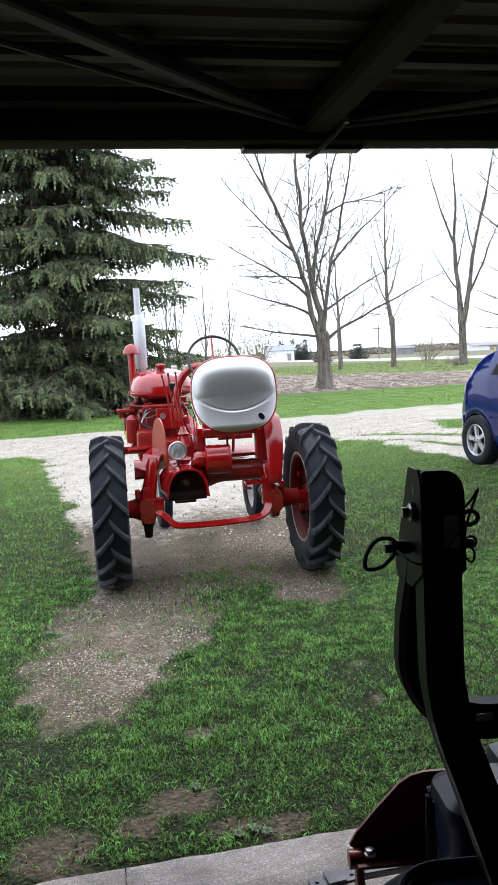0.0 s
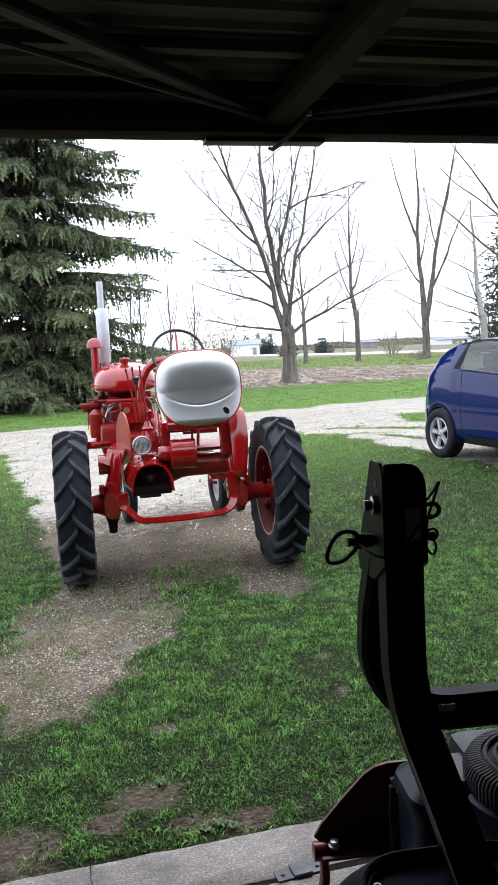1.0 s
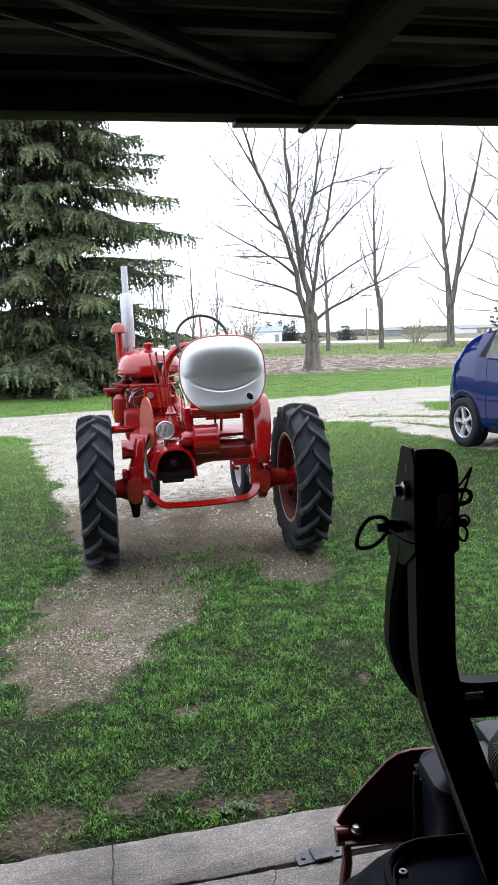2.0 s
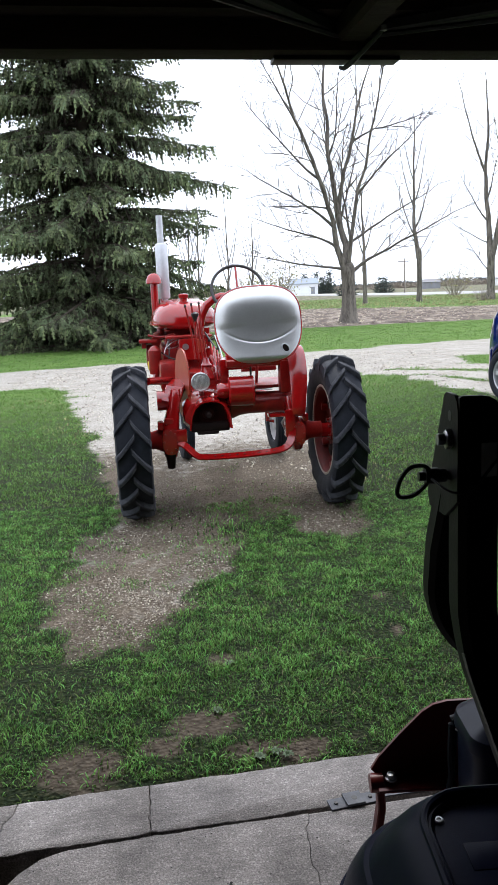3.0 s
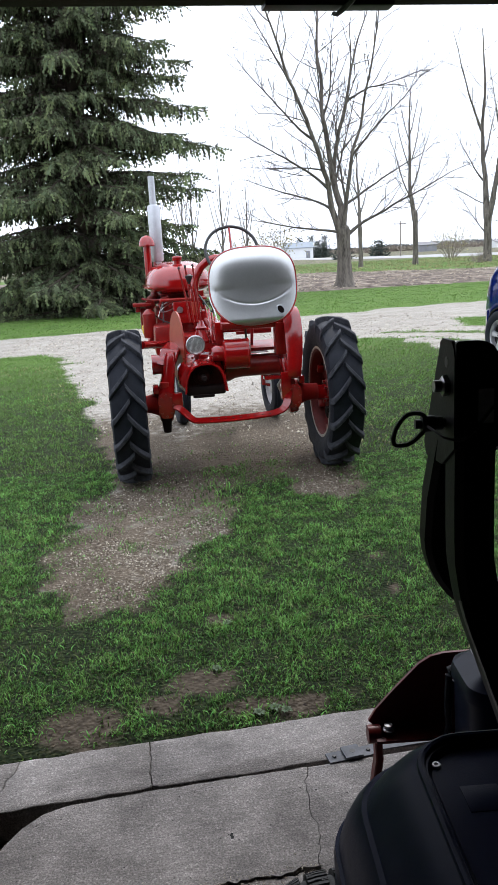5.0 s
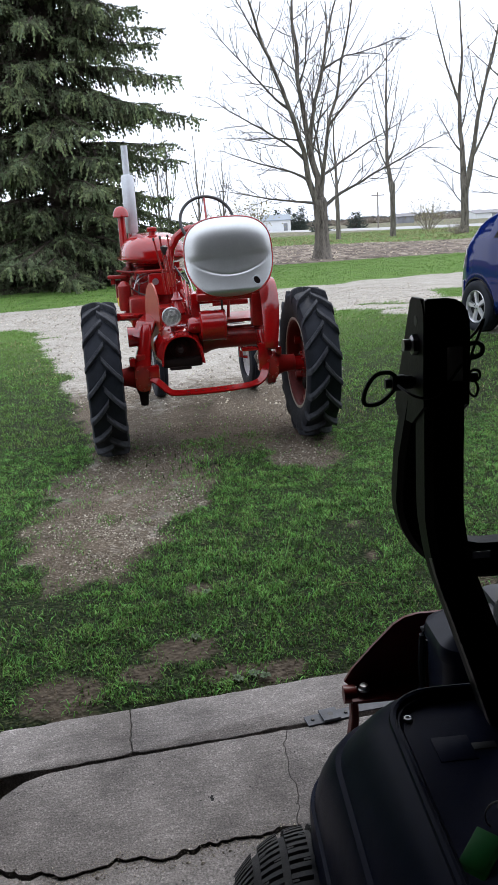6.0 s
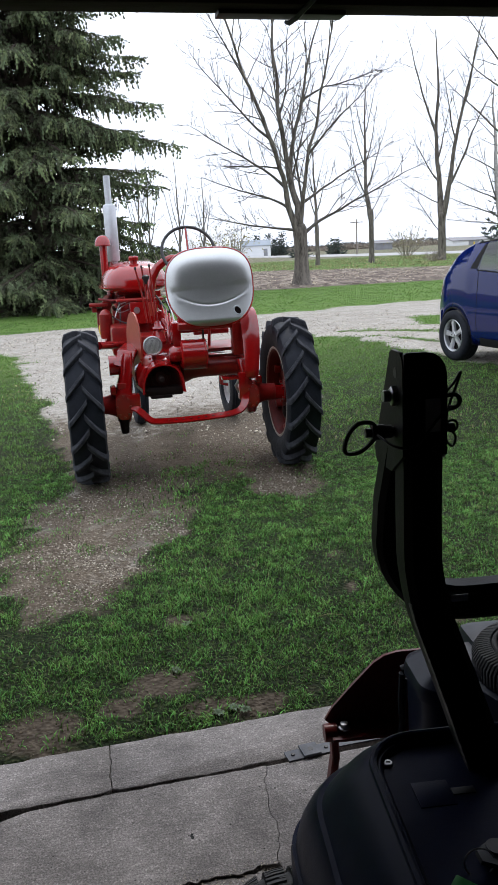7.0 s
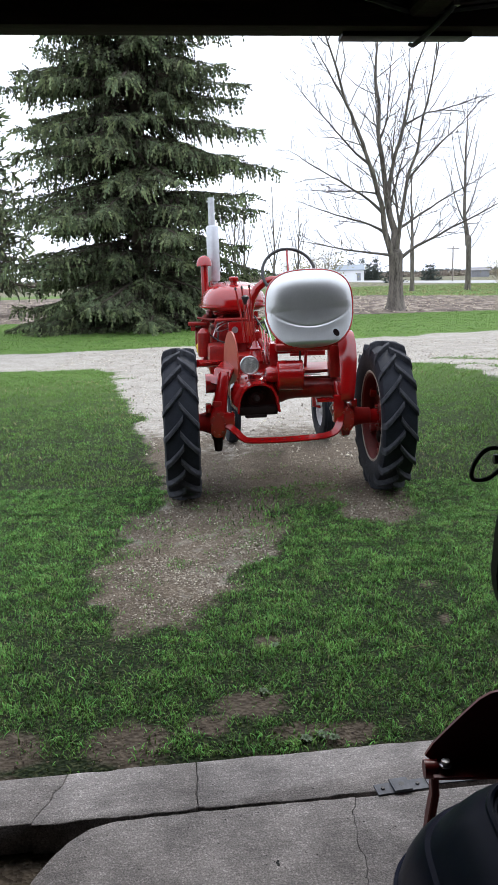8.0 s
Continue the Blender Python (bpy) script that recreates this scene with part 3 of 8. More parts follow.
verts = np.stack([X.ravel(), Y.ravel(), height(X.ravel(), Y.ravel())], 1)
nx, ny = len(gx), len(gy)
q = (np.arange(ny - 1)[:, None] * nx + np.arange(nx - 1)[None]).ravel()
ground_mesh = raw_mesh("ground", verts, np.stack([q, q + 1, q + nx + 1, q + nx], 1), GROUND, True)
# the last share brings the shade-dark thatch in towards the garage
for name, share in (("gravel", gravel_share), ("soil", soil_share), ("field", field_share), ("shaded_thatch", smooth01((17 - Y.ravel()) / 10))):
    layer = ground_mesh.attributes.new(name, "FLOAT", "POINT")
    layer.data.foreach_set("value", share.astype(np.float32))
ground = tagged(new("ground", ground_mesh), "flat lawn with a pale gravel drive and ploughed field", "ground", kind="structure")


def scatter_blades(name, count, x0, x1, y0, y1, tall, wide, material, label, category, seed, bend=0.5, keep=None, lift=0.0, simple=False):
    """Many single grass blades, each a bent taper, where the ground is neither gravel nor bare."""
    rng = np.random.default_rng(seed)
    x, y = rng.uniform(x0, x1, count), rng.uniform(y0, y1, count)
    g, s, f = cover(x, y)
    clump = fbm(x * 3.0, y * 3.0, 51)
    tuft = 17 / (1 + 0.22 * max(0.0, y0 - 2.5))
    fine = fbm(x * tuft, y * tuft, 57, 3)
    thin = np.zeros_like(x)
    for bx, by, r in WEAK:
        thin = np.maximum(thin, 0.78 * smooth01(1.4 - np.hypot(x - bx, y - by) / r))
    edge = outward(x, y)
    thin = np.maximum(thin, 0.38 * smooth01((0.9 - edge) / 0.7) * smooth01((clump - 0.42) * 6))
    live = (1 - g) * (1 - 0.99 * s) * (1 - f) * (1 - thin)
    # stray tufts that live on inside the worn track
    live = np.maximum(live, (0.16 + 0.30 * smooth01(1.5 - np.hypot(x - 0.3, y - 6.1) / 0.5)) * smooth01((fbm(x * 5, y * 5, 91) - 0.50) * 9) * smooth01((7.4 - y) / 1.5) * (1 - f))
    if keep is not None:
        live = live * keep(x, y)
    pick = (rng.random(count) < live * (2.0 * fine - 0.17)) & (edge > 0.005)
    x, y, clump, fine = x[pick], y[pick], clump[pick], fine[pick]
    n = len(x)
    h = tall * (0.55 + 0.9 * rng.random(n)) * (0.45 + 0.75 * clump) * (0.6 + 0.9 * fine)
    a = rng.uniform(0, 2 * np.pi, n)
    lean = bend * h * (0.3 + rng.random(n))
    w = wide * (0.7 + 0.6 * rng.random(n))
    base = np.stack([x, y, height(x, y) - 0.004 + lift], 1)
    side = np.stack([-np.sin(a), np.cos(a), np.zeros(n)], 1)
    way = np.stack([np.cos(a), np.sin(a), np.zeros(n)], 1)
    up = np.array([[0, 0, 1.0]])
    mid = base + way * (lean * 0.3)[:, None] + up * (h * 0.62)[:, None]
    tip = base + way * lean[:, None] + up * h[:, None]
    if simple:
        v = np.stack([base - side * w[:, None] / 2, base + side * w[:, None] / 2, tip], 1).reshape(-1, 3)
        return tagged(new(name, raw_mesh(name, v, np.arange(3 * n).reshape(-1, 3), material)), label, category, kind="stuff")
    v = np.stack([base - side * w[:, None] / 2, base + side * w[:, None] / 2, mid + side * w[:, None] * 0.42, mid - side * w[:, None] * 0.42, tip], 1).reshape(-1, 3)
    k = np.arange(n) * 5
    f = np.concatenate([np.stack([k, k + 1, k + 2], 1), np.stack([k, k + 2, k + 3], 1), np.stack([k + 3, k + 2, k + 4], 1)])
    return tagged(new(name, raw_mesh(name, v, f, material)), label, category, kind="stuff")


scatter_blades("lawn_undergrowth", 300000, -2.2, 3.2, 2.5, 6.2, 0.0110, 0.0042, GRASS, "short dense green undergrowth of the lawn", "grass", 12, 1.2, simple=True)
scatter_blades("lawn_grass", 370000, -2.2, 3.2, 2.5, 6.2, 0.0180, 0.0036, GRASS, "short green lawn grass growing beside the concrete", "grass", 1, 1.15)
scatter_blades("lawn_grass", 30000, -7.5, -2.2, 2.0, 6.2, 0.03, 0.012, GRASS, "short green lawn grass beside the building", "grass", 8, 1.3)
scatter_blades("lawn_grass", 26000, 3.2, 9.0, 2.9, 6.2, 0.03, 0.012, GRASS, "short green lawn grass beside the building", "grass", 10, 1.3)
scatter_blades("lawn_grass", 40000, -4.0, 5.2, 6.2, 10.5, 0.022, 0.0062, GRASS, "mown green lawn grass around the tractor", "grass", 2, 1.1)
scatter_blades("lawn_grass", 95000, -4.0, 5.2, 6.2, 10.5, 0.022, 0.0062, GRASS_FAR_LIT, "mown green lawn grass around the tractor, brightened by colour", "grass", 21, 1.1)
scatter_blades("lawn_grass", 110000, -7.5, 7.0, 10.5, 18.0, 0.028, 0.010, GRASS_FAR_LIT, "mown green lawn grass beside the gravel drive", "grass", 3, 1.0)
scatter_blades("lawn_grass", 62000, -14, 16, 18.0, 34.0, 0.030, 0.022, GRASS_FAR_LIT, "mown green lawn grass beyond the drive", "grass", 4, 0.7)
scatter_blades("dry_grass", 26000, -2.2, 3.2, 2.5, 6.5, 0.016, 0.0030, GRASS_DRY, "dry straw-coloured grass stems lying in the lawn", "dry grass", 5, 1.7,
               keep=lambda x, y: 0.25 + 0.75 * smooth01((fbm(x * 2.2, y * 2.2, 79) - 0.5) * 8))
scatter_blades("dry_grass", 14000, -5, 5.2, 6.5, 16.0, 0.035, 0.008, GRASS_DRY, "dry straw-coloured grass stems in the far lawn", "dry grass", 6, 1.6,
               keep=lambda x, y: smooth01((fbm(x * 0.8, y * 0.8, 77) - 0.45) * 6))


def tufts(name, places, seed, label):
    """Long-bladed tufts of uncut grass."""
    rng = np.random.default_rng(seed)
    vs, fs = [], []
    for cx, cy, r, n, tall in places:
        for _ in range(int(0.7 * n)):
            x, y = cx + rng.normal(0, 1.15 * r), cy + rng.normal(0, 1.15 * r)
            if outward(x, y) < 0.0:
                continue
            a, h = rng.uniform(0, 2 * math.pi), 0.72 * tall * rng.uniform(0.5, 1.15)
            ox, oy, w = math.cos(a), math.sin(a), rng.uniform(0.002, 0.0038)
            z = float(height(np.array([x]), np.array([y]))[0])
            k = len(vs)
            for t, ww in ((0, 1), (0.45, 0.95), (0.8, 0.6), (1, 0.05)):
                d, zz = h * 0.75 * t * t, z + h * (t - 0.35 * t * t)
                vs += [(x + ox * d - oy * w * ww, y + oy * d + ox * w * ww, zz), (x + ox * d + oy * w * ww, y + oy * d - ox * w * ww, zz)]
            fs += [(k + 2 * i, k + 2 * i + 1, k + 2 * i + 3, k + 2 * i + 2) for i in range(3)]
    tagged(new(name, raw_mesh(name, vs, fs, GRASS)), label, "grass", kind="stuff")


tufts("grass_tuft", [(-0.62, 2.90, 0.16, 187, 0.062), (0.02, 2.54, 0.03, 51, 0.037), (0.24, 2.56, 0.05, 76, 0.046), (0.42, 2.60, 0.04, 68, 0.040),
                     (-0.42, 3.05, 0.14, 119, 0.050), (0.70, 2.60, 0.04, 51, 0.031), (-0.40, 2.50, 0.05, 59, 0.043),
                     (0.24, 2.90, 0.03, 25, 0.031), (0.38, 2.84, 0.07, 59, 0.037), (0.27, 5.45, 0.13, 221, 0.081),
                     (0.36, 5.9, 0.12, 153, 0.068), (-0.75, 5.1, 0.14, 170, 0.062), (0.4, 5.1, 0.15, 187, 0.056), (-0.12, 2.5, 0.05, 76, 0.050)],
      11, "long untidy tufts of grass beside the concrete edge")


straw_z = float(height(np.array([0.96]), np.array([3.27]))[0])
solid("straw_stem", Geo().tube([(0.897, 3.266, straw_z + 0.022), (0.95, 3.272, straw_z + 0.026), (1.005, 3.262, straw_z + 0.020)], [0.0014, 0.0016, 0.0010], 6), GRASS_DRY, "single pale dry straw lying on the lawn", "straw")


def pebbles(name, count, x0, x1, y0, y1, r0, r1, seed, label, material=None, on_soil=0.12):
    """Loose angular stones lying on gravel and bare soil."""
    rng = np.random.default_rng(seed)
    x, y = rng.uniform(x0, x1, count), rng.uniform(y0, y1, count)
    g, s, f = cover(x, y)
    pick = (rng.random(count) < np.maximum(g if material is None else 0, on_soil * s) * smooth01((fbm(x * 4, y * 4, 61) - 0.3) * 4)) & (outward(x, y) > 0.02)
    x, y = x[pick], y[pick]
    n = len(x)
    r = r0 + (r1 - r0) * rng.random(n) ** 2.5
    shape = np.array([(1, 0, 0), (0, 1, 0), (-1, 0, 0), (0, -1, 0), (0.1, 0.1, 0.75), (0, 0, -0.5)])
    v = shape[None] * r[:, None, None] * rng.uniform(0.65, 1.3, (n, 6, 3))
    a = rng.uniform(0, 6.28, n)
    c, s_ = np.cos(a)[:, None], np.sin(a)[:, None]
    v = np.stack([v[..., 0] * c - v[..., 1] * s_ + x[:, None], v[..., 0] * s_ + v[..., 1] * c + y[:, None], v[..., 2] + (height(x, y) + r * 0.25)[:, None]], 2)
    tri = np.array([(0, 1, 4), (1, 2, 4), (2, 3, 4), (3, 0, 4), (1, 0, 5), (2, 1, 5), (3, 2, 5), (0, 3, 5)])
    f = (tri[None] + (np.arange(n) * 6)[:, None, None]).reshape(-1, 3)
    tagged(new(name, raw_mesh(name, v.reshape(-1, 3), f, material or STONE)), label, "gravel" if material is None else "soil", kind="stuff")


pebbles("loose_gravel", 19000, -1.2, 1.6, 3.3, 7.0, 0.0018, 0.0075, 21, "loose pale limestone gravel in the worn wheel track")
pebbles("loose_gravel", 12000, -1.0, 0.8, 3.4, 4.8, 0.0018, 0.0070, 23, "loose pale gravel at the front of the worn track")
CRUMB = surface("brown_soil_crumb", (0.13, 0.10, 0.07), (0.055, 0.041, 0.028), 40, 0.95, bump=0.0, spread=0.6)
pebbles("soil_crumb", 52000, -1.2, 1.9, 2.4, 6.8, 0.0020, 0.0085, 24, "dark brown crumbs of bare soil beside the concrete", CRUMB, 0.55)
pebbles("loose_gravel", 20000, -4, 6, 7.0, 20.0, 0.006, 0.022, 22, "loose pale limestone gravel on the drive")


def field_clods(count, seed):
    """Clods and stalk stubs on the ploughed strip."""
    rng = np.random.default_rng(seed)
    x, y = rng.uniform(-25, 34, count), rng.uniform(34, 72, count)
    g, s, f = cover(x, y)
    pick = rng.random(count) < f
    x, y = x[pick], y[pick]
    n = len(x)
    r = rng.uniform(0.02, 0.065, n)
    shape = np.array([(1, 0, 0), (0, 1, 0), (-1, 0, 0), (0, -1, 0), (0.1, 0.1, 0.6), (0, 0, -0.5)])
    v = shape[None] * r[:, None, None] * rng.uniform(0.5, 1.5, (n, 6, 3)) + np.stack([x, y, height(x, y) + 0.02], 1)[:, None]
    tri = np.array([(0, 1, 4), (1, 2, 4), (2, 3, 4), (3, 0, 4)])
    return v.reshape(-1, 3), (tri[None] + (np.arange(n) * 6)[:, None, None]).reshape(-1, 3)


CLOD = surface("pale_field_stubble", (0.37, 0.31, 0.24), (0.07, 0.055, 0.045), 3, 0.95, bump=0.0, spread=0.8)
cv, cf = field_clods(24000, 41)
tagged(new("field_stubble", raw_mesh("field_stubble", cv, cf, CLOD)), "pale clods and stubble on the ploughed field", "field stubble", kind="stuff")


# ---- garage ----
def garage_box(geo, u0, u1, v0, v1, z0, z1, bevel=0.0):
    return geo.box((u0, v0, z0), (u1, v1, z1), bevel)


def jagged(a, b, n, amp, seed):
    """Points from a to b with an uneven, broken edge (a kept, b left out)."""
    n = n * 3
    t = np.arange(n) / n
    dx, dy = b[0] - a[0], b[1] - a[1]
    ln = math.hypot(dx, dy)
    off = (fbm(t * ln * 9 + seed * 7.3, t * 0 + seed, seed, 5) - 0.5 + 0.30 * (fbm(t * ln * 45 + seed * 3.1, t * 0 + seed, seed + 9, 2) - 0.5)) * 3.4 * amp * np.minimum(1, np.minimum(t, 1 - t) * 9)
    return [(a[0] + dx * k - dy / ln * o, a[1] + dy * k + dx / ln * o) for k, o in zip(t, off)]


def slab(outline, parent, top=0.012, thick=0.10, round_edge=0.0028):
    """A concrete piece with a worn, chamfered upper edge."""
    n = len(outline)
    cx, cy = sum(p[0] for p in outline) / n, sum(p[1] for p in outline) / n
    inner = []
    for i, (x, y) in enumerate(outline):
        (ax, ay), (bx, by) = outline[i - 1], outline[(i + 1) % n]
        tx, ty = bx - ax, by - ay
        ln = math.hypot(tx, ty) or 1
        inner.append((x - ty / ln * round_edge, y + tx / ln * round_edge))
    g = Geo()
    g.rings([[(x, y, top - thick) for x, y in outline], [(x, y, top - round_edge) for x, y in outline], [(x, y, top) for x, y in inner]])
    return part("slab", g, CONCRETE, parent, angle=60)


floor = tagged(new("floor"), "cracked grey concrete floor slabs at the garage door", "floor", kind="structure")
floor.matrix_world = GARAGE


def local(x, y):
    """World to garage plan."""
    return ((x - 0.53) * CG + (y - 2.524) * SG, -(x - 0.53) * SG + (y - 2.524) * CG)


JOINT = -0.262
crack1_top, crack1_low = local(0.018, 2.452), local(0.036, 2.213)
# apron strip in three pieces, split by hairline cracks (counter-clockwise outlines)
u1, u0 = crack1_top[0], -0.98
left_crack = jagged((u0 + 0.03, -0.004), (u0 - 0.06, JOINT + 0.012), 7, 0.008, 2)
right_crack = jagged((u1, -0.004), (crack1_low[0], JOINT + 0.012), 9, 0.009, 3)
slab([(-1.9, JOINT + 0.012)] + left_crack[::-1] + [(-1.9, 0.0)], floor)
slab([(p[0] + 0.0025, p[1]) for p in left_crack] + [(left_crack[-1][0], JOINT + 0.012)] + jagged((u0 - 0.05, JOINT + 0.012), (crack1_low[0] - 0.004, JOINT + 0.012), 12, 0.006, 5)[1:]
     + [(p[0] - 0.0015, p[1]) for p in right_crack[::-1]] + jagged((u1 - 0.0015, -0.004), (u0 + 0.0325, -0.004), 14, 0.005, 21)[1:], floor)
slab([(p[0] + 0.0015, p[1]) for p in right_crack] + jagged((crack1_low[0], JOINT + 0.012), (2.6, JOINT + 0.012), 30, 0.006, 6)[1:] + [(2.6, JOINT + 0.012)] + jagged((2.6, 0.0), (u1 + 0.0015, -0.004), 34, 0.005, 22), floor)
# the inner slab with its rounded, broken outer corner, split by a wandering crack
crack2 = jagged((0.0 + local(0.535, 2.255)[0], JOINT - 0.010), local(0.517, 1.83), 14, 0.012, 8)
broken = jagged(local(0.517, 1.83), local(-0.10, 1.735), 26, 0.022, 9) + jagged(local(-0.10, 1.735), local(-0.42, 1.80), 8, 0.02, 10)
corner = [local(-0.42, 1.80), local(-0.385, 1.93), local(-0.36, 2.0), local(-0.325, 2.065), local(-0.275, 2.12), local(-0.22, 2.145)]
front = jagged((corner[-1][0] + 0.02, JOINT - 0.012), crack2[0], 22, 0.005, 12)
slab(broken + corner + front + [(p[0] - 0.0021, p[1]) for p in crack2], floor)
broken2 = jagged(local(0.53, 1.80), local(0.80, 1.66), 10, 0.015, 14)
slab([(p[0] + 0.0021, p[1]) for p in crack2] + broken2 + [local(0.80, 1.66), (2.6, -0.95), (2.6, JOINT - 0.012)], floor)
# the main floor behind the broken edge
back_edge = [(p[0] + 0.004, p[1] - 0.0012 - 0.06 * max(0.0, float(fbm(np.array([p[0] * 8]), np.array([3.0]), 7, 3)[0]) - 0.46)) for p in broken2[::-1] + broken]
slab([(-1.75, -6.3), (2.6, -6.3), (2.6, -1.0)] + back_edge + [local(-0.62, 1.62), (-1.75, -1.15)], floor, top=0.004)

wall_front = solid("wall_front", garage_box(garage_box(garage_box(Geo(), -2.1, -1.35, -0.14, 0.0, -0.1, 2.75), 1.75, 3.4, -0.14, 0.0, -0.1, 2.75), -1.35, 1.75, -0.14, 0.0, 2.40, 2.75),
                   TIMBER, "dark timber front wall round the door opening", "wall", kind="structure", m=GARAGE)
solid("wall_west", garage_box(Geo(), -2.1, -1.96, -6.5, -0.14, -0.1, 2.75), TIMBER, "dark timber garage wall", "wall", kind="structure", m=GARAGE)
solid("wall_east", garage_box(Geo(), 3.26, 3.4, -6.5, -0.14, -0.1, 2.75), TIMBER, "dark timber garage wall", "wall", kind="structure", m=GARAGE)
solid("wall_back", garage_box(Geo(), -2.1, 3.4, -6.64, -6.5, -0.1, 2.75), TIMBER, "dark timber garage back wall", "wall", kind="structure", m=GARAGE)
solid("ceiling", garage_box(Geo(), -2.3, 3.6, -6.7, 0.25, 2.75, 2.85), TIMBER, "dark boarded garage ceiling", "ceiling", kind="structure", m=GARAGE)

# unseen wall and low roof, added to cut sky light and reflections
solid("wall_unseen_east", garage_box(Geo(), 3.402, 9.0, -6.6, -0.02, -0.1, 3.0), TIMBER, "added unseen dark wall that blocks light from the right", "wall", kind="structure", m=GARAGE)
solid("roof", Geo().rings([[(-2.5, 0.40, 3.002), (-2.5, -3.3, 4.1), (-2.5, -7.0, 3.002)], [(9.3, 0.40, 3.002), (9.3, -3.3, 4.1), (9.3, -7.0, 3.002)]]), GREY_ROOF, "added unseen grey pitched roof that limits the sky", "roof", kind="structure", m=GARAGE)
solid("wall_gable", garage_box(Geo(), -2.1, 3.4, -0.12, -0.01, 2.852, 3.0), TIMBER, "dark timber wall above the door", "wall", kind="structure", m=GARAGE)

# the raised tilt-up door: ribbed sheet on a braced frame
door = thing("garage_door", (0.53, 2.524, 0), "raised tilt-up garage door of dark ribbed sheet metal", "garage door", yaw=YAW)
g = Geo()
v, step, rib = -0.145, 0.1145, 0.0
prof = []
while v > -2.35:
    prof += [(v, 2.452), (v - 0.012, 2.436), (v - 0.030, 2.436), (v - 0.042, 2.452)]
    v -= step
sheet_pts = [[(-1.33, p[0], p[1]) for p in prof], [(1.73, p[0], p[1]) for p in prof]]
g.rings(sheet_pts, closed=False)
g.rings([[(x, y, z + 0.004) for x, y, z in r] for r in sheet_pts[::-1]], closed=False)
part("panel", g, SHEET, door, "brown ribbed sheet metal panel")
part("bottom_rail", Geo().box((-1.33, -0.075, 2.312), (1.73, 0.026, 2.395), 0.006), TIMBER, door, "dark timber edge rail")
part("edge_strip", Geo().box((0.0, -0.03, 2.299), (0.385, 0.030, 2.3115), 0.002), BLACK_IRON, door, "flat black edge strip")
for k in range(4):
    part("cross_rib", Geo().box((-1.33, -0.42 - 0.46 * k, 2.405), (1.73, -0.465 - 0.46 * k, 2.436), 0.004), SHEET, door)
part("centre_beam", Geo().bar([(0.225, -0.02, 2.372), (0.225, -2.3, 2.372)], 0.095, 0.07), TIMBER, door, "dark timber centre beam")
for s, end in ((-1, (-0.78, -0.95, 2.385)), (1, (1.25, -0.62, 2.385))):
    part("diagonal_brace", Geo().bar([(0.225 + s * 0.07, -0.06, 2.375), end], 0.045, 0.035), DOOR_STEEL, door, "dull steel diagonal brace")
    part("tie_rod", Geo().tube([(0.225 + s * 0.04, -0.07, 2.352), (end[0] + s * 0.2, end[1] + 0.06, 2.362)], 0.008, 6), DOOR_STEEL, door, "thin steel tie rod")
part("latch_hook", Geo().tube([(0.285, -0.17, 2.345), (0.27, -0.13, 2.325), (0.235, -0.03, 2.292), (0.222, 0.01, 2.285), (0.215, 0.025, 2.292)], [0.007, 0.007, 0.008, 0.007, 0.006], 8), BLACK_IRON, door, "black iron latch hook")
part("bolt", Geo().lathe([(0.009, -0.008), (0.009, 0.006), (0, 0.008)], 8, at(0.285, -0.17, 2.345)), STEEL, door)

# door stop plate lying on the joint
stop = thing("floor_latch_plate", (0.69, 2.295, 0.012), "grey galvanised steel latch plate bolted over the joint", "latch plate", yaw=YAW + 4)
part("base_plate", Geo().box((-0.085, -0.026, 0.0), (0.085, 0.026, 0.006), 0.0015), GALV, stop)
part("catch", Geo().box((-0.032, -0.03, 0.006), (0.028, 0.032, 0.015), 0.002), GALV, stop)
for x in (-0.062, 0.055):
    part("bolt", Geo().lathe([(0.007, 0.006), (0.007, 0.011), (0, 0.012)], 6, at(x, 0, 0)), BLACK_IRON, stop)
part("slot", Geo().lathe([(0.010, 0.0151), (0.010, 0.0156), (0, 0.0157)], 10, at(0, 0.0, 0)), BLACK_IRON, stop)
bar = solid("threshold_strip", Geo().box((0, -0.022, 0), (0.95, 0.022, 0.005), 0.001), GALV, "long flat galvanised strip lying along the joint", "metal strip", m=pose(0.775, 2.325, 0.0125, 0, 0, YAW))


def grit_in_joints(seed):
    """Crumbs of broken concrete and dirt lying in and beside the broken edge."""
    rng = np.random.default_rng(seed)
    line = np.array(broken)
    n = 900
    k = rng.integers(0, len(line), n)
    u, v = line[k, 0] + rng.normal(0, 0.012, n), line[k, 1] - 0.015 + rng.normal(0, 0.022, n)
    p = np.stack([0.53 + u * CG - v * SG, 2.524 + u * SG + v * CG], 1)
    r = rng.uniform(0.0008, 0.0030, n) * np.where(rng.random(n) < 0.03, 2.0, 1)
    shape = np.array([(1, 0, 0), (0, 1, 0), (-1, 0, 0), (0, -1, 0), (0.1, 0.1, 0.75), (0, 0, -0.5)])
    z = np.where(v > line[k, 1] - 0.004, 0.012, 0.004)
    w = shape[None] * r[:, None, None] * rng.uniform(0.6, 1.3, (n, 6, 3)) + np.stack([p[:, 0], p[:, 1], z + r * 0.3], 1)[:, None]
    tri = np.array([(0, 1, 4), (1, 2, 4), (2, 3, 4), (3, 0, 4)])
    tagged(new("concrete_crumbs", raw_mesh("concrete_crumbs", w.reshape(-1, 3), (tri[None] + (np.arange(n) * 6)[:, None, None]).reshape(-1, 3), STONE)), "small grey crumbs along the broken concrete edge", "rubble", kind="stuff")


grit_in_joints(5)
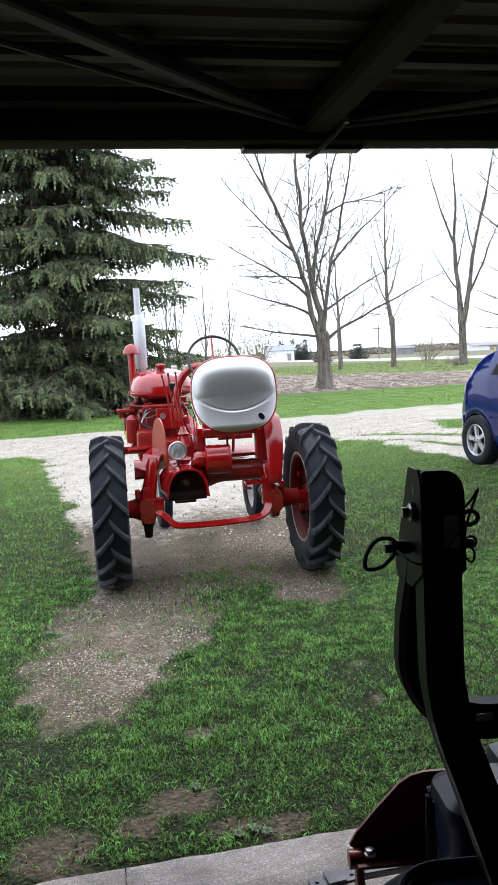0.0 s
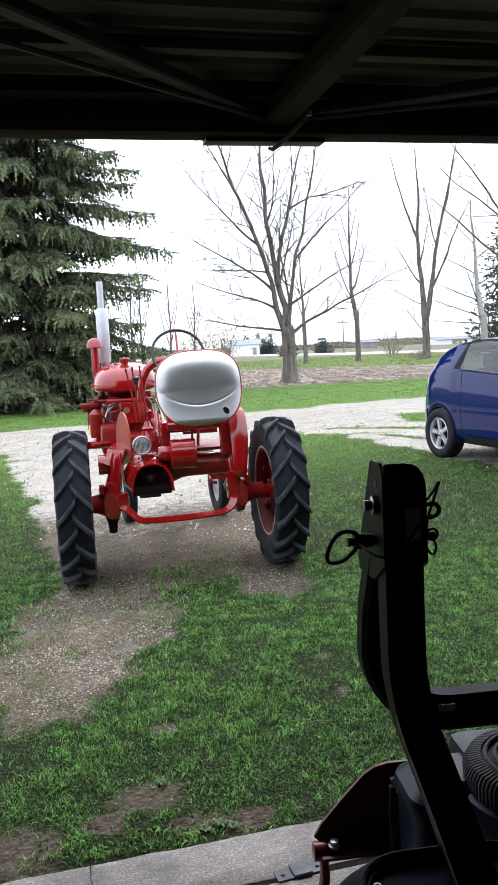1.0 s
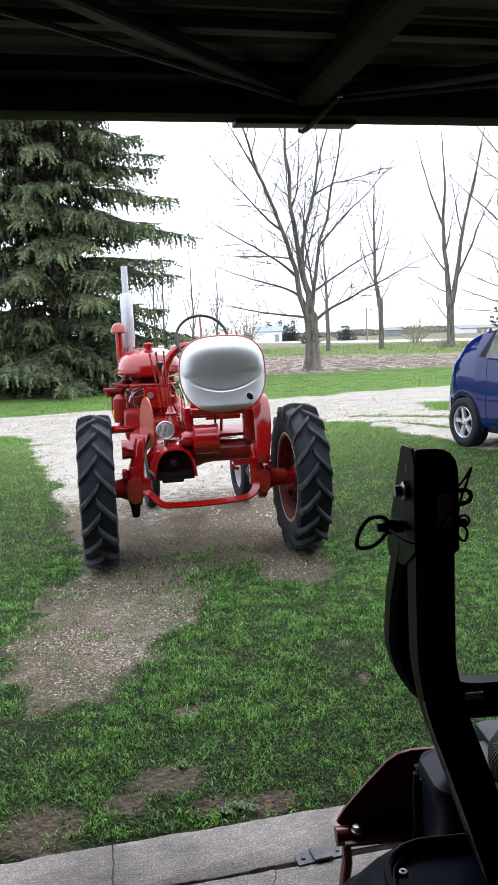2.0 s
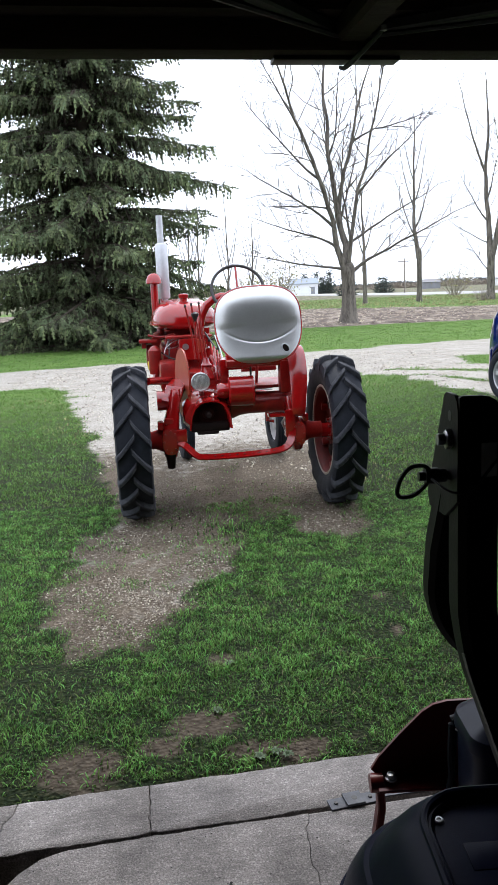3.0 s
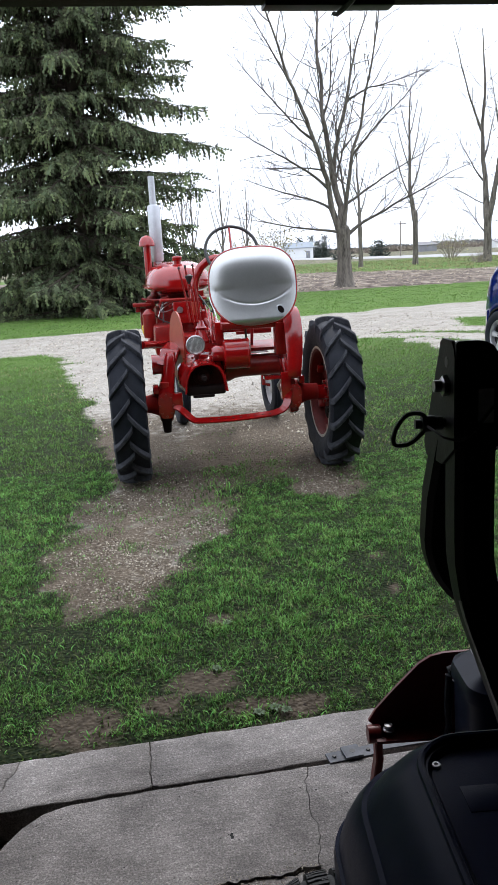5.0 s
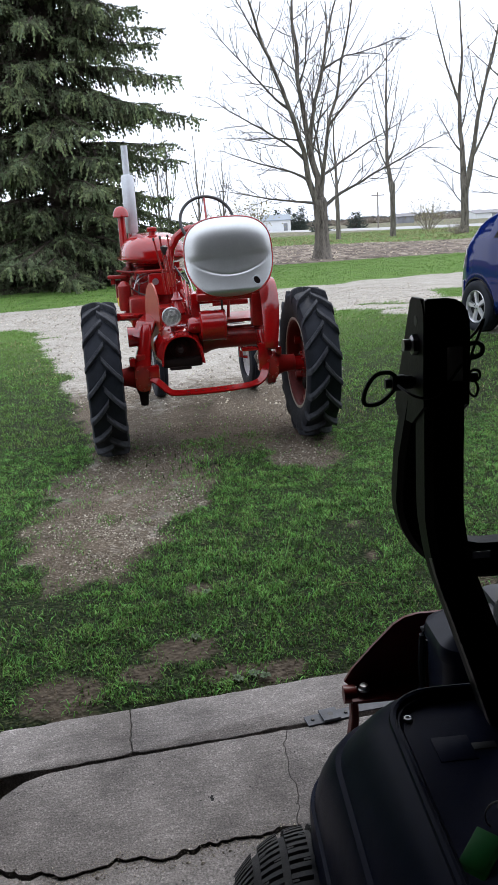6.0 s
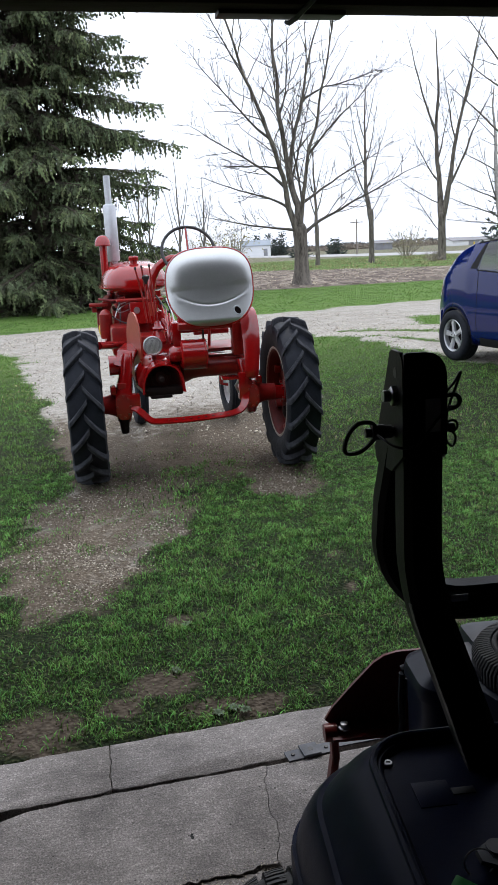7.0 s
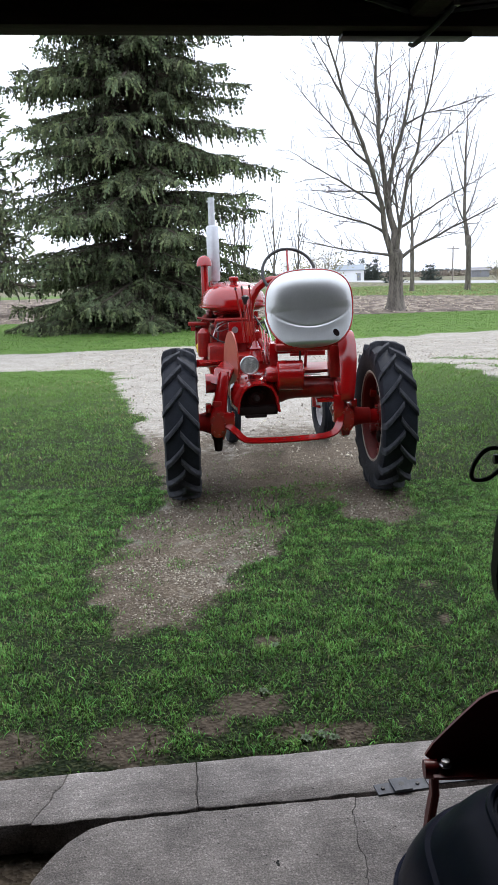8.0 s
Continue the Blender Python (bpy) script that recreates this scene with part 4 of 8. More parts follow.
# a chipped hollow where a pebble broke out of the slab
part("chip", Geo().prism([(-0.004, -0.011), (0.003, -0.013), (0.005, -0.004), (0.002, 0.002), (0.006, 0.009), (0.0, 0.013), (-0.004, 0.006), (-0.006, 0.002), (-0.003, -0.004)], 0.0004, at(*local(0.288, 1.968), 0.0122)), ROPS_PAINT, floor, "dark chipped hollow")


def weed(x, y, seed, label):
    """A flat rosette of pale broad leaves."""
    rng = random.Random(seed)
    w = thing("broadleaf_weed", (x, y, float(height(np.array([x]), np.array([y]))[0])), label, "weed", "weeds by the concrete")
    for k in range(9):
        a, ln = 2 * math.pi * k / 9 + rng.uniform(-0.2, 0.2), rng.uniform(0.016, 0.030)
        rows = []
        for t, wd in ((0.05, 0.1), (0.35, 0.7), (0.65, 1.0), (0.9, 0.6), (1.0, 0.08)):
            c, z = Vector((math.cos(a), math.sin(a), 0)) * ln * t, 0.003 + 0.012 * math.sin(t * 2.4)
            s_ = Vector((-math.sin(a), math.cos(a), 0)) * 0.0055 * wd
            rows.append([c - s_ + Vector((0, 0, z + 0.002)), c + Vector((0, 0, z)), c + s_ + Vector((0, 0, z + 0.002))])
        part("leaf", Geo().rings(rows, closed=False), WEED, w)


WEED = surface("grey_green_weed_leaf", (0.15, 0.21, 0.12), (0.085, 0.13, 0.07), 40, 0.6, bump=0.0, translucent=0.2)
for wx, wy, sd in ((0.40, 2.585, 1), (0.46, 2.605, 2), (0.50, 2.585, 3), (0.25, 2.92, 4), (0.30, 3.33, 5)):
    weed(wx, wy, sd, "pale grey-green broadleaf weed beside bare soil")


# ---- tractor ----
# local frame: origin on the ground under the middle of the rear axle, y ahead, x to the driver's right hand
tractor = thing("tractor", (0.42, 5.96, 0), "red antique farm tractor with silver pan seat, parked on gravel", "tractor", yaw=5.6)
TX = -0.42  # places below are given across the yard from the garage's side and shifted by this


def T(x, y, z):
    """A place given across the yard, in the tractor's own frame (which is turned a little)."""
    return (x + TX + 0.098 * (y - 5.96), y - 5.96, z)


def ag_tyre(radius, half, rim, lug_h):
    """The carcass of a tractor tyre, its axle along x."""
    g = Geo()
    base = radius - lug_h
    prof = [(rim, -half * 0.62), (rim + 0.02, -half * 0.80), (rim + 0.45 * (base - rim), -half * 0.98), (base - 0.045, -half), (base - 0.018, -half * 0.90),
            (base - 0.004, -half * 0.5), (base, 0), (base - 0.004, half * 0.5), (base - 0.018, half * 0.90), (base - 0.045, half),
            (rim + 0.45 * (base - rim), half * 0.98), (rim + 0.02, half * 0.80), (rim, half * 0.62)]
    g.lathe(prof + [prof[0]], 56, AXIS_X)

    return g


def tyre_lug(radius, half, lug_h, side):
    """One slanting rubber bar of a tractor tyre, from the middle to the shoulder."""
    base = radius - lug_h

    def surf(w):
        k = abs(w) / half
        return base - 0.02 * max(0, k - 0.35) ** 1.5 * 1.6 - (0.05 * (k - 0.92) / 0.08 if k > 0.92 else 0)

    rings = []
    for t in (0.0, 0.2, 0.45, 0.7, 0.9, 1.0):
        w = side * (-0.012 + t * (half * 1.03 + 0.012))
        a = 0.30 * (t ** 0.9)
        r0, r1 = surf(w) - 0.012, surf(w) + lug_h * (1 if t < 0.95 else 0.55)
        if t == 1.0:
            r0, r1 = base - 0.075, base - 0.02
        th0, th1 = 0.026 / radius, 0.017 / radius
        rings.append([(w, r * math.sin(-(a + d)), r * math.cos(-(a + d))) for r, d in ((r0, -th0), (r1 - 0.004, -th1 * 1.15), (r1, -th1 * 0.8), (r1, th1 * 0.8), (r1 - 0.004, th1 * 1.15), (r0, th0))])
    return Geo().rings(rings)


TYRE_R = 0.570
LUGS = 17
tyre_mesh = ag_tyre(TYRE_R, 0.124, 0.325, 0.036).mesh("tyre", RUBBER, 35)
lug_meshes = {k: tyre_lug(TYRE_R, 0.124, 0.036, k).mesh("lug", RUBBER_LUG, 30) for k in (-1, 1)}
rim_geo = Geo().lathe([(0.345, -0.088), (0.352, -0.098), (0.338, -0.100), (0.318, -0.088), (0.308, -0.055), (0.300, 0), (0.308, 0.055), (0.318, 0.088), (0.338, 0.100), (0.352, 0.098), (0.345, 0.088), (0.318, 0.055), (0.312, 0), (0.318, -0.055), (0.345, -0.088)], 48, AXIS_X)
rim_mesh = rim_geo.mesh("rim", RED_WHEEL_SHADED)


edge_mesh = Geo().lathe([(0.349, -0.101), (0.353, -0.1), (0.340, -0.1035), (0.330, -0.0985), (0.349, -0.101)], 48, AXIS_X).lathe([(0.349, 0.101), (0.353, 0.1), (0.340, 0.1035), (0.330, 0.0985), (0.349, 0.101)], 48, AXIS_X).mesh("rim_edge", RIM_BARE)


def wheel_disc():
    """Dished cast wheel centre with windows between six spokes."""
    g = Geo()
    g.lathe([(0.09, -0.01), (0.16, 0.02), (0.25, 0.012), (0.312, -0.01), (0.312, 0.004), (0.25, 0.026), (0.16, 0.034), (0.09, 0.006), (0.09, -0.01)], 36, AXIS_X)
    g.lathe([(0.02, -0.05), (0.085, -0.05), (0.10, -0.02), (0.11, 0.03), (0.085, 0.05), (0.02, 0.05)], 24, AXIS_X)
    for i in range(6):
        m = Matrix.Rotation(i * math.pi / 3, 4, "X")
        g.bar([(0.0, 0, 0.09), (0.02, 0, 0.20), (0.01, 0, 0.312)], 0.11, 0.035, (1, 0, 0), m)
        g.box((-0.035, -0.045, 0.285), (0.035, 0.045, 0.312), 0.006, m)
    return g


disc_mesh = wheel_disc().mesh("rear_wheel", RED_WHEEL_SHADED)
for side, wx in ((-1, -0.345), (1, 1.20)):
    wheel = part("rear_wheel", disc_mesh, RED_WORN, tractor)
    wheel.matrix_local = pose(wx + TX, 0, TYRE_R - 0.006, 0, 0, 0)
    part("tyre", tyre_mesh, RUBBER, wheel, "black lugged rubber tyre").matrix_local = pose(0, 0, 0, 9 * side, 0, 0)
    for half_side in (-1, 1):
        for i in range(LUGS):
            turn = -360 * (i + (0.5 if half_side > 0 else 0)) / LUGS
            part("lug", lug_meshes[half_side], RUBBER_LUG, wheel).matrix_local = pose(0, 0, 0, 9 * side - turn, 0, 0)
    part("rim", rim_mesh, RED_WORN, wheel)
    part("rim_edge", edge_mesh, RIM_BARE, wheel, "pale bare steel rim edge")
    for k in range(6):
        m = Matrix.Rotation(k * math.pi / 3 + math.pi / 6, 4, "X")
        # dark blocks give the shade of the openings; the disc is whole
        part("disc_opening", Geo().box((-0.028, -0.045, 0.175), (0.050, 0.045, 0.255), 0.03, m), GREASE_SHADE, wheel, "dark opening in the wheel disc")
        part("rim_clamp", Geo().box((-0.050, -0.028, 0.262), (0.050, 0.028, 0.302), 0.008, Matrix.Rotation(k * math.pi / 3, 4, "X")), RED_WORN, wheel)
    hub = Geo().lathe([(0.055, -0.13 * side), (0.06, -0.02 * side), (0.045, 0.06 * side), (0.03, 0.075 * side)], 20, AXIS_X)
    part("hub", hub, RED, wheel)
    for k in range(6):
        a = k * math.pi / 3 + 0.5
        part("wheel_bolt", Geo().lathe([(0.011, 0.0), (0.011, 0.022), (0.0, 0.024)], 6, at(-0.045 * side, 0.075 * math.cos(a), 0.075 * math.sin(a), AXIS_X if side < 0 else AXIS_X @ Matrix.Rotation(math.pi, 4, "X"))), RED_WORN, wheel)

front_tyre = Geo().lathe([(0.19, -0.045), (0.20, -0.056), (0.255, -0.064), (0.300, -0.052), (0.312, -0.03), (0.308, -0.022), (0.316, -0.014), (0.318, 0), (0.316, 0.014), (0.308, 0.022), (0.312, 0.03),
                          (0.300, 0.052), (0.255, 0.064), (0.20, 0.056), (0.19, 0.045), (0.19, -0.045)], 40, AXIS_X).mesh("tyre", RUBBER)
front_disc = Geo().lathe([(0.02, -0.03), (0.07, -0.03), (0.10, 0.0), (0.165, 0.015), (0.195, -0.04), (0.20, -0.048), (0.20, 0.048), (0.19, 0.045), (0.175, 0.03), (0.11, 0.02), (0.06, 0.04), (0.02, 0.04)], 32, AXIS_X).mesh("front_wheel", LABEL_WHITE)
for fx in (-0.05, 0.885):
    fw = part("front_wheel", front_disc, LABEL_WHITE, tractor, "white painted front wheel")
    fw.matrix_local = pose(fx + TX + 0.19, 1.98, 0.318, 0, 0, 4)
    part("tyre", front_tyre, RUBBER, fw, "black ribbed rubber tyre")
    part("spindle", Geo().tube([(0.0, 0, 0), (0.09 * (1 if fx < 0.4 else -1), 0, 0.02), (0.11 * (1 if fx < 0.4 else -1), 0, 0.30)], 0.022, 8), RED, fw)
part("front_axle", Geo().bar([(-0.17, 1.98, 0.60), (0.19, 1.98, 0.66), (0.55, 1.98, 0.60)], 0.07, 0.09), RED, tractor)


# drop gear housings down to the wheel axles
for side, cx in ((-1, -0.075), (1, 0.885)):
    g = Geo()
    rings = []
    top = 1.0 if side < 0 else 0.80
    for z, w, d, dx in ((0.375, 0.030, 0.07, 0.0), (0.41, 0.052, 0.12, 0.0), (0.50, 0.066, 0.150, 0.0), (0.60, 0.070, 0.150, 0.004), (0.68, 0.058, 0.130, 0.016), (0.78, 0.048, 0.115, 0.034), (0.88, 0.046, 0.11, 0.050), (0.95, 0.036, 0.08, 0.060)):
        zz = 0.425 + (z - 0.375) * (0.915 if side < 0 else 0.74)
        rings.append([(cx + TX - side * dx + w * (1 if side < 0 else 0.74) * math.copysign(abs(math.cos(a)) ** 0.55, math.cos(a)), d * math.copysign(abs(math.sin(a)) ** 0.55, math.sin(a)), zz) for a in [2 * math.pi * j / 24 for j in range(24)]])
    g.rings(rings)
    housing = part("drop_housing", g, RED, tractor)
    face = [((0.060 if side < 0 else 0.050) * math.copysign(abs(math.cos(a)) ** 0.7, math.cos(a)), (0.098 if side < 0 else 0.09) * math.copysign(abs(math.sin(a)) ** 0.8, math.sin(a))) for a in [2 * math.pi * j / 24 for j in range(24)]]
    part("cover_flange", Geo().prism(face, 0.018, at(cx + TX, -0.140, 0.575, AXIS_BACK)), RED, housing)
    part("casting_lug", Geo().box((cx + TX + side * 0.045, -0.10, 0.655), (cx + TX + side * 0.088, 0.02, 0.715), 0.012), RED, housing)
    part("casting_lug", Geo().box((cx + TX - side * 0.03, -0.13, 0.70), (cx + TX + side * 0.035, -0.08, 0.745), 0.010), RED_WORN, housing)
    part("axle_stub", Geo().lathe([(0.118, 0.0), (0.108, 0.03), (0.086, 0.07), (0.070, 0.11), (0.064, 0.15), (0.064, 0.20)], 20, at(cx + TX, 0, TYRE_R, AXIS_X if side > 0 else AXIS_X @ Matrix.Rotation(math.pi, 4, "X"))), RED_WORN, housing)
    for k in range(8):
        a = k * math.pi / 4
        part("flange_bolt", Geo().lathe([(0.0095, -0.004), (0.0095, 0.010), (0, 0.012)], 6, at(cx + TX + (0.048 if side < 0 else 0.040) * math.cos(a), -0.158, 0.575 + (0.080 if side < 0 else 0.074) * math.sin(a), AXIS_BACK)), RED_WORN, housing)
    if side < 0:
        part("drain_boss", Geo().lathe([(0.02, 0.365), (0.028, 0.37), (0.036, 0.45), (0.046, 0.48)], 12, at(*T(-0.07, 5.86, 0))), GREASE_SHADE, housing, "dark greasy drain boss")
        part("mounting_ear", Geo().box(T(-0.02, 5.80, 0.56), T(0.055, 5.88, 0.66), 0.012), RED, housing)
    else:
        part("mounting_ear", Geo().box(T(0.80, 5.80, 0.55), T(0.87, 5.88, 0.76), 0.012), RED, housing)

# short axle tube with flange, cylinder and long axle tube
part("axle_tube", Geo().lathe([(0.075, 0), (0.072, 0.08), (0.085, 0.10), (0.085, 0.14)], 20, at(*T(-0.16, 6.02, 0.855), AXIS_X)), RED, tractor)
part("axle_tube", Geo().lathe([(0.112, 0), (0.110, 0.05), (0.090, 0.10), (0.082, 0.16), (0.082, 0.48), (0.09, 0.50)], 24, at(*T(0.36, 6.05, 0.795), AXIS_X)), RED_WORN, tractor, "dull red axle tube")
part("hydraulic_cylinder", Geo().lathe([(0.03, -0.012), (0.100, -0.010), (0.113, 0.0), (0.113, 0.165), (0.118, 0.168), (0.118, 0.178), (0.104, 0.187), (0.03, 0.189)], 32, at(*T(0.388, 5.93, 0.905), AXIS_X)), RED, tractor)
part("flange", Geo().lathe([(0.05, -0.03), (0.062, 0.0), (0.062, 0.05), (0.05, 0.075)], 16, at(*T(0.325, 5.93, 0.915), AXIS_X)), RED, tractor)

# differential with the dark open shield at its back
g = Geo()
shape = lambda w, h0, h1, y: [(0.215 + TX + x * w, y, z) for x, z in [(-1, h0 + 0.05), (-0.75, h0), (0.75, h0), (1, h0 + 0.05), (1, h1 - 0.09), (0.72, h1 - 0.01), (0.3, h1 + 0.012), (-0.3, h1 + 0.012), (-0.72, h1 - 0.01), (-1, h1 - 0.09)]]
g.rings([shape(0.17, 0.66, 0.84, -0.06), shape(0.185, 0.64, 0.89, 0.0), shape(0.17, 0.64, 0.92, 0.35), shape(0.15, 0.66, 0.90, 0.65)])
diff = part("differential", g, RED, tractor)


def hood_ring(y, hw, z0, z1, inset=0.0):
    """An arch open below: flared skirts, rounded shoulders."""
    w, h = hw - inset, z1 - z0 - inset
    return [(0.222 + TX + x * w, y - 5.96, z0 + k * h) for x, k in ((-1.04, 0), (-1.0, 0.30), (-0.93, 0.52), (-0.78, 0.74), (-0.55, 0.91), (-0.25, 0.985), (0.05, 1.0), (0.35, 0.98), (0.62, 0.89), (0.80, 0.72), (0.94, 0.48), (1.0, 0.28), (1.05, 0))]


rows = [(5.745, 0.152, 0.660, 0.872), (5.76, 0.144, 0.662, 0.868), (5.82, 0.140, 0.670, 0.868), (5.92, 0.138, 0.680, 0.882)]
outer, inner = [hood_ring(*r) for r in rows], [hood_ring(*r, 0.011) for r in rows]
g = Geo().rings([a + b[::-1] for a, b in zip(outer, inner)])
part("power_shaft_guard", g, RED, diff, angle=50)
# the hood's inner shade is painted into the recess and cap
part("shaft_recess", Geo().rings([hood_ring(5.875, 0.134, 0.680, 0.864), hood_ring(5.90, 0.134, 0.680, 0.864)]), RED_SHADED, diff, "dark red recess with shade in its colour")
part("bearing_cap", Geo().lathe([(0.075, 0.0), (0.072, 0.02), (0.045, 0.028), (0.040, 0.045), (0.024, 0.05)], 24, at(*T(0.222, 5.875, 0.765), AXIS_BACK)), RED_SHADED, diff, "red bearing cap darkened for shade")
for k in range(5):
    a = radians(20 + 35 * k)
    part("cap_bolt", Geo().lathe([(0.009, 0.018), (0.009, 0.030), (0, 0.032)], 6, at(*T(0.222 + 0.060 * math.cos(a), 5.875, 0.765 + 0.060 * math.sin(a)), AXIS_BACK)), GREASE_SHADE, diff)
part("power_shaft", Geo().lathe([(0.022, 0), (0.022, 0.10), (0.016, 0.11)], 12, at(*T(0.222, 5.83, 0.765), AXIS_BACK)), GREASE_SHADE, diff, "dark splined shaft")
# underside coloured near black, the shade below the case included
part("drain_pan", Geo().box(T(0.09, 5.80, 0.632), T(0.345, 6.2, 0.700), 0.02).box(T(0.14, 5.79, 0.615), T(0.28, 6.0, 0.64), 0.012), GREASE_SHADE, diff, "black underside darkened for shade")
for k, bx in enumerate((0.09, 0.15, 0.28, 0.34)):
    part("case_bolt", Geo().lathe([(0.010, 0), (0.010, 0.014), (0, 0.016)], 6, at(*T(bx, 5.858, 0.905), AXIS_BACK)), RED_WORN, diff)

# gearbox and engine standing over the left half of the machine
part("gearbox", Geo().box(T(0.075, 6.3, 0.70), T(0.325, 6.95, 1.03), 0.03), RED_WORN, tractor)
part("gear_cover", Geo().lathe([(0.06, 0), (0.066, 0.02), (0.05, 0.05), (0.036, 0.10), (0.045, 0.115), (0.03, 0.13), (0.018, 0.17)], 16, at(*T(0.225, 6.05, 0.99))), RED, tractor)
engine = part("engine_block", Geo().box(T(-0.16, 6.95, 0.62), T(0.155, 7.75, 1.20), 0.025).box(T(-0.10, 6.95, 1.18), T(0.12, 7.70, 1.30), 0.02), RED_WORN, tractor)
part("bell_housing", Geo().box(T(-0.02, 6.66, 0.70), T(0.26, 6.96, 1.19), 0.04), RED, tractor)
part("manifold", Geo().tube([T(-0.22, 7.05, 1.24), T(-0.23, 7.4, 1.27), T(-0.20, 7.7, 1.26)], 0.045, 10).tube([T(-0.215, 7.4, 1.26), T(-0.17, 7.42, 1.42), T(-0.148, 7.42, 1.62)], 0.035, 10), RED_WORN, engine)
part("carburettor", Geo().box(T(-0.31, 7.05, 1.02), T(-0.20, 7.18, 1.22), 0.025).box(T(-0.36, 6.98, 1.235), T(-0.22, 7.16, 1.262), 0.006).box(T(-0.34, 7.0, 1.19), T(-0.31, 7.1, 1.24), 0.006), RED_WORN, engine)
part("starter", Geo().lathe([(0.055, 0), (0.062, 0.02), (0.062, 0.24), (0.05, 0.26)], 16, at(*T(-0.19, 6.95, 0.93), Matrix.Rotation(radians(-90), 4, "X"))), RED_WORN, engine)
part("oil_filter", Geo().lathe([(0.05, 0), (0.055, 0.02), (0.055, 0.2), (0.03, 0.23), (0.012, 0.24)], 16, at(*T(-0.22, 6.86, 0.98))), RED_WORN, engine)
part("amber_glass_bowl", Geo().lathe([(0.018, 0), (0.026, 0.02), (0.026, 0.07), (0.02, 0.08)], 14, at(*T(-0.27, 6.98, 1.0))), YELLOW, engine, "amber fuel sediment bowl")
part("wire_loop", Geo().tube([T(-0.03 + 0.075 * math.cos(a), 6.72, 1.235 + 0.025 * math.sin(a) + 0.03 * math.cos(a)) for a in [2 * math.pi * k / 18 for k in range(19)]], 0.005, 6), STEEL, engine, "loop of pale wire")
part("side_rod", Geo().tube([T(-0.23, 6.1, 1.0), T(-0.06, 6.45, 0.96), T(-0.02, 6.9, 0.92)], 0.03, 10), RED, tractor)
part("clutch_case", Geo().box(T(-0.16, 6.5, 0.86), T(-0.03, 6.9, 1.10), 0.04), RED_WORN, tractor)

# rods, wires and small fittings over the clutch and engine
for k, (x0, y0, z0, x1, y1, z1, r, m) in enumerate(((-0.20, 6.9, 1.18, -0.02, 6.7, 1.10, 0.006, BLACK_IRON), (-0.15, 6.85, 1.10, 0.02, 6.6, 0.98, 0.008, RED_WORN), (-0.10, 6.9, 1.29, -0.12, 6.8, 1.02, 0.007, BLACK_IRON),
                                               (-0.28, 7.0, 1.30, -0.05, 6.9, 1.31, 0.010, RED_WORN), (0.24, 6.7, 1.30, 0.28, 6.4, 1.05, 0.010, RED), (0.22, 6.6, 1.32, 0.31, 6.35, 1.20, 0.007, BLACK_IRON),
                                               (0.02, 6.55, 1.16, -0.02, 6.4, 0.96, 0.011, RED), (0.26, 6.3, 1.15, 0.34, 6.1, 1.02, 0.013, RED_WORN), (0.30, 6.5, 1.30, 0.36, 6.3, 1.08, 0.006, STEEL))):
    part("control_rod", Geo().tube(flow([T(x0, y0, z0), T((x0 + x1) / 2 + 0.012, (y0 + y1) / 2, (z0 + z1) / 2 - 0.02), T(x1, y1, z1)], 4), r, 7), m, tractor)
for x, y, z in ((-0.12, 6.93, 1.22), (-0.04, 6.93, 1.22), (0.05, 6.64, 1.06), (0.17, 6.62, 1.06), (0.28, 6.28, 1.0), (0.37, 6.2, 1.0)):
    part("fitting", Geo().lathe([(0.016, 0), (0.016, 0.02), (0.011, 0.024), (0.011, 0.05), (0.015, 0.054), (0, 0.06)], 10, at(*T(x, y, z))), RED_WORN, tractor)
# dark block added for the shade between the parts under the dash
part("shadowed_frame", Geo().box(T(-0.02, 6.35, 0.92), T(0.31, 6.6, 1.02), 0.02), GREASE_SHADE, tractor, "dark block painted as the shade under the dash")

# instrument box with gauges under the tank
dash = part("instrument_box", Geo().box(T(0.0, 6.58, 1.10), T(0.215, 6.68, 1.285), 0.02), RED, tractor)
part("gauge", Geo().lathe([(0.024, 0), (0.026, 0.008), (0.020, 0.012), (0, 0.012)], 18, at(*T(0.055, 6.58, 1.215), AXIS_BACK)), BLACK_IRON, dash, "round dark gauge")
part("gauge_rim", Geo().lathe([(0.018, 0.010), (0.026, 0.010), (0.026, 0.014), (0.018, 0.014)], 18, at(*T(0.055, 6.58, 1.215), AXIS_BACK)), STEEL, dash)
part("switch_plate", Geo().box(T(0.145, 6.570, 1.165), T(0.20, 6.583, 1.27), 0.02), RED_FADED, dash)
part("dash_shelf", Geo().box(T(-0.10, 6.58, 1.285), T(0.26, 6.78, 1.303), 0.005), RED_WORN, dash)
part("spark_wire", Geo().tube([T(0.24, 6.62, 1.25), T(0.30, 6.60, 1.27), T(0.325, 6.6, 1.20), T(0.31, 6.62, 1.13), T(0.27, 6.66, 1.12)], 0.009, 8), BLACK_IRON, engine, "black rubber cable")
part("fuel_pipe", Geo().tube([T(-0.02, 6.9, 1.28), T(-0.1, 6.8, 1.25), T(-0.13, 6.7, 1.16)], 0.006, 6), STEEL, engine)

# fuel tank: rounded loaf with a seam flange
def tank_ring(y, k, z0=1.325, z1=1.60, hw=0.285):
    out = []
    for j in range(32):
        a = 2 * math.pi * j / 32
        c, s = math.cos(a), math.sin(a)
        top = z1 if s > 0 else z0
        out.append((0.01 + TX + 0.14 + k * hw * math.copysign(abs(c) ** 0.72, c), y - 5.96, 1.395 + k * (top - 1.395) * abs(s) ** 0.85))
    return out


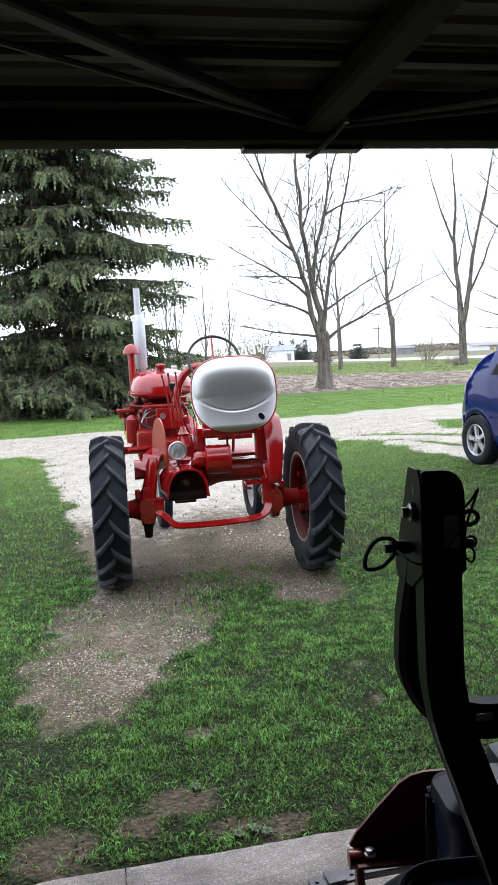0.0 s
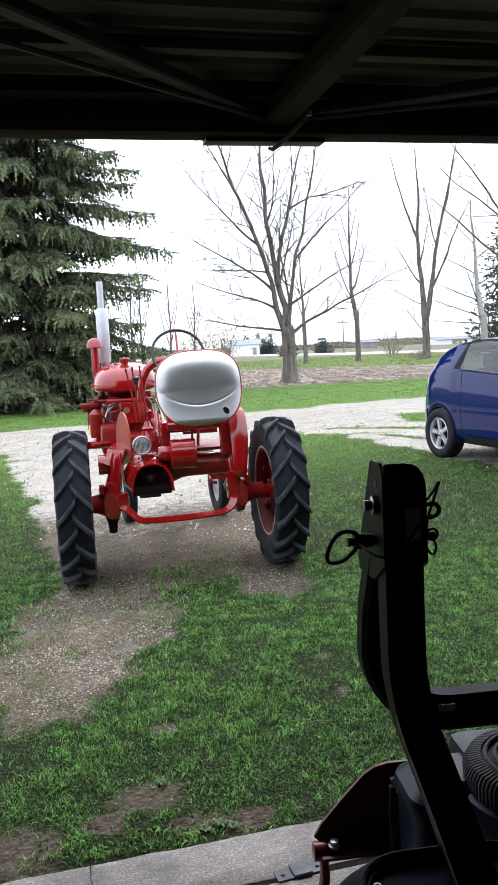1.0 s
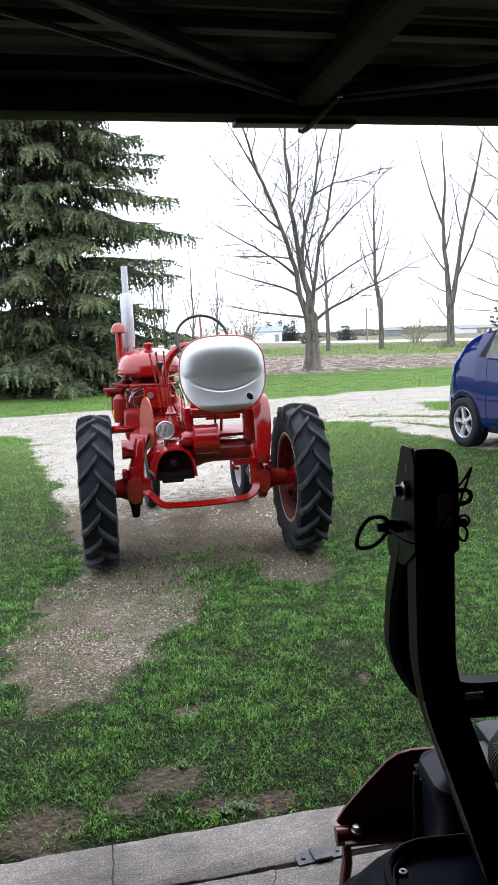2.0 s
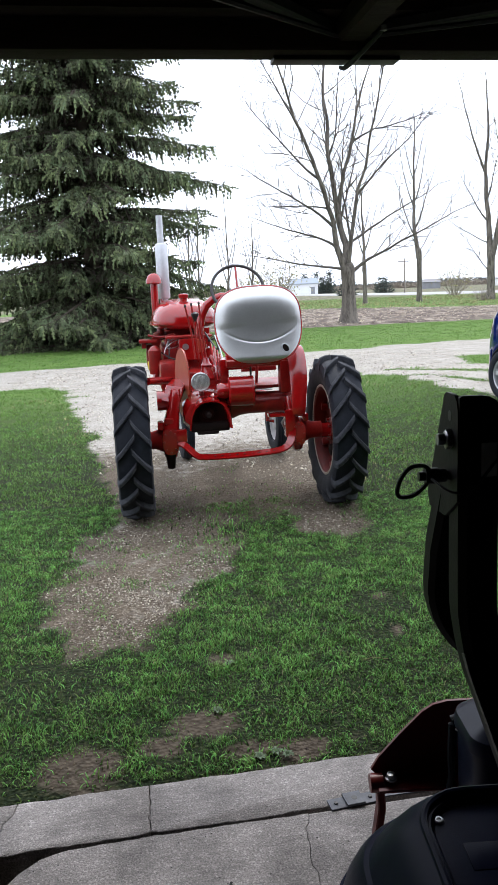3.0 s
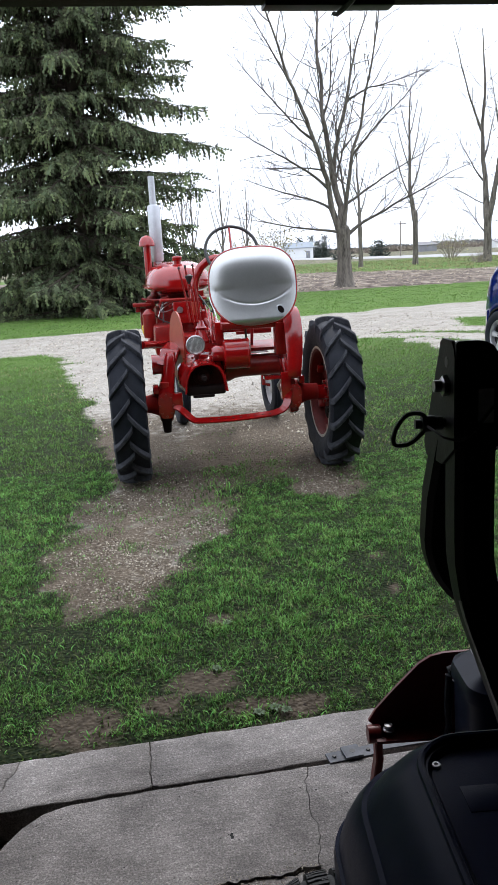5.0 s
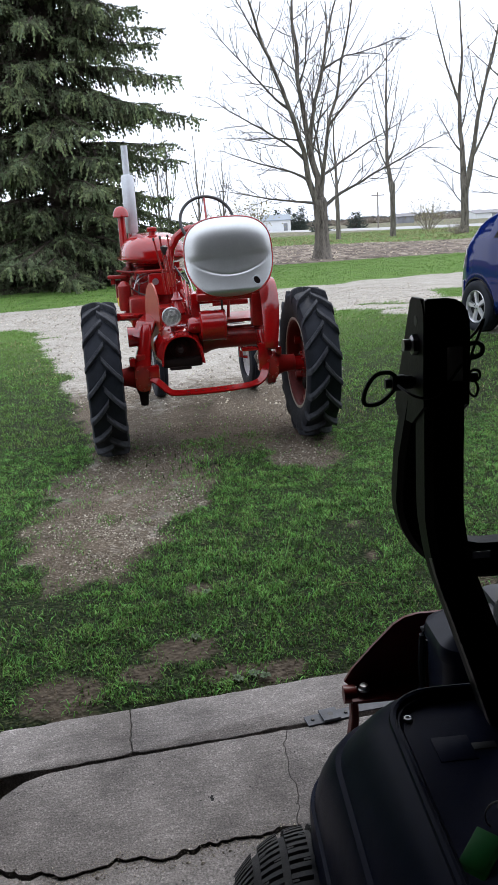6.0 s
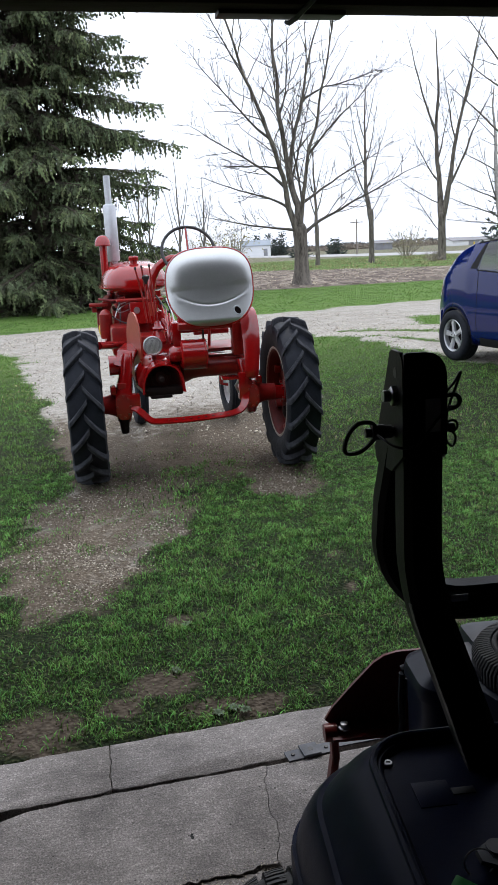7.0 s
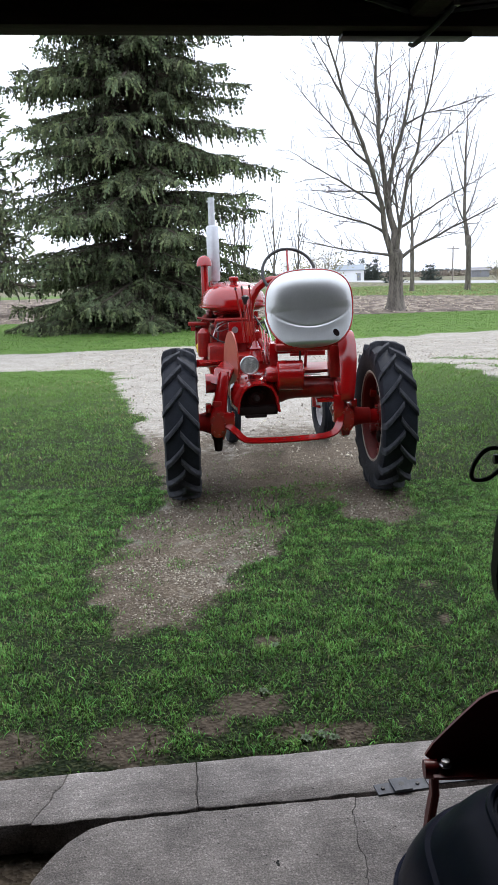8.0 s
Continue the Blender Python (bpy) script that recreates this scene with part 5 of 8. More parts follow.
tank = part("fuel_tank", Geo().rings([tank_ring(6.80, 0.20), tank_ring(6.81, 0.45), tank_ring(6.845, 0.66), tank_ring(6.90, 0.81), tank_ring(6.98, 0.92), tank_ring(7.08, 0.98), tank_ring(7.2, 1.0), tank_ring(7.5, 1.0), tank_ring(7.72, 0.95), tank_ring(7.82, 0.75), tank_ring(7.85, 0.3)]), RED, tractor, "glossy red rounded fuel tank", 60)
seam = []
for k, y in ((0.30, 6.80), (0.68, 6.82), (0.92, 6.87), (1.03, 6.94), (1.055, 7.1), (1.055, 7.5), (1.0, 7.74)):
    seam.append((k, y))
part("seam_flange", Geo().rings([[(0.01 + TX + 0.14 + s * k * 0.29, y - 5.96, z) for s, z in ((-1, 1.388), (1, 1.388), (1, 1.398), (-1, 1.398))] for k, y in seam]), RED, tank)
part("filler_cap", Geo().lathe([(0.03, 0), (0.03, 0.025), (0.042, 0.03), (0.044, 0.055), (0.036, 0.066), (0, 0.07)], 18, at(*T(0.045, 6.98, 1.575))), RED, tank)
part("radiator_shell", Geo().box(T(-0.22, 7.85, 0.80), T(0.24, 8.0, 1.50), 0.06), RED, tractor)

# exhaust and air stack
muffler = part("muffler", Geo().lathe([(0.02, 1.60), (0.05, 1.605), (0.056, 1.62), (0.056, 2.075), (0.050, 2.09), (0.03, 2.095)], 24, at(*T(-0.147, 7.42, 0))), ALUMINIUM, tractor, "silver painted exhaust muffler")
part("seam", Geo().box(T(-0.150, 7.358, 1.62), T(-0.144, 7.366, 2.07), 0.001), ALUMINIUM, muffler)
part("tail_pipe", Geo().lathe([(0.029, 2.09), (0.029, 2.335), (0.025, 2.335), (0.025, 2.10)], 18, at(*T(-0.150, 7.42, 0))), ALUMINIUM, muffler)
part("collar", Geo().lathe([(0.030, 1.56), (0.036, 1.57), (0.036, 1.60), (0.03, 1.605)], 16, at(*T(-0.147, 7.42, 0))), ALUMINIUM, muffler)
stack = part("air_stack", Geo().lathe([(0.034, 1.40), (0.034, 1.755)], 18, at(*T(-0.222, 7.28, 0))), RED, tractor)
part("mushroom_cap", Geo().lathe([(0.034, 1.742), (0.066, 1.738), (0.071, 1.745), (0.068, 1.775), (0.052, 1.81), (0.028, 1.828), (0, 1.833)], 24, at(*T(-0.222, 7.28, 0))), RED, stack)

# steering wheel on its column, with the bent support tube
WC, WT = Vector(T(0.505, 6.55, 1.66)), Matrix.Rotation(radians(62), 4, "X")
ring = [WC + WT.to_3x3() @ Vector((0.212 * math.cos(a), 0.212 * math.sin(a), 0)) for a in [2 * math.pi * k / 48 for k in range(49)]]
steer = part("steering_wheel", Geo().tube(ring, 0.0125, 10, cap=False), BLACK_IRON, tractor, "black steering wheel")
for k in range(3):
    a = radians(90 + 120 * k)
    part("spoke", Geo().tube([WC + WT.to_3x3() @ Vector((0, 0, -0.02)), WC + WT.to_3x3() @ Vector((0.21 * math.cos(a), 0.21 * math.sin(a), 0))], 0.009, 8), RED if k == 0 else BLACK_IRON, steer)
part("steering_shaft", Geo().tube([WC + WT.to_3x3() @ Vector((0, 0, -0.02)), T(0.505, 6.75, 1.50), T(0.36, 7.0, 1.43)], 0.016, 10), RED, steer)
part("support_tube", Geo().tube([T(0.175, 6.62, 1.20), T(0.18, 6.60, 1.36), T(0.20, 6.59, 1.46), T(0.245, 6.58, 1.54), T(0.30, 6.575, 1.585), T(0.36, 6.57, 1.605), T(0.46, 6.60, 1.60)], 0.033, 14), RED, tractor)

# levers
for x0, x1, top, knob in ((0.105, 0.075, 1.545, 0), (0.165, 0.15, 1.47, 1), (0.19, 0.185, 1.56, 0), (0.135, 0.125, 1.555, 0)):
    lever = part("lever", Geo().tube([T(x0 + 0.03, 6.45, 1.12), T(x0 + 0.01, 6.45, 1.32), T(x1, 6.44, top)], 0.007, 8), RED_WORN, tractor)
    tip = Geo().lathe([(0.008, -0.05), (0.014, -0.03), (0.030, 0.0), (0.030, 0.012), (0.012, 0.024), (0, 0.025)], 14, at(*T(x1, 6.44, top))) if knob else Geo().lathe([(0.007, -0.012), (0.010, 0), (0.006, 0.012), (0, 0.014)], 10, at(*T(x1, 6.44, top)))
    part("knob", tip, BLACK_IRON, lever, "black lever knob")

# the round rear-facing work lamp
lamp = part("work_lamp", Geo().lathe([(0.02, -0.10), (0.040, -0.085), (0.060, -0.04), (0.066, 0.0), (0.070, 0.006), (0.070, 0.016), (0.060, 0.018), (0.060, 0.006)], 32, at(*T(0.178, 5.88, 0.998), AXIS_BACK)), RED_WORN, tractor)
part("reflector", Geo().lathe([(0, -0.05), (0.028, -0.04), (0.050, -0.015), (0.060, 0.008)], 32, at(*T(0.178, 5.88, 0.998), AXIS_BACK)), ALLOY, lamp, "bright lamp reflector")
part("lens", Geo().lathe([(0.060, 0.010), (0.060, 0.013), (0.045, 0.021), (0.022, 0.026), (0, 0.027)], 32, at(*T(0.178, 5.88, 0.998), AXIS_BACK)), LENS, lamp, "ribbed clear lamp glass")
part("lens_ring", Geo().lathe([(0.058, 0.012), (0.066, 0.008), (0.071, 0.010), (0.071, 0.018), (0.063, 0.022), (0.058, 0.018)], 32, at(*T(0.178, 5.88, 0.998), AXIS_BACK)), STEEL, lamp, "steel lens ring")
for k in range(11):
    rx = -0.045 + 0.009 * k
    rz = math.sqrt(0.054 ** 2 - rx ** 2)
    part("lens_rib", Geo().box(T(0.178 + rx - 0.0011, 5.8535, 0.998 - rz), T(0.178 + rx + 0.0011, 5.8550, 0.998 + rz), 0.0004), LAMP_CLEAR, lamp)
part("lamp_stalk", Geo().tube([T(0.18, 5.96, 0.93), T(0.18, 5.95, 0.86)], 0.018, 10), RED_WORN, lamp)

# thin upright shield on the short axle
shield = []
for k in range(40):
    a = 2 * math.pi * k / 40
    shield.append((0.27 * math.cos(a), 0.19 * math.sin(a) * (1.0 if math.sin(a) > 0 else 1.15)))
part("axle_shield", Geo().prism(shield, 0.012, at(*T(0.035, 6.10, 0.965)) @ Matrix.Rotation(radians(12), 4, "Z") @ Matrix.Rotation(radians(90), 4, "Y") @ Matrix.Rotation(radians(90), 4, "Z") @ Matrix.Rotation(radians(90), 4, "Z")), RED_FADED, tractor, "thin faded red round shield")
part("shield_bracket", Geo().bar([T(0.02, 6.2, 0.97), T(-0.02, 6.02, 0.94), T(-0.06, 5.95, 0.84)], 0.05, 0.14, (1, 0, 0)), RED, tractor)
# right-hand fender: narrow, crowned plate in front of the wheel
g = Geo()
rings = []
for a in [radians(v) for v in range(4, 98, 6)]:
    r0 = 0.42
    y, z = -r0 * math.cos(a) * 0.55, 0.700 + 0.535 * math.sin(a)
    w = 0.066 * (0.50 + 0.50 * math.sin(min(1.9, a * 1.35 + 0.35)))
    rings.append([(0.872 + 0.022 * math.sin(a * 1.6) + TX + wx, y * (1 - 0.04 * abs(wx) / 0.1) + 0.035 * (wx / 0.1) ** 2, z - 0.03 * (wx / 0.1) ** 2) for wx in (-w, -0.7 * w, -0.3 * w, 0.1 * w, 0.5 * w, 0.85 * w, w)])
back = [[(x, y + 0.008 * math.cos(0.5), z - 0.008) for x, y, z in r] for r in rings]
g.rings([r + b[::-1] for r, b in zip(rings, back)])
part("fender", g, RED, tractor, "glossy red crowned fender", 50)
part("fender_stay", Geo().box(T(0.80, 5.92, 0.88), T(0.835, 6.05, 1.22), 0.008), RED_WORN, tractor)
part("platform", Geo().box(T(0.50, 6.02, 0.905), T(0.82, 6.55, 0.93), 0.005), RED_WORN, tractor)
part("platform_plate", Geo().box(T(0.575, 5.98, 0.895), T(0.70, 6.2, 0.902), 0.002), ALUMINIUM, tractor, "bare bright steel plate")
part("pedal_rod", Geo().tube([T(0.50, 6.4, 1.03), T(0.78, 6.4, 1.03)], 0.03, 12).lathe([(0.03, 0), (0.042, 0.01), (0.042, 0.03), (0.02, 0.04)], 12, at(*T(0.68, 6.36, 1.07))).tube([T(0.66, 6.36, 1.085), T(0.76, 6.34, 1.07)], 0.012, 8), RED_WORN, tractor)
part("brake_strut", Geo().tube([T(0.61, 6.2, 0.93), T(0.63, 6.2, 1.20)], 0.012, 8), RED_WORN, tractor)

# seat on its bracket: a pressed pan turned up, its silver underside to the back
SEAT_W, SEAT_UP, SEAT_DOWN = 0.312, 0.262, 0.285


def seat_depth(x, z):
    """How far the pan stands out to the back: a flat dome that rolls away at the sides and top, and below a pressed crease a lip that flares outward."""
    zn = z / SEAT_UP if z > 0 else 0.55 * z / SEAT_DOWN
    power = 5.0 if z > 0 else 3.8
    rr = min(1.0, (abs(x / SEAT_W) ** 2.8 + abs(zn) ** 2.8) ** (1 / 2.8))
    below = -0.128 + 1.25 * x * x - z
    lip = 0.0 if below < -0.12 else ((below + 0.12) ** 2 / 0.48 if below < 0.12 else below)
    edge = max(0.0, -z / SEAT_DOWN - 0.80)
    return 0.060 * (1 - rr ** power) + 0.33 * lip - 1.5 * edge ** 2 - 0.0035 * math.exp(-(below / 0.0055) ** 2)


def seat_point(r, a, back=0.0):
    c, s = math.cos(a), math.sin(a)
    e = 0.70 if s > 0 else 0.83
    x = SEAT_W * r * math.copysign(abs(c) ** e, c)
    z = (SEAT_UP if s > 0 else SEAT_DOWN) * r * math.copysign(abs(s) ** e, s)
    return Vector((x, -seat_depth(x, z) + back, z))


seat_turn = at(*T(0.622, 5.77, 1.408)) @ Matrix.Rotation(radians(-1.0), 4, "Y") @ Matrix.Rotation(radians(1.5), 4, "X")


def pan(back, rs):
    g = Geo()
    rows = [[seat_point(r, 2 * math.pi * j / 128, back) for j in range(128)] for r in rs]
    return g.rings(rows, cap=False, m=seat_turn)


seat = part("seat", pan(0.0, [0.002] + [0.016 * k for k in range(1, 62)] + [0.99, 1.0]), SILVER, tractor, "silver pressed steel pan seat", 70)
part("seat_top", pan(0.018, [0.985, 0.97, 0.92, 0.85, 0.72, 0.5, 0.25, 0.002]), RED, seat, "red painted upper side", 70)
rim_pts = [seat_turn @ (seat_point(1.0, 2 * math.pi * j / 72) + Vector((0, 0.006, 0))) for j in range(73)]
part("rolled_rim", Geo().tube(rim_pts, 0.0085, 8, cap=False), RED, seat, "red rolled rim")
hole = seat_point(0.80, radians(-49))
part("hole", Geo().lathe([(0.030, -0.006), (0.030, 0.004), (0.0, 0.005)], 20, seat_turn @ Matrix.Translation(hole + Vector((0, -0.004, 0))) @ Matrix.Rotation(radians(-35), 4, "Y") @ Matrix.Diagonal((0.72, 1, 1.05, 1)) @ AXIS_BACK), GREASE_SHADE, seat, "dark oval hole")
part("hole_rim", Geo().tube([seat_turn @ (hole + Matrix.Rotation(radians(-35), 3, "Y") @ Vector((0.023 * math.cos(a), -0.012, 0.033 * math.sin(a)))) for a in [2 * math.pi * k / 24 for k in range(25)]], 0.004, 6, cap=False), ALUMINIUM, seat)
part("seat_bracket", Geo().bar([T(0.62, 5.86, 1.30), T(0.62, 5.94, 1.16), T(0.62, 6.2, 1.13), T(0.62, 6.5, 1.10)], 0.05, 0.012, (0, 0, 1)), BLACK_IRON, tractor, "black spring seat bracket")
part("seat_base", Geo().box(T(0.38, 5.90, 1.085), T(0.83, 6.04, 1.135), 0.01).box(T(0.78, 5.88, 0.88), T(0.845, 6.0, 1.12), 0.01), RED_WORN, tractor, "dark red seat support frame")
part("seat_strut", Geo().tube([T(0.56, 5.93, 1.13), T(0.555, 5.96, 0.93)], 0.008, 8), BLACK_IRON, tractor)
part("rock_shaft", Geo().box(T(0.36, 6.1, 1.05), T(0.56, 6.2, 1.085), 0.008).box(T(0.33, 6.0, 0.97), T(0.37, 6.25, 1.14), 0.01).box(T(0.38, 6.05, 1.11), T(0.44, 6.15, 1.17), 0.012), RED, tractor)
part("white_clip", Geo().box(T(0.405, 6.02, 1.075), T(0.475, 6.03, 1.085), 0.002).box(T(0.465, 6.02, 1.085), T(0.475, 6.03, 1.12), 0.002), LABEL_WHITE, tractor)
for k in range(4):
    part("hydraulic_pipe", Geo().tube([T(0.29 + 0.022 * k, 6.3, 1.22 - 0.03 * k), T(0.30 + 0.02 * k, 6.15, 1.12 - 0.02 * k), T(0.31 + 0.018 * k, 6.05, 0.98)], 0.009, 8), RED, tractor)

# drawbar: bent flat bar between the drop housings
pts = [T(0.000, 5.80, 0.565), T(0.035, 5.78, 0.552), T(0.075, 5.765, 0.518), T(0.125, 5.755, 0.470), T(0.19, 5.75, 0.455), T(0.43, 5.75, 0.452), T(0.66, 5.75, 0.462), T(0.760, 5.755, 0.475), T(0.815, 5.77, 0.505), T(0.845, 5.80, 0.57), T(0.85, 5.82, 0.66)]
drawbar = part("drawbar", Geo().bar(flow(pts, 3), 0.060, 0.016, (0, -0.5, 1)), RED, tractor)
for k in range(9):
    part("bar_hole", Geo().lathe([(0.009, 0), (0.009, 0.002), (0, 0.002)], 10, at(*T(0.26 + 0.055 * k, 5.742, 0.4605 + 0.008 * max(0, k - 4) / 4))), GREASE_SHADE, drawbar)
part("hitch_pin", Geo().tube([T(0.80, 5.86, 0.60), T(0.775, 5.84, 0.66), T(0.80, 5.83, 0.70)], 0.010, 8), STEEL, tractor, "bright steel hitch pin")
part("hitch_lug", Geo().box(T(0.68, 5.86, 0.70), T(0.79, 5.95, 0.725), 0.006), RED, tractor)


# ---- zero-turn mower ----
mower = thing("zero_turn_mower", (0.95, 0.95, 0.012), "black and dark red zero-turn mower with folded roll bar", "mower")
MX = (-0.95, -0.95, -0.012)


def M(x, y, z):
    return (x + MX[0], y + MX[1], z + MX[2])


# rear tyre with block tread
def turf_tyre(R, half):
    """A balloon tyre with round shoulders and winding tread blocks."""
    g = Geo()

    def crown(w):
        return R - 0.085 * abs(w) ** 2.6

    prof = [(0.10, -half * 0.6), (0.115, -half * 0.85), (R * 0.55, -half * 1.02)] + [(crown(k / 8), half * k / 8) for k in range(-8, 9)] + [(R * 0.55, half * 1.02), (0.115, half * 0.85), (0.10, half * 0.6)]
    g.lathe(prof + prof[:1], 60, AXIS_X)
    n = 40

    def block(w0, w1, b0, b1, a):
        rows = []
        for k in range(3):
            w = w0 + (w1 - w0) * k / 2
            r = crown(w)
            rows.append([(w * half, q * math.sin(a + b * 2 * math.pi / n), q * math.cos(a + b * 2 * math.pi / n)) for q, b in ((r - 0.006, b0), (r + 0.011, b0 + 0.04), (r + 0.011, b1 - 0.04), (r - 0.006, b1))])
        g.rings(rows)

    for w0, w1, shift in ((-0.97, -0.73, 0.0), (-0.69, -0.43, 0.5), (-0.39, -0.13, 0.0), (-0.09, 0.17, 0.5), (0.21, 0.47, 0.0), (0.51, 0.75, 0.5), (0.79, 0.97, 0.0)):
        for i in range(n):
            a = 2 * math.pi * (i + shift) / n
            block(w0 + 0.02, w1 - 0.02, 0.02, 0.36, a)
            block(w0 + 0.02, w1 - 0.02, 0.52, 0.86, a)
            if i % 2:
                block(w0 + 0.02, w0 + 0.09, 0.34, 0.54, a)
            else:
                block(w1 - 0.09, w1 - 0.02, 0.34, 0.54, a)
    return g


turf_mesh = turf_tyre(0.252, 0.168).mesh("tyre", RUBBER_DUSTY, 30)
mower_disc = Geo().lathe([(0.02, 0.0), (0.06, 0.0), (0.10, -0.03), (0.105, -0.02), (0.112, 0.09), (0.115, 0.1), (0.112, -0.1), (0.02, -0.03)], 28, AXIS_X).mesh("rear_wheel", BLACK_IRON)
for wx in (0.498, 1.517):
    w = part("rear_wheel", mower_disc, BLACK_IRON, mower)
    w.matrix_local = pose(*M(wx, 1.135, 0.270))
    part("tyre", turf_mesh, RUBBER_DUSTY, w, "dusty black turf tyre with block tread")


# fender console: moulded shell with a raised ridge round a sunken panel
def shell_ring(z, x0, x1, y0, y1, r, n=8):
    out = []
    for cx, cy, a0 in ((x1 - r, y1 - r, 0), (x0 + r, y1 - r, 90), (x0 + r, y0 + r, 180), (x1 - r, y0 + r, 270)):
        for k in range(n + 1):
            a = radians(a0 + 90 * k / n)
            out.append(M(cx + r * math.cos(a), cy + r * math.sin(a), z))
    return out


g = Geo()
profile = [(0.36, 0.492, 1.335, 0.14), (0.50, 0.482, 1.345, 0.145), (0.585, 0.480, 1.339, 0.15), (0.600, 0.482, 1.336, 0.15), (0.603, 0.488, 1.329, 0.148), (0.655, 0.493, 1.304, 0.148), (0.700, 0.502, 1.275, 0.146),
           (0.728, 0.511, 1.254, 0.144), (0.737, 0.516, 1.246, 0.142), (0.740, 0.524, 1.238, 0.138), (0.775, 0.538, 1.213, 0.132), (0.808, 0.555, 1.186, 0.122), (0.830, 0.569, 1.164, 0.112), (0.845, 0.583, 1.146, 0.10), (0.852, 0.594, 1.133, 0.09)]
shells = [shell_ring(z, x0, 0.90, 0.10, y1, r, 10) for z, x0, y1, r in profile]
g.rings(shells + [shell_ring(0.852, 0.606, 0.885, 0.15, 1.118, 0.075, 10), shell_ring(0.842, 0.612, 0.88, 0.155, 1.110, 0.07, 10)])
fender = part("fender", g, PLASTIC, mower, "moulded black plastic fender", 32)
ridge = shell_ring(0.8535, 0.597, 0.892, 0.145, 1.129, 0.082)
part("ridge", Geo().tube(ridge + ridge[:1], 0.0065, 8, cap=False), PLASTIC, fender)
part("panel_screw", Geo().lathe([(0.008, -0.01), (0.008, 0.001), (0.0065, 0.003), (0.0035, 0.0032), (0.003, 0.001), (0, 0.001)], 14, at(*M(0.625, 1.076, 0.843))), STEEL, fender, "bright steel panel screw")
part("panel_pad", Geo().box(M(0.645, 0.97, 0.8405), M(0.70, 1.025, 0.8432), 0.001), PLASTIC, fender)
part("vent_recess", Geo().box(M(0.70, 0.99, 0.841), M(0.735, 1.005, 0.8436), 0.001), BLACK_IRON, fender)
part("ignition_switch", Geo().lathe([(0.022, 0), (0.022, 0.01), (0.014, 0.016), (0.014, 0.022)], 16, at(*M(0.712, 0.862, 0.84))), BLACK_IRON, fender)

# keys with a green tag hanging at the switch
keys = thing("key_ring", (0.668, 0.845, 0.8425), "ignition key on a ring with a green plastic tag", "keys")
part("ring", Geo().tube([(0.014 + 0.02 * math.cos(a), 0.004 * math.sin(a), 0.012 + 0.02 * math.sin(a) * 0.9) for a in [2 * math.pi * k / 24 for k in range(25)]], 0.0013, 6, cap=False), STEEL, keys, "thin steel split ring")
part("key_head", Geo().prism([(0, -0.01), (0.03, -0.013), (0.04, 0), (0.03, 0.013), (0, 0.01)], 0.006, at(0.012, 0.0, 0.018) @ Matrix.Rotation(radians(20), 4, "Y")), BLACK_IRON, keys, "black key head")
tag_m = at(-0.030, -0.052, 0.004) @ Matrix.Rotation(radians(-46), 4, "Z") @ Matrix.Rotation(radians(18), 4, "X")
part("tag", Geo().box((-0.019, -0.032, 0.0), (0.019, 0.03, 0.005), 0.002, tag_m), TAG_GREEN, keys, "translucent green plastic tag")
part("tag_window", Geo().box((-0.014, -0.024, 0.0052), (0.014, 0.018, 0.0060), 0.0005, tag_m), TAG_GREEN, keys)

# roll bar: fixed post, hinge bracket and folded hoop
post_path = flow([M(0.7115, 1.195, 1.40), M(0.7115, 1.195, 1.17), M(0.714, 1.190, 1.11), M(0.722, 1.172, 1.05), M(0.738, 1.145, 0.99), M(0.764, 1.095, 0.89), M(0.783, 1.05, 0.80), M(0.79, 1.035, 0.72), M(0.792, 1.03, 0.55)], 3)
post = part("post", Geo().bar(post_path, 0.062, 0.070, (0, 1, 0)), ROPS_PAINT, mower, "black steel roll bar post")
edge = [(p[0] - 0.0315, p[1] - 0.024, p[2]) for p in post_path[8:21]]
part("worn_edge", Geo().bar([(x, y + 0.004, z) for x, y, z in edge], 0.002, 0.020, (0, 1, 0)), ROPS_SCUFFED, post, "scuffed bare edge")
# hinge: channel with two cheeks and a back web, rounded tops
for x in (0.679, 0.743):
    cheek = [(1.160, 1.315), (1.160, 1.452), (1.166, 1.466), (1.178, 1.474), (1.220, 1.474), (1.232, 1.468), (1.238, 1.455), (1.330, 1.290), (1.318, 1.268), (1.225, 1.275)]
    g = Geo()
    n = len(cheek)
    g.rings([[M(x - 0.003, y, z - (0.03 if x > 0.7 and z > 1.44 else 0)) for y, z in cheek], [M(x + 0.003, y, z - (0.03 if x > 0.7 and z > 1.44 else 0)) for y, z in cheek]])
    ch = part("hinge_cheek", g, ROPS_PAINT, mower)
    part("pin_hole", Geo().lathe([(0.0085, -0.0036), (0.0085, 0.0036)], 12, at(*M(x, 1.20, 1.440), AXIS_X)), BLACK_IRON, ch)
part("hinge_web", Geo().rings([[M(x, y, z) for x, z in ((0.678, 1.33), (0.7445, 1.33), (0.7445, 1.440), (0.741, 1.455), (0.733, 1.467), (0.722, 1.473), (0.71, 1.475), (0.682, 1.475), (0.678, 1.472))] for y in (1.158, 1.166)]), ROPS_PAINT, mower)
part("sticker", Geo().box(M(0.711, 1.1575, 1.352), M(0.735, 1.1597, 1.404), 0.0006), LABEL_GREY, mower, "small grey sticker")
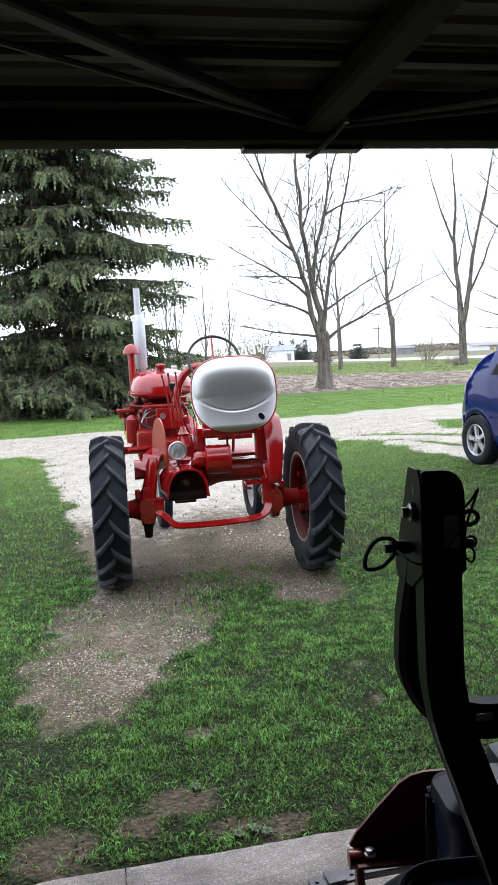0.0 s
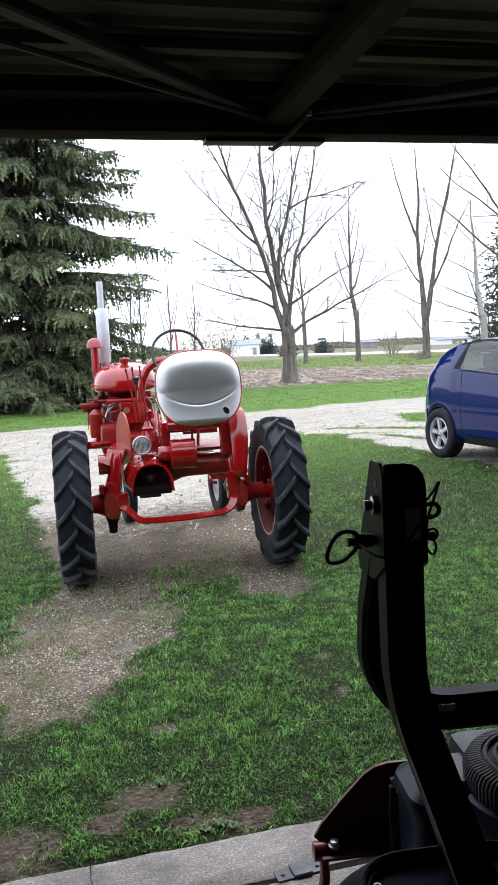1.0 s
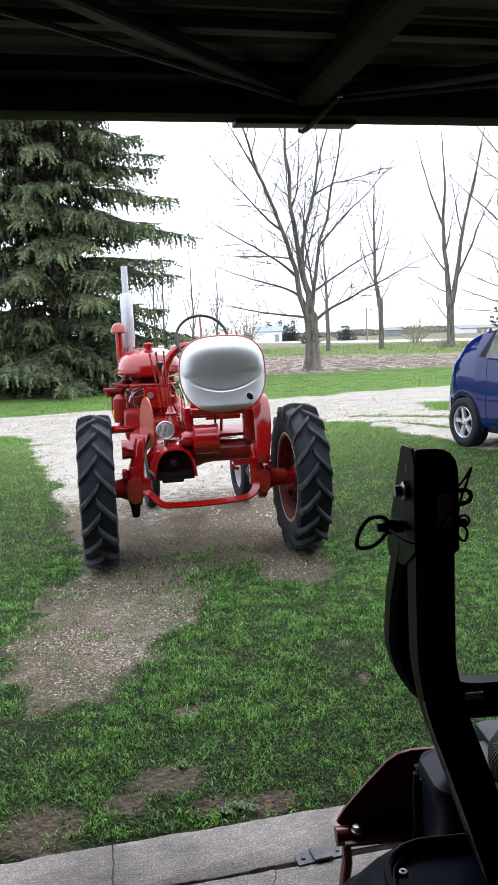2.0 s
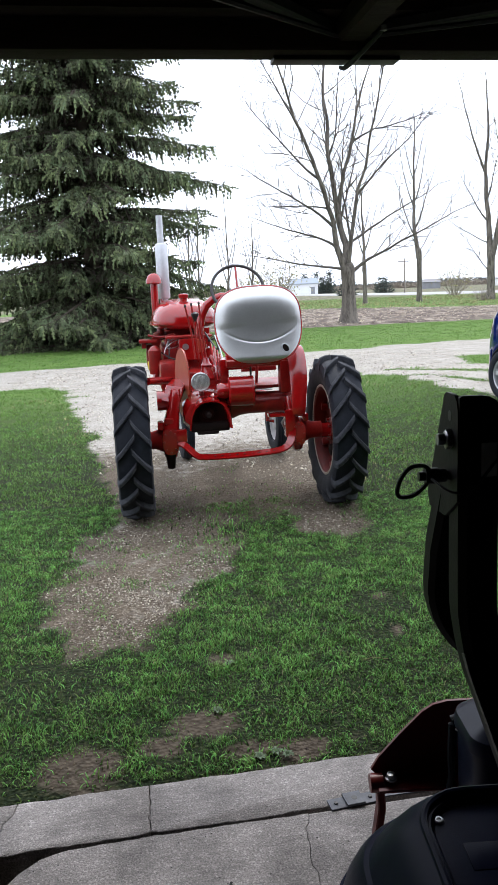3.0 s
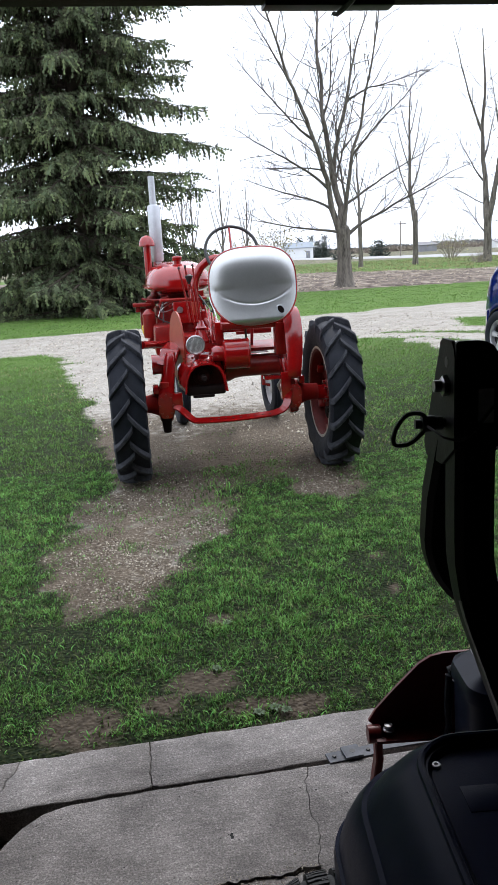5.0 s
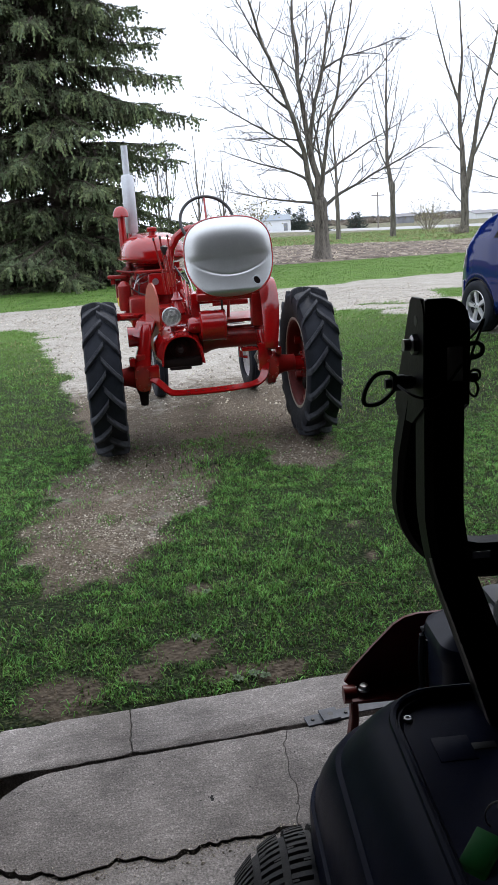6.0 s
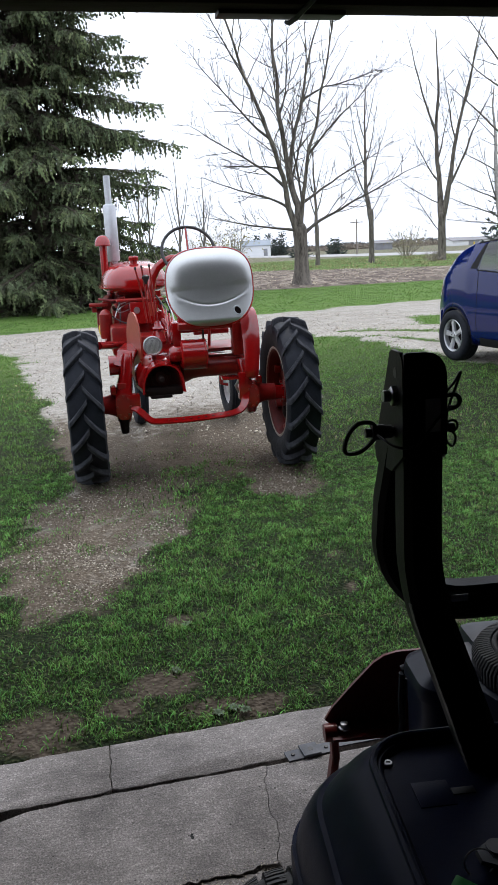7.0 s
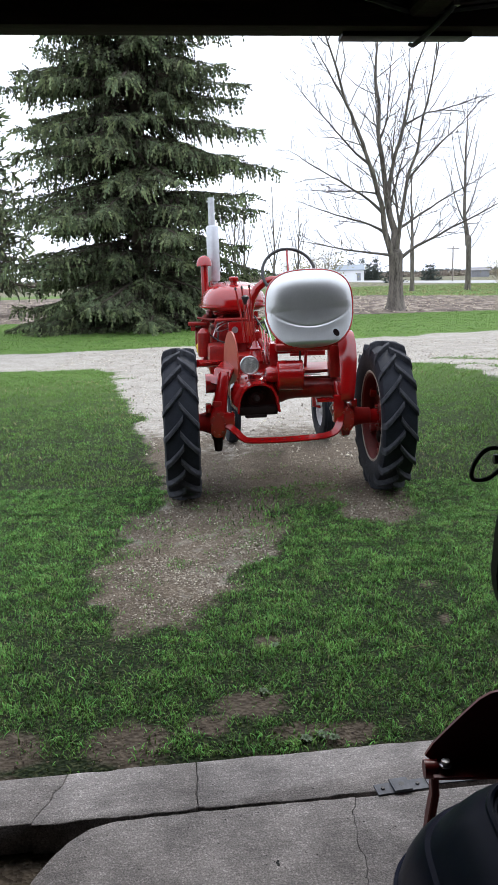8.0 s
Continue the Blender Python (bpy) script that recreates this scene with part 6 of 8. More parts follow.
part("pivot_bolt", Geo().tube([M(0.655, 1.195, 1.405), M(0.752, 1.195, 1.405)], 0.009, 10).lathe([(0.016, 0), (0.016, 0.009), (0.012, 0.011), (0, 0.011)], 6, at(*M(0.677, 1.195, 1.405), AXIS_X @ Matrix.Rotation(math.pi, 4, "X"))), STEEL, mower, "steel pivot bolt")
pin = part("lock_pin", Geo().tube([M(0.630, 1.21, 1.345), M(0.775, 1.21, 1.345)], 0.0075, 10).lathe([(0.013, 0), (0.013, 0.02)], 12, at(*M(0.640, 1.21, 1.345), AXIS_X)).lathe([(0.011, 0), (0.011, 0.012)], 12, at(*M(0.660, 1.21, 1.345), AXIS_X)), BLACK_IRON, mower, "black locking pin")
part("pull_loop", Geo().tube(flow([M(0.650, 1.21, 1.352), M(0.636, 1.205, 1.363), M(0.615, 1.20, 1.362), M(0.600, 1.20, 1.345), M(0.594, 1.20, 1.325), M(0.600, 1.20, 1.316), M(0.620, 1.20, 1.318), M(0.640, 1.205, 1.332), M(0.648, 1.21, 1.340)]), 0.0036, 8), BLACK_IRON, pin, "black wire pull loop")
part("lanyard", Geo().tube(flow([M(0.645, 1.19, 1.345), M(0.66, 1.152, 1.335), M(0.685, 1.148, 1.332), M(0.705, 1.15, 1.345), M(0.73, 1.152, 1.375), M(0.755, 1.17, 1.388)]), 0.0022, 6), BLACK_IRON, pin, "thin lanyard cable")
part("tether_loop", Geo().tube(flow([M(0.752, 1.19, 1.400), M(0.768, 1.19, 1.402), M(0.776, 1.19, 1.394), M(0.773, 1.19, 1.384), M(0.762, 1.19, 1.380), M(0.750, 1.19, 1.382)]), 0.0038, 8), BLACK_IRON, pin)
part("hair_clip", Geo().tube(flow([M(0.752, 1.19, 1.405), M(0.766, 1.19, 1.420), M(0.777, 1.19, 1.437), M(0.770, 1.19, 1.415), M(0.760, 1.19, 1.388), M(0.755, 1.19, 1.366), M(0.757, 1.19, 1.352), M(0.765, 1.19, 1.343), M(0.770, 1.19, 1.332), M(0.766, 1.19, 1.320), M(0.758, 1.19, 1.324), M(0.752, 1.19, 1.338)]), 0.0022, 6), BLACK_IRON, pin, "thin wire hair clip")
part("clip_ring", Geo().tube([M(0.764 + 0.009 * math.cos(a), 1.19, 1.352 + 0.009 * math.sin(a)) for a in [2 * math.pi * k / 16 for k in range(17)]], 0.0022, 6, cap=False), BLACK_IRON, pin)
hoop = [M(0.709, 1.262, 1.315), M(0.704, 1.310, 1.20)] + [M(0.703 + 0.13 - 0.13 * math.cos(a), 1.325, 1.120 - 0.13 * math.sin(a)) for a in [radians(v) for v in range(0, 91, 10)]] + [M(1.15, 1.325, 0.990), M(1.34, 1.325, 0.990)] + \
       [M(1.34 + 0.13 * math.sin(a), 1.325, 1.120 - 0.13 * math.cos(a)) for a in [radians(v) for v in range(10, 91, 10)]] + [M(1.47, 1.285, 1.36)]
part("hoop", Geo().bar(hoop, 0.066, 0.052, (0, 1, 0)), ROPS_PAINT, mower, "black folded roll bar hoop")
# white strip painted for the bright glint on the crossbar
part("glint_strip", Geo().box(M(0.800, 1.286, 1.004), M(0.832, 1.2875, 1.017), 0.0002), LABEL_WHITE, mower)
part("post", Geo().bar([(p[0] + 2 * (1.0875 - (p[0] + 0.95)) , p[1], p[2]) for p in post_path], 0.066, 0.074, (0, 1, 0)), ROPS_PAINT, mower)
part("gusset", Geo().box(M(0.75, 1.0, 0.50), M(0.93, 1.10, 0.83), 0.01), ROPS_PAINT, mower, "black frame gusset")

# frame, engine and rear guard
for a, b in (((0.80, 0.2, 0.34), (0.86, 1.64, 0.42)), ((1.36, 0.2, 0.34), (1.42, 1.64, 0.42)), ((0.80, 1.642, 0.34), (1.42, 1.658, 0.42)), ((0.5, 1.06, 0.28), (1.5, 1.12, 0.33))):
    part("frame_rail", Geo().box(M(*a), M(*b), 0.006), BLACK_IRON, mower, "black steel frame")
part("engine_deck", Geo().box(M(0.82, 1.15, 0.42), M(1.40, 1.66, 0.46), 0.006), BLACK_IRON, mower)
engine2 = part("engine", Geo().box(M(0.845, 1.36, 0.46), M(1.36, 1.62, 0.60), 0.03), BLACK_IRON, mower)
g = Geo().rings([shell_ring(z + 0.012, 0.806 - e, 1.01 + e, 1.440 - e, 1.615 + e, 0.045 + e) for z, e in ((0.47, -0.004), (0.60, 0.0), (0.683, 0.001), (0.685, 0.008), (0.703, 0.008), (0.716, 0.004), (0.738, -0.026), (0.744, -0.032))])
part("air_cover", g, SHROUD, engine2, "slate grey plastic engine cover", 28)
part("data_label", Geo().box(M(0.850, 1.4365, 0.560), M(0.913, 1.4385, 0.610), 0.0004), LABEL_WHITE, engine2, "small printed label")
for k in range(6):
    part("print_line", Geo().box(M(0.856, 1.4352, 0.602 - 0.007 * k), M(0.906 - 0.006 * (k % 3), 1.4362, 0.605 - 0.007 * k), 0.0), BLACK_IRON, engine2)
part("hose", Geo().tube([M(0.800, 1.60, 0.690), M(0.812, 1.60, 0.694), M(0.822, 1.59, 0.690)], 0.014, 10).tube([M(0.800, 1.60, 0.685), M(0.797, 1.60, 0.62), M(0.80, 1.60, 0.56), M(0.79, 1.60, 0.50), M(0.775, 1.61, 0.44)], 0.008, 8).tube([M(0.81, 1.60, 0.67), M(0.808, 1.61, 0.60), M(0.79, 1.60, 0.52), M(0.77, 1.60, 0.47)], 0.004, 6), RUBBER, engine2, "black rubber hose")
part("bracket", Geo().box(M(0.815, 1.52, 0.44), M(0.84, 1.56, 0.545), 0.004), ALUMINIUM, engine2)
part("fuel_cap_post", Geo().tube([M(0.842, 1.28, 0.62), M(0.842, 1.28, 0.735)], 0.013, 10), STEEL, engine2)
part("blower_housing", Geo().lathe([(0.17, 0.56), (0.175, 0.58), (0.172, 0.70), (0.165, 0.735), (0.15, 0.742)], 40, at(*M(1.075, 1.46, 0.0))), SHROUD, engine2, "slate grey blower housing")
part("rear_shroud", Geo().box(M(0.945, 1.52, 0.56), M(1.28, 1.662, 0.772), 0.03), SHROUD, engine2, "slate grey engine shroud")
screen = part("fan_screen", Geo().lathe([(0.148, 0.74), (0.150, 0.772), (0.142, 0.786), (0.12, 0.792), (0.0, 0.788)], 48, at(*M(1.075, 1.46, 0.0))), RUBBER, engine2, "black ribbed fan screen")
for k in range(96):
    a = 2 * math.pi * k / 96
    part("fin", Geo().bar([M(1.075 + r * math.cos(a), 1.46 + r * math.sin(a), z) for r, z in ((0.152, 0.742), (0.154, 0.774), (0.145, 0.790), (0.118, 0.797))], 0.0045, 0.006, (-math.sin(a), math.cos(a), 0)), RUBBER_DUSTY, screen)
for r in (0.11, 0.09, 0.07, 0.05):
    part("ring", Geo().tube([M(1.075 + r * math.cos(a), 1.46 + r * math.sin(a), 0.797) for a in [2 * math.pi * k / 40 for k in range(41)]], 0.005, 6, cap=False), RUBBER_DUSTY, screen)

# dark red rear guard plate and its hinge arm
plate = [(px, pz + 0.018) for px, pz in [(0.632, 0.520), (0.650, 0.550), (0.698, 0.603), (0.752, 0.658), (0.778, 0.674), (0.81, 0.681), (1.40, 0.681), (1.43, 0.67), (1.53, 0.53), (1.53, 0.495), (0.80, 0.492), (0.655, 0.497)]]
guard = part("rear_guard", Geo().rings([[M(x, 1.672, z) for x, z in plate], [M(x, 1.680, z) for x, z in plate]]), MOWER_RED, mower, "dark red sheet steel rear guard", 60)
part("foot_flange", Geo().box(M(0.640, 1.615, 0.512), M(0.82, 1.680, 0.520), 0.003), MOWER_RED, guard)
part("guard_bolt", Geo().lathe([(0.014, 0.5), (0.014, 0.504), (0.010, 0.505), (0.010, 0.514), (0, 0.516)], 10, at(*M(0.672, 1.640, 0.032))), STEEL, guard, "bright steel bolt")
part("hinge_arm", Geo().bar([M(0.648, 1.655, 0.523), M(0.650, 1.65, 0.458), M(0.640, 1.645, 0.398), M(0.636, 1.645, 0.358)], 0.018, 0.034, (0, 1, 0)), MOWER_RED, guard)
part("hinge_pin", Geo().tube([M(0.625, 1.65, 0.518), M(0.655, 1.65, 0.518)], 0.021, 14), MOWER_RED, guard)
part("hinge_pin", Geo().tube([M(0.632, 1.645, 0.353), M(0.66, 1.645, 0.353)], 0.017, 14), MOWER_RED, guard)
for x in (0.80, 1.36):
    part("guard_leg", Geo().box(M(x, 1.66, 0.398), M(x + 0.06, 1.675, 0.518), 0.003), MOWER_RED, guard)


# ---- trees ----
def grow(geo, start, heading, length, radius, rng, depth, lift=0.0, wander=0.22, kids=(5, 4, 3), tip=0.12, seg=8, spread=(30, 62), first=0.16, settle=None, thin=0.0045):
    """A crooked, tapering branch with smaller ones along it; settle is the way that its far part turns to."""
    n = min(26, max((6, 5, 4, 3)[min(depth, 3)], int(length / (0.34 if depth < 2 else 0.24))))
    pts, rad, p, d = [Vector(start)], [radius * (1.45 if depth == 0 else 1)], Vector(start), Vector(heading).normalized()
    for i in range(n):
        t = (i + 1) / n
        kick = Vector((rng.gauss(0, 1), rng.gauss(0, 1), rng.gauss(0, 1))) * wander * (0.42 if i % 3 else 0.85)
        d = (d + kick + Vector((0, 0, lift / n))).normalized()
        if settle is not None:
            d = d.lerp(settle, min(0.5, 6.5 / n)).normalized()
        p = p + d * (length / n)
        pts.append(p.copy())
        rad.append(max(thin * 0.6, radius * ((1 - t) ** 0.85 * (1 - tip) + tip) * (1 + (0.45 * math.exp(-9 * t) if depth == 0 else 0))))
    geo.tube(pts, rad, (seg, 6, 4, 3)[min(depth, 3)], cap=False)
    if depth >= len(kids):
        return pts
    count = max(2, int(kids[depth] * (0.8 + 0.4 * rng.random())))
    turn = rng.uniform(0, 2 * math.pi)
    for k in range(count):
        t = first + (0.98 - first) * (k + rng.random() * 0.9) / count
        i = min(int(t * n), n - 1)
        base = pts[i].lerp(pts[i + 1], t * n - i)
        along = (pts[i + 1] - pts[i]).normalized()
        side = along.orthogonal().normalized()
        turn += 2.4 + rng.uniform(-0.7, 0.7)
        side.rotate(Matrix.Rotation(turn, 3, along))
        a = radians(rng.uniform(*spread))
        out = (along * math.cos(a) + side * math.sin(a)).normalized()
        if out.z < -0.1:
            out.z *= 0.25
        ln = length * rng.uniform(0.20, 0.46) * (1.12 - 0.60 * t)
        if depth == 0:
            ln = min(ln, 2.2 + 1.2 * rng.random())
        r = max(thin, min(rad[i] * 0.62, ln * 0.0085 + 0.004))
        grow(geo, base, out, ln, r, rng, depth + 1, 0.30 + lift * 0.3, wander * 1.22, kids, 0.25, seg, spread, 0.15, None, thin)
    return pts


def bare_tree(name, x, y, trunk_r, fork, limbs, label, seed, kids=(8, 5, 3), bark=None, twig=None, flare=1.6, lean=0.0, wander=0.13, thin=0.0045):
    """A leafless tree: flared trunk and main limbs. A limb is (height, the limb that it springs from or -1 for the trunk,
    its angle at the root and at its far end (0 to the right, 90 straight up, 180 to the left), depth turn, length, radius)."""
    rng = random.Random(seed)
    tree = thing(name, (x, y, -0.05), label, "tree")
    g = Geo()
    zs = [0, 0.12, 0.35, 0.8, 1.4] + [fork * k for k in (0.75, 0.9, 1.0) if fork * k > 1.5]
    rings = []
    for z in zs:
        k = 1 + (flare - 1) * math.exp(-z / 0.35) + (0.08 if z > 0.88 * fork and limbs[0][6] < 0.6 * trunk_r else 0) - 0.10 * z / fork
        rings.append([(lean * z + trunk_r * k * (1 + 0.10 * math.sin(5 * a + z) * math.exp(-z) + 0.05 * math.sin(3 * a + 2 * z)) * math.cos(a),
                       trunk_r * k * (1 + 0.08 * math.cos(4 * a)) * math.sin(a), z) for a in [2 * math.pi * j / 22 for j in range(22)]])
    rings.append([(lean * zs[-1] + 0.78 * (px - lean * zs[-1]), 0.78 * py, zs[-1] + 0.14) for px, py, _ in rings[-1]])
    rings.append([(lean * zs[-1] + 0.3 * (px - lean * zs[-1]), 0.3 * py, zs[-1] + 0.30) for px, py, _ in rings[-1]])
    part("trunk", g.rings(rings), bark or BARK, tree, "furrowed grey trunk", 70)
    made = []
    for h, parent, a0, a1, deep, length, r in limbs:
        lg = Geo()

        def way(a):
            e, dp = radians(a), radians(deep)
            return Vector((math.cos(e) * math.cos(dp) - lean * 0, math.sin(dp) * max(0.25, abs(math.cos(e))), math.sin(e))).normalized()

        root = Vector((lean * h + 0.45 * trunk_r * math.cos(radians(a0)), 0.4 * trunk_r * math.sin(radians(deep)), h))
        if parent >= 0:
            near = min(range(len(made[parent]) - 1), key=lambda k: abs(made[parent][k].z - h))
            root = made[parent][near].copy()
        made.append(grow(lg, root, way(a0), length, r, rng, 0, 0.0, wander, kids, 0.10, 9, settle=way(a1), thin=thin))
        part("limb", lg, (bark or BARK) if r > 0.075 else (twig or BARK_DARK), tree, angle=70)
    return tree


# the big maple at the field's edge: four close leaders, long level arms low on both sides
bare_tree("maple_tree", 6.30, 36.3, 0.315, 2.55,
          [(2.25, -1, 91, 91, 90, 11.5, 0.150), (2.2, -1, 114, 97, -10, 11.3, 0.125), (3.4, 0, 84, 70, 30, 9.6, 0.110), (2.6, -1, 88, 84, -60, 10.0, 0.090),
           (2.25, -1, 48, 22, -14, 6.2, 0.066), (3.5, 0, 38, 24, 18, 5.8, 0.058), (2.45, -1, 148, 172, -12, 4.5, 0.054), (3.4, 1, 142, 164, 16, 4.3, 0.052),
           (4.1, 1, 128, 152, -18, 5.2, 0.058), (6.4, 1, 141, 132, 10, 5.0, 0.050), (8.6, 1, 135, 122, -15, 3.8, 0.038), (5.2, 1, 168, 174, 24, 3.4, 0.034),
           (8.0, 2, 40, 18, -12, 4.4, 0.042), (5.6, 3, 58, 44, -24, 4.6, 0.046), (6.6, 0, 112, 98, 40, 5.0, 0.044), (4.6, 2, 48, 66, 30, 4.8, 0.046), (3.0, -1, 60, 80, 75, 6.5, 0.060), (7.6, 0, 66, 84, -35, 4.6, 0.040)],
          "large leafless maple with grey furrowed trunk beside ploughed field", 15, (19, 7, 4), wander=0.20, thin=0.0058)
bare_tree("ash_tree", 23.8, 68.2, 0.34, 3.9,
          [(3.6, -1, 95, 91, 20, 15.5, 0.23), (3.7, -1, 74, 79, -10, 16, 0.21), (10.8, 0, 118, 104, 12, 8.5, 0.10), (6.0, 1, 58, 70, -14, 8.5, 0.10), (6.6, 0, 142, 118, 20, 5.5, 0.06), (2.4, -1, 142, 128, 0, 4.4, 0.045),
           (12.0, 1, 60, 76, 20, 6.5, 0.07), (8.2, 0, 58, 80, -30, 6.0, 0.06), (5.0, 0, 168, 150, 0, 4.0, 0.045), (9.5, 1, 112, 98, 24, 6.0, 0.06)],
          "tall twin-stemmed leafless tree beside the ploughed field", 8, (16, 6, 3), flare=1.3, wander=0.09, thin=0.008)
bare_tree("slender_tree", 18.6, 72.0, 0.24, 4.5,
          [(3.9, -1, 90, 90, 90, 13.6, 0.185), (6.0, 0, 132, 106, 10, 6.5, 0.06), (6.6, 0, 50, 72, -10, 6.5, 0.06), (8.2, 0, 128, 104, -12, 6.0, 0.055), (8.8, 0, 52, 76, 14, 6.0, 0.055), (4.6, -1, 40, 58, 20, 4.0, 0.040),
           (4.8, -1, 138, 124, -20, 4.2, 0.040), (11.0, 0, 124, 102, 20, 4.6, 0.045), (11.6, 0, 56, 78, -20, 4.6, 0.045), (5.2, 0, 160, 172, 0, 2.8, 0.03), (3.6, -1, 28, 60, 0, 2.4, 0.03)],
          "slender leafless tree on the verge beyond the field", 12, (13, 5, 3), flare=1.25, wander=0.09, thin=0.008)
bare_tree("slender_tree", 13.3, 70.0, 0.19, 3.5,
          [(2.9, -1, 92, 90, 90, 8.6, 0.145), (4.2, 0, 122, 104, 10, 4.6, 0.05), (4.6, 0, 56, 74, -10, 4.6, 0.05), (6.0, 0, 120, 100, 10, 3.6, 0.04), (6.2, 0, 62, 78, 0, 3.6, 0.04)],
          "thin leafless tree behind the large maple", 14, (10, 4, 3), flare=1.2, wander=0.09, thin=0.008)
bare_tree("birch_tree", 28.2, 66, 0.30, 3.5,
          [(3.0, -1, 91, 90, 90, 12, 0.23), (3.3, -1, 148, 160, 10, 6.0, 0.06), (3.8, 0, 38, 24, -10, 6, 0.06), (5.0, 0, 150, 158, -12, 5.6, 0.055), (6.0, 0, 42, 26, 10, 5.4, 0.055), (2.8, -1, 168, 172, 0, 4.8, 0.05),
           (7.2, 0, 140, 150, 18, 5, 0.05), (8.2, 0, 46, 34, -18, 4.6, 0.045), (9.6, 0, 128, 136, 10, 3.8, 0.04), (4.4, 0, 120, 108, 40, 6, 0.06)],
          "pale-barked leafless birch beside a dark conifer", 17, (10, 6, 2), bark=BARK_PALE, flare=1.2, wander=0.10, thin=0.008)
bare_tree("roadside_tree", 22.4, 44.0, 0.34, 4.0,
          [(3.8, -1, 86, 90, 90, 12, 0.18), (3.9, -1, 132, 142, -8, 9.5, 0.10), (5.5, 0, 120, 128, 8, 10, 0.10), (6.5, 0, 142, 136, 14, 8, 0.08), (4.0, -1, 50, 64, 10, 9, 0.11)],
          "leafless roadside tree reaching long branches over the lawn", 19, (10, 5, 3))
for px, py, h, ln, sd in ((1.5, 78, 1.12, 0.0, 23), (3.95, 80, 0.86, 0.0, 24), (-1.2, 80, 1.15, -0.05, 25), (-2.0, 78, 1.25, -0.06, 27), (-4.5, 76, 0.85, 0.0, 26)):
    bare_tree("young_tree", px, py, 0.09 * h + 0.02, 2.2,
              [(1.9, -1, 91 - 60 * ln, 90 - 60 * ln, 90, 8.4 * h, 0.095), (2.3, 0, 116, 100, 10, 6 * h, 0.050), (2.6, 0, 62, 80, -10, 6 * h, 0.050), (3.6, 0, 118, 100, 12, 4.4 * h, 0.04), (4.2, 0, 60, 78, -12, 4.4 * h, 0.04), (5.4, 0, 114, 98, 0, 3.2 * h, 0.035)],
              "young leafless tree with thin upright branches by the road", sd, (6, 3, 2), flare=1.15, lean=ln, wander=0.07, thin=0.009)


def spray_mesh(name, place, way, size, width, material, rng, turn=True):
    """Crossed pointed blades: a twig thick with needles."""
    place, way, size, width = (np.asarray(a, float) for a in (place, way, size, width))
    n = len(place)
    way /= np.linalg.norm(way, axis=1, keepdims=True) + 1e-9
    helper = rng.normal(size=(n, 3))
    side = np.cross(way, helper)
    side /= np.linalg.norm(side, axis=1, keepdims=True) + 1e-9
    up = np.cross(way, side)
    s, w = size[:, None], width[:, None]
    a, tip = place, place + way * s
    mid = place + way * s * 0.42
    v = np.stack([a, mid + side * w, tip, mid - side * w, mid + up * w * 0.8, mid - up * w * 0.8], 1).reshape(-1, 3)
    k = np.arange(n) * 6
    f = np.concatenate([np.stack([k, k + 1, k + 2], 1), np.stack([k, k + 2, k + 3], 1), np.stack([k, k + 4, k + 2], 1), np.stack([k, k + 2, k + 5], 1)])
    return raw_mesh(name, v, f, material)


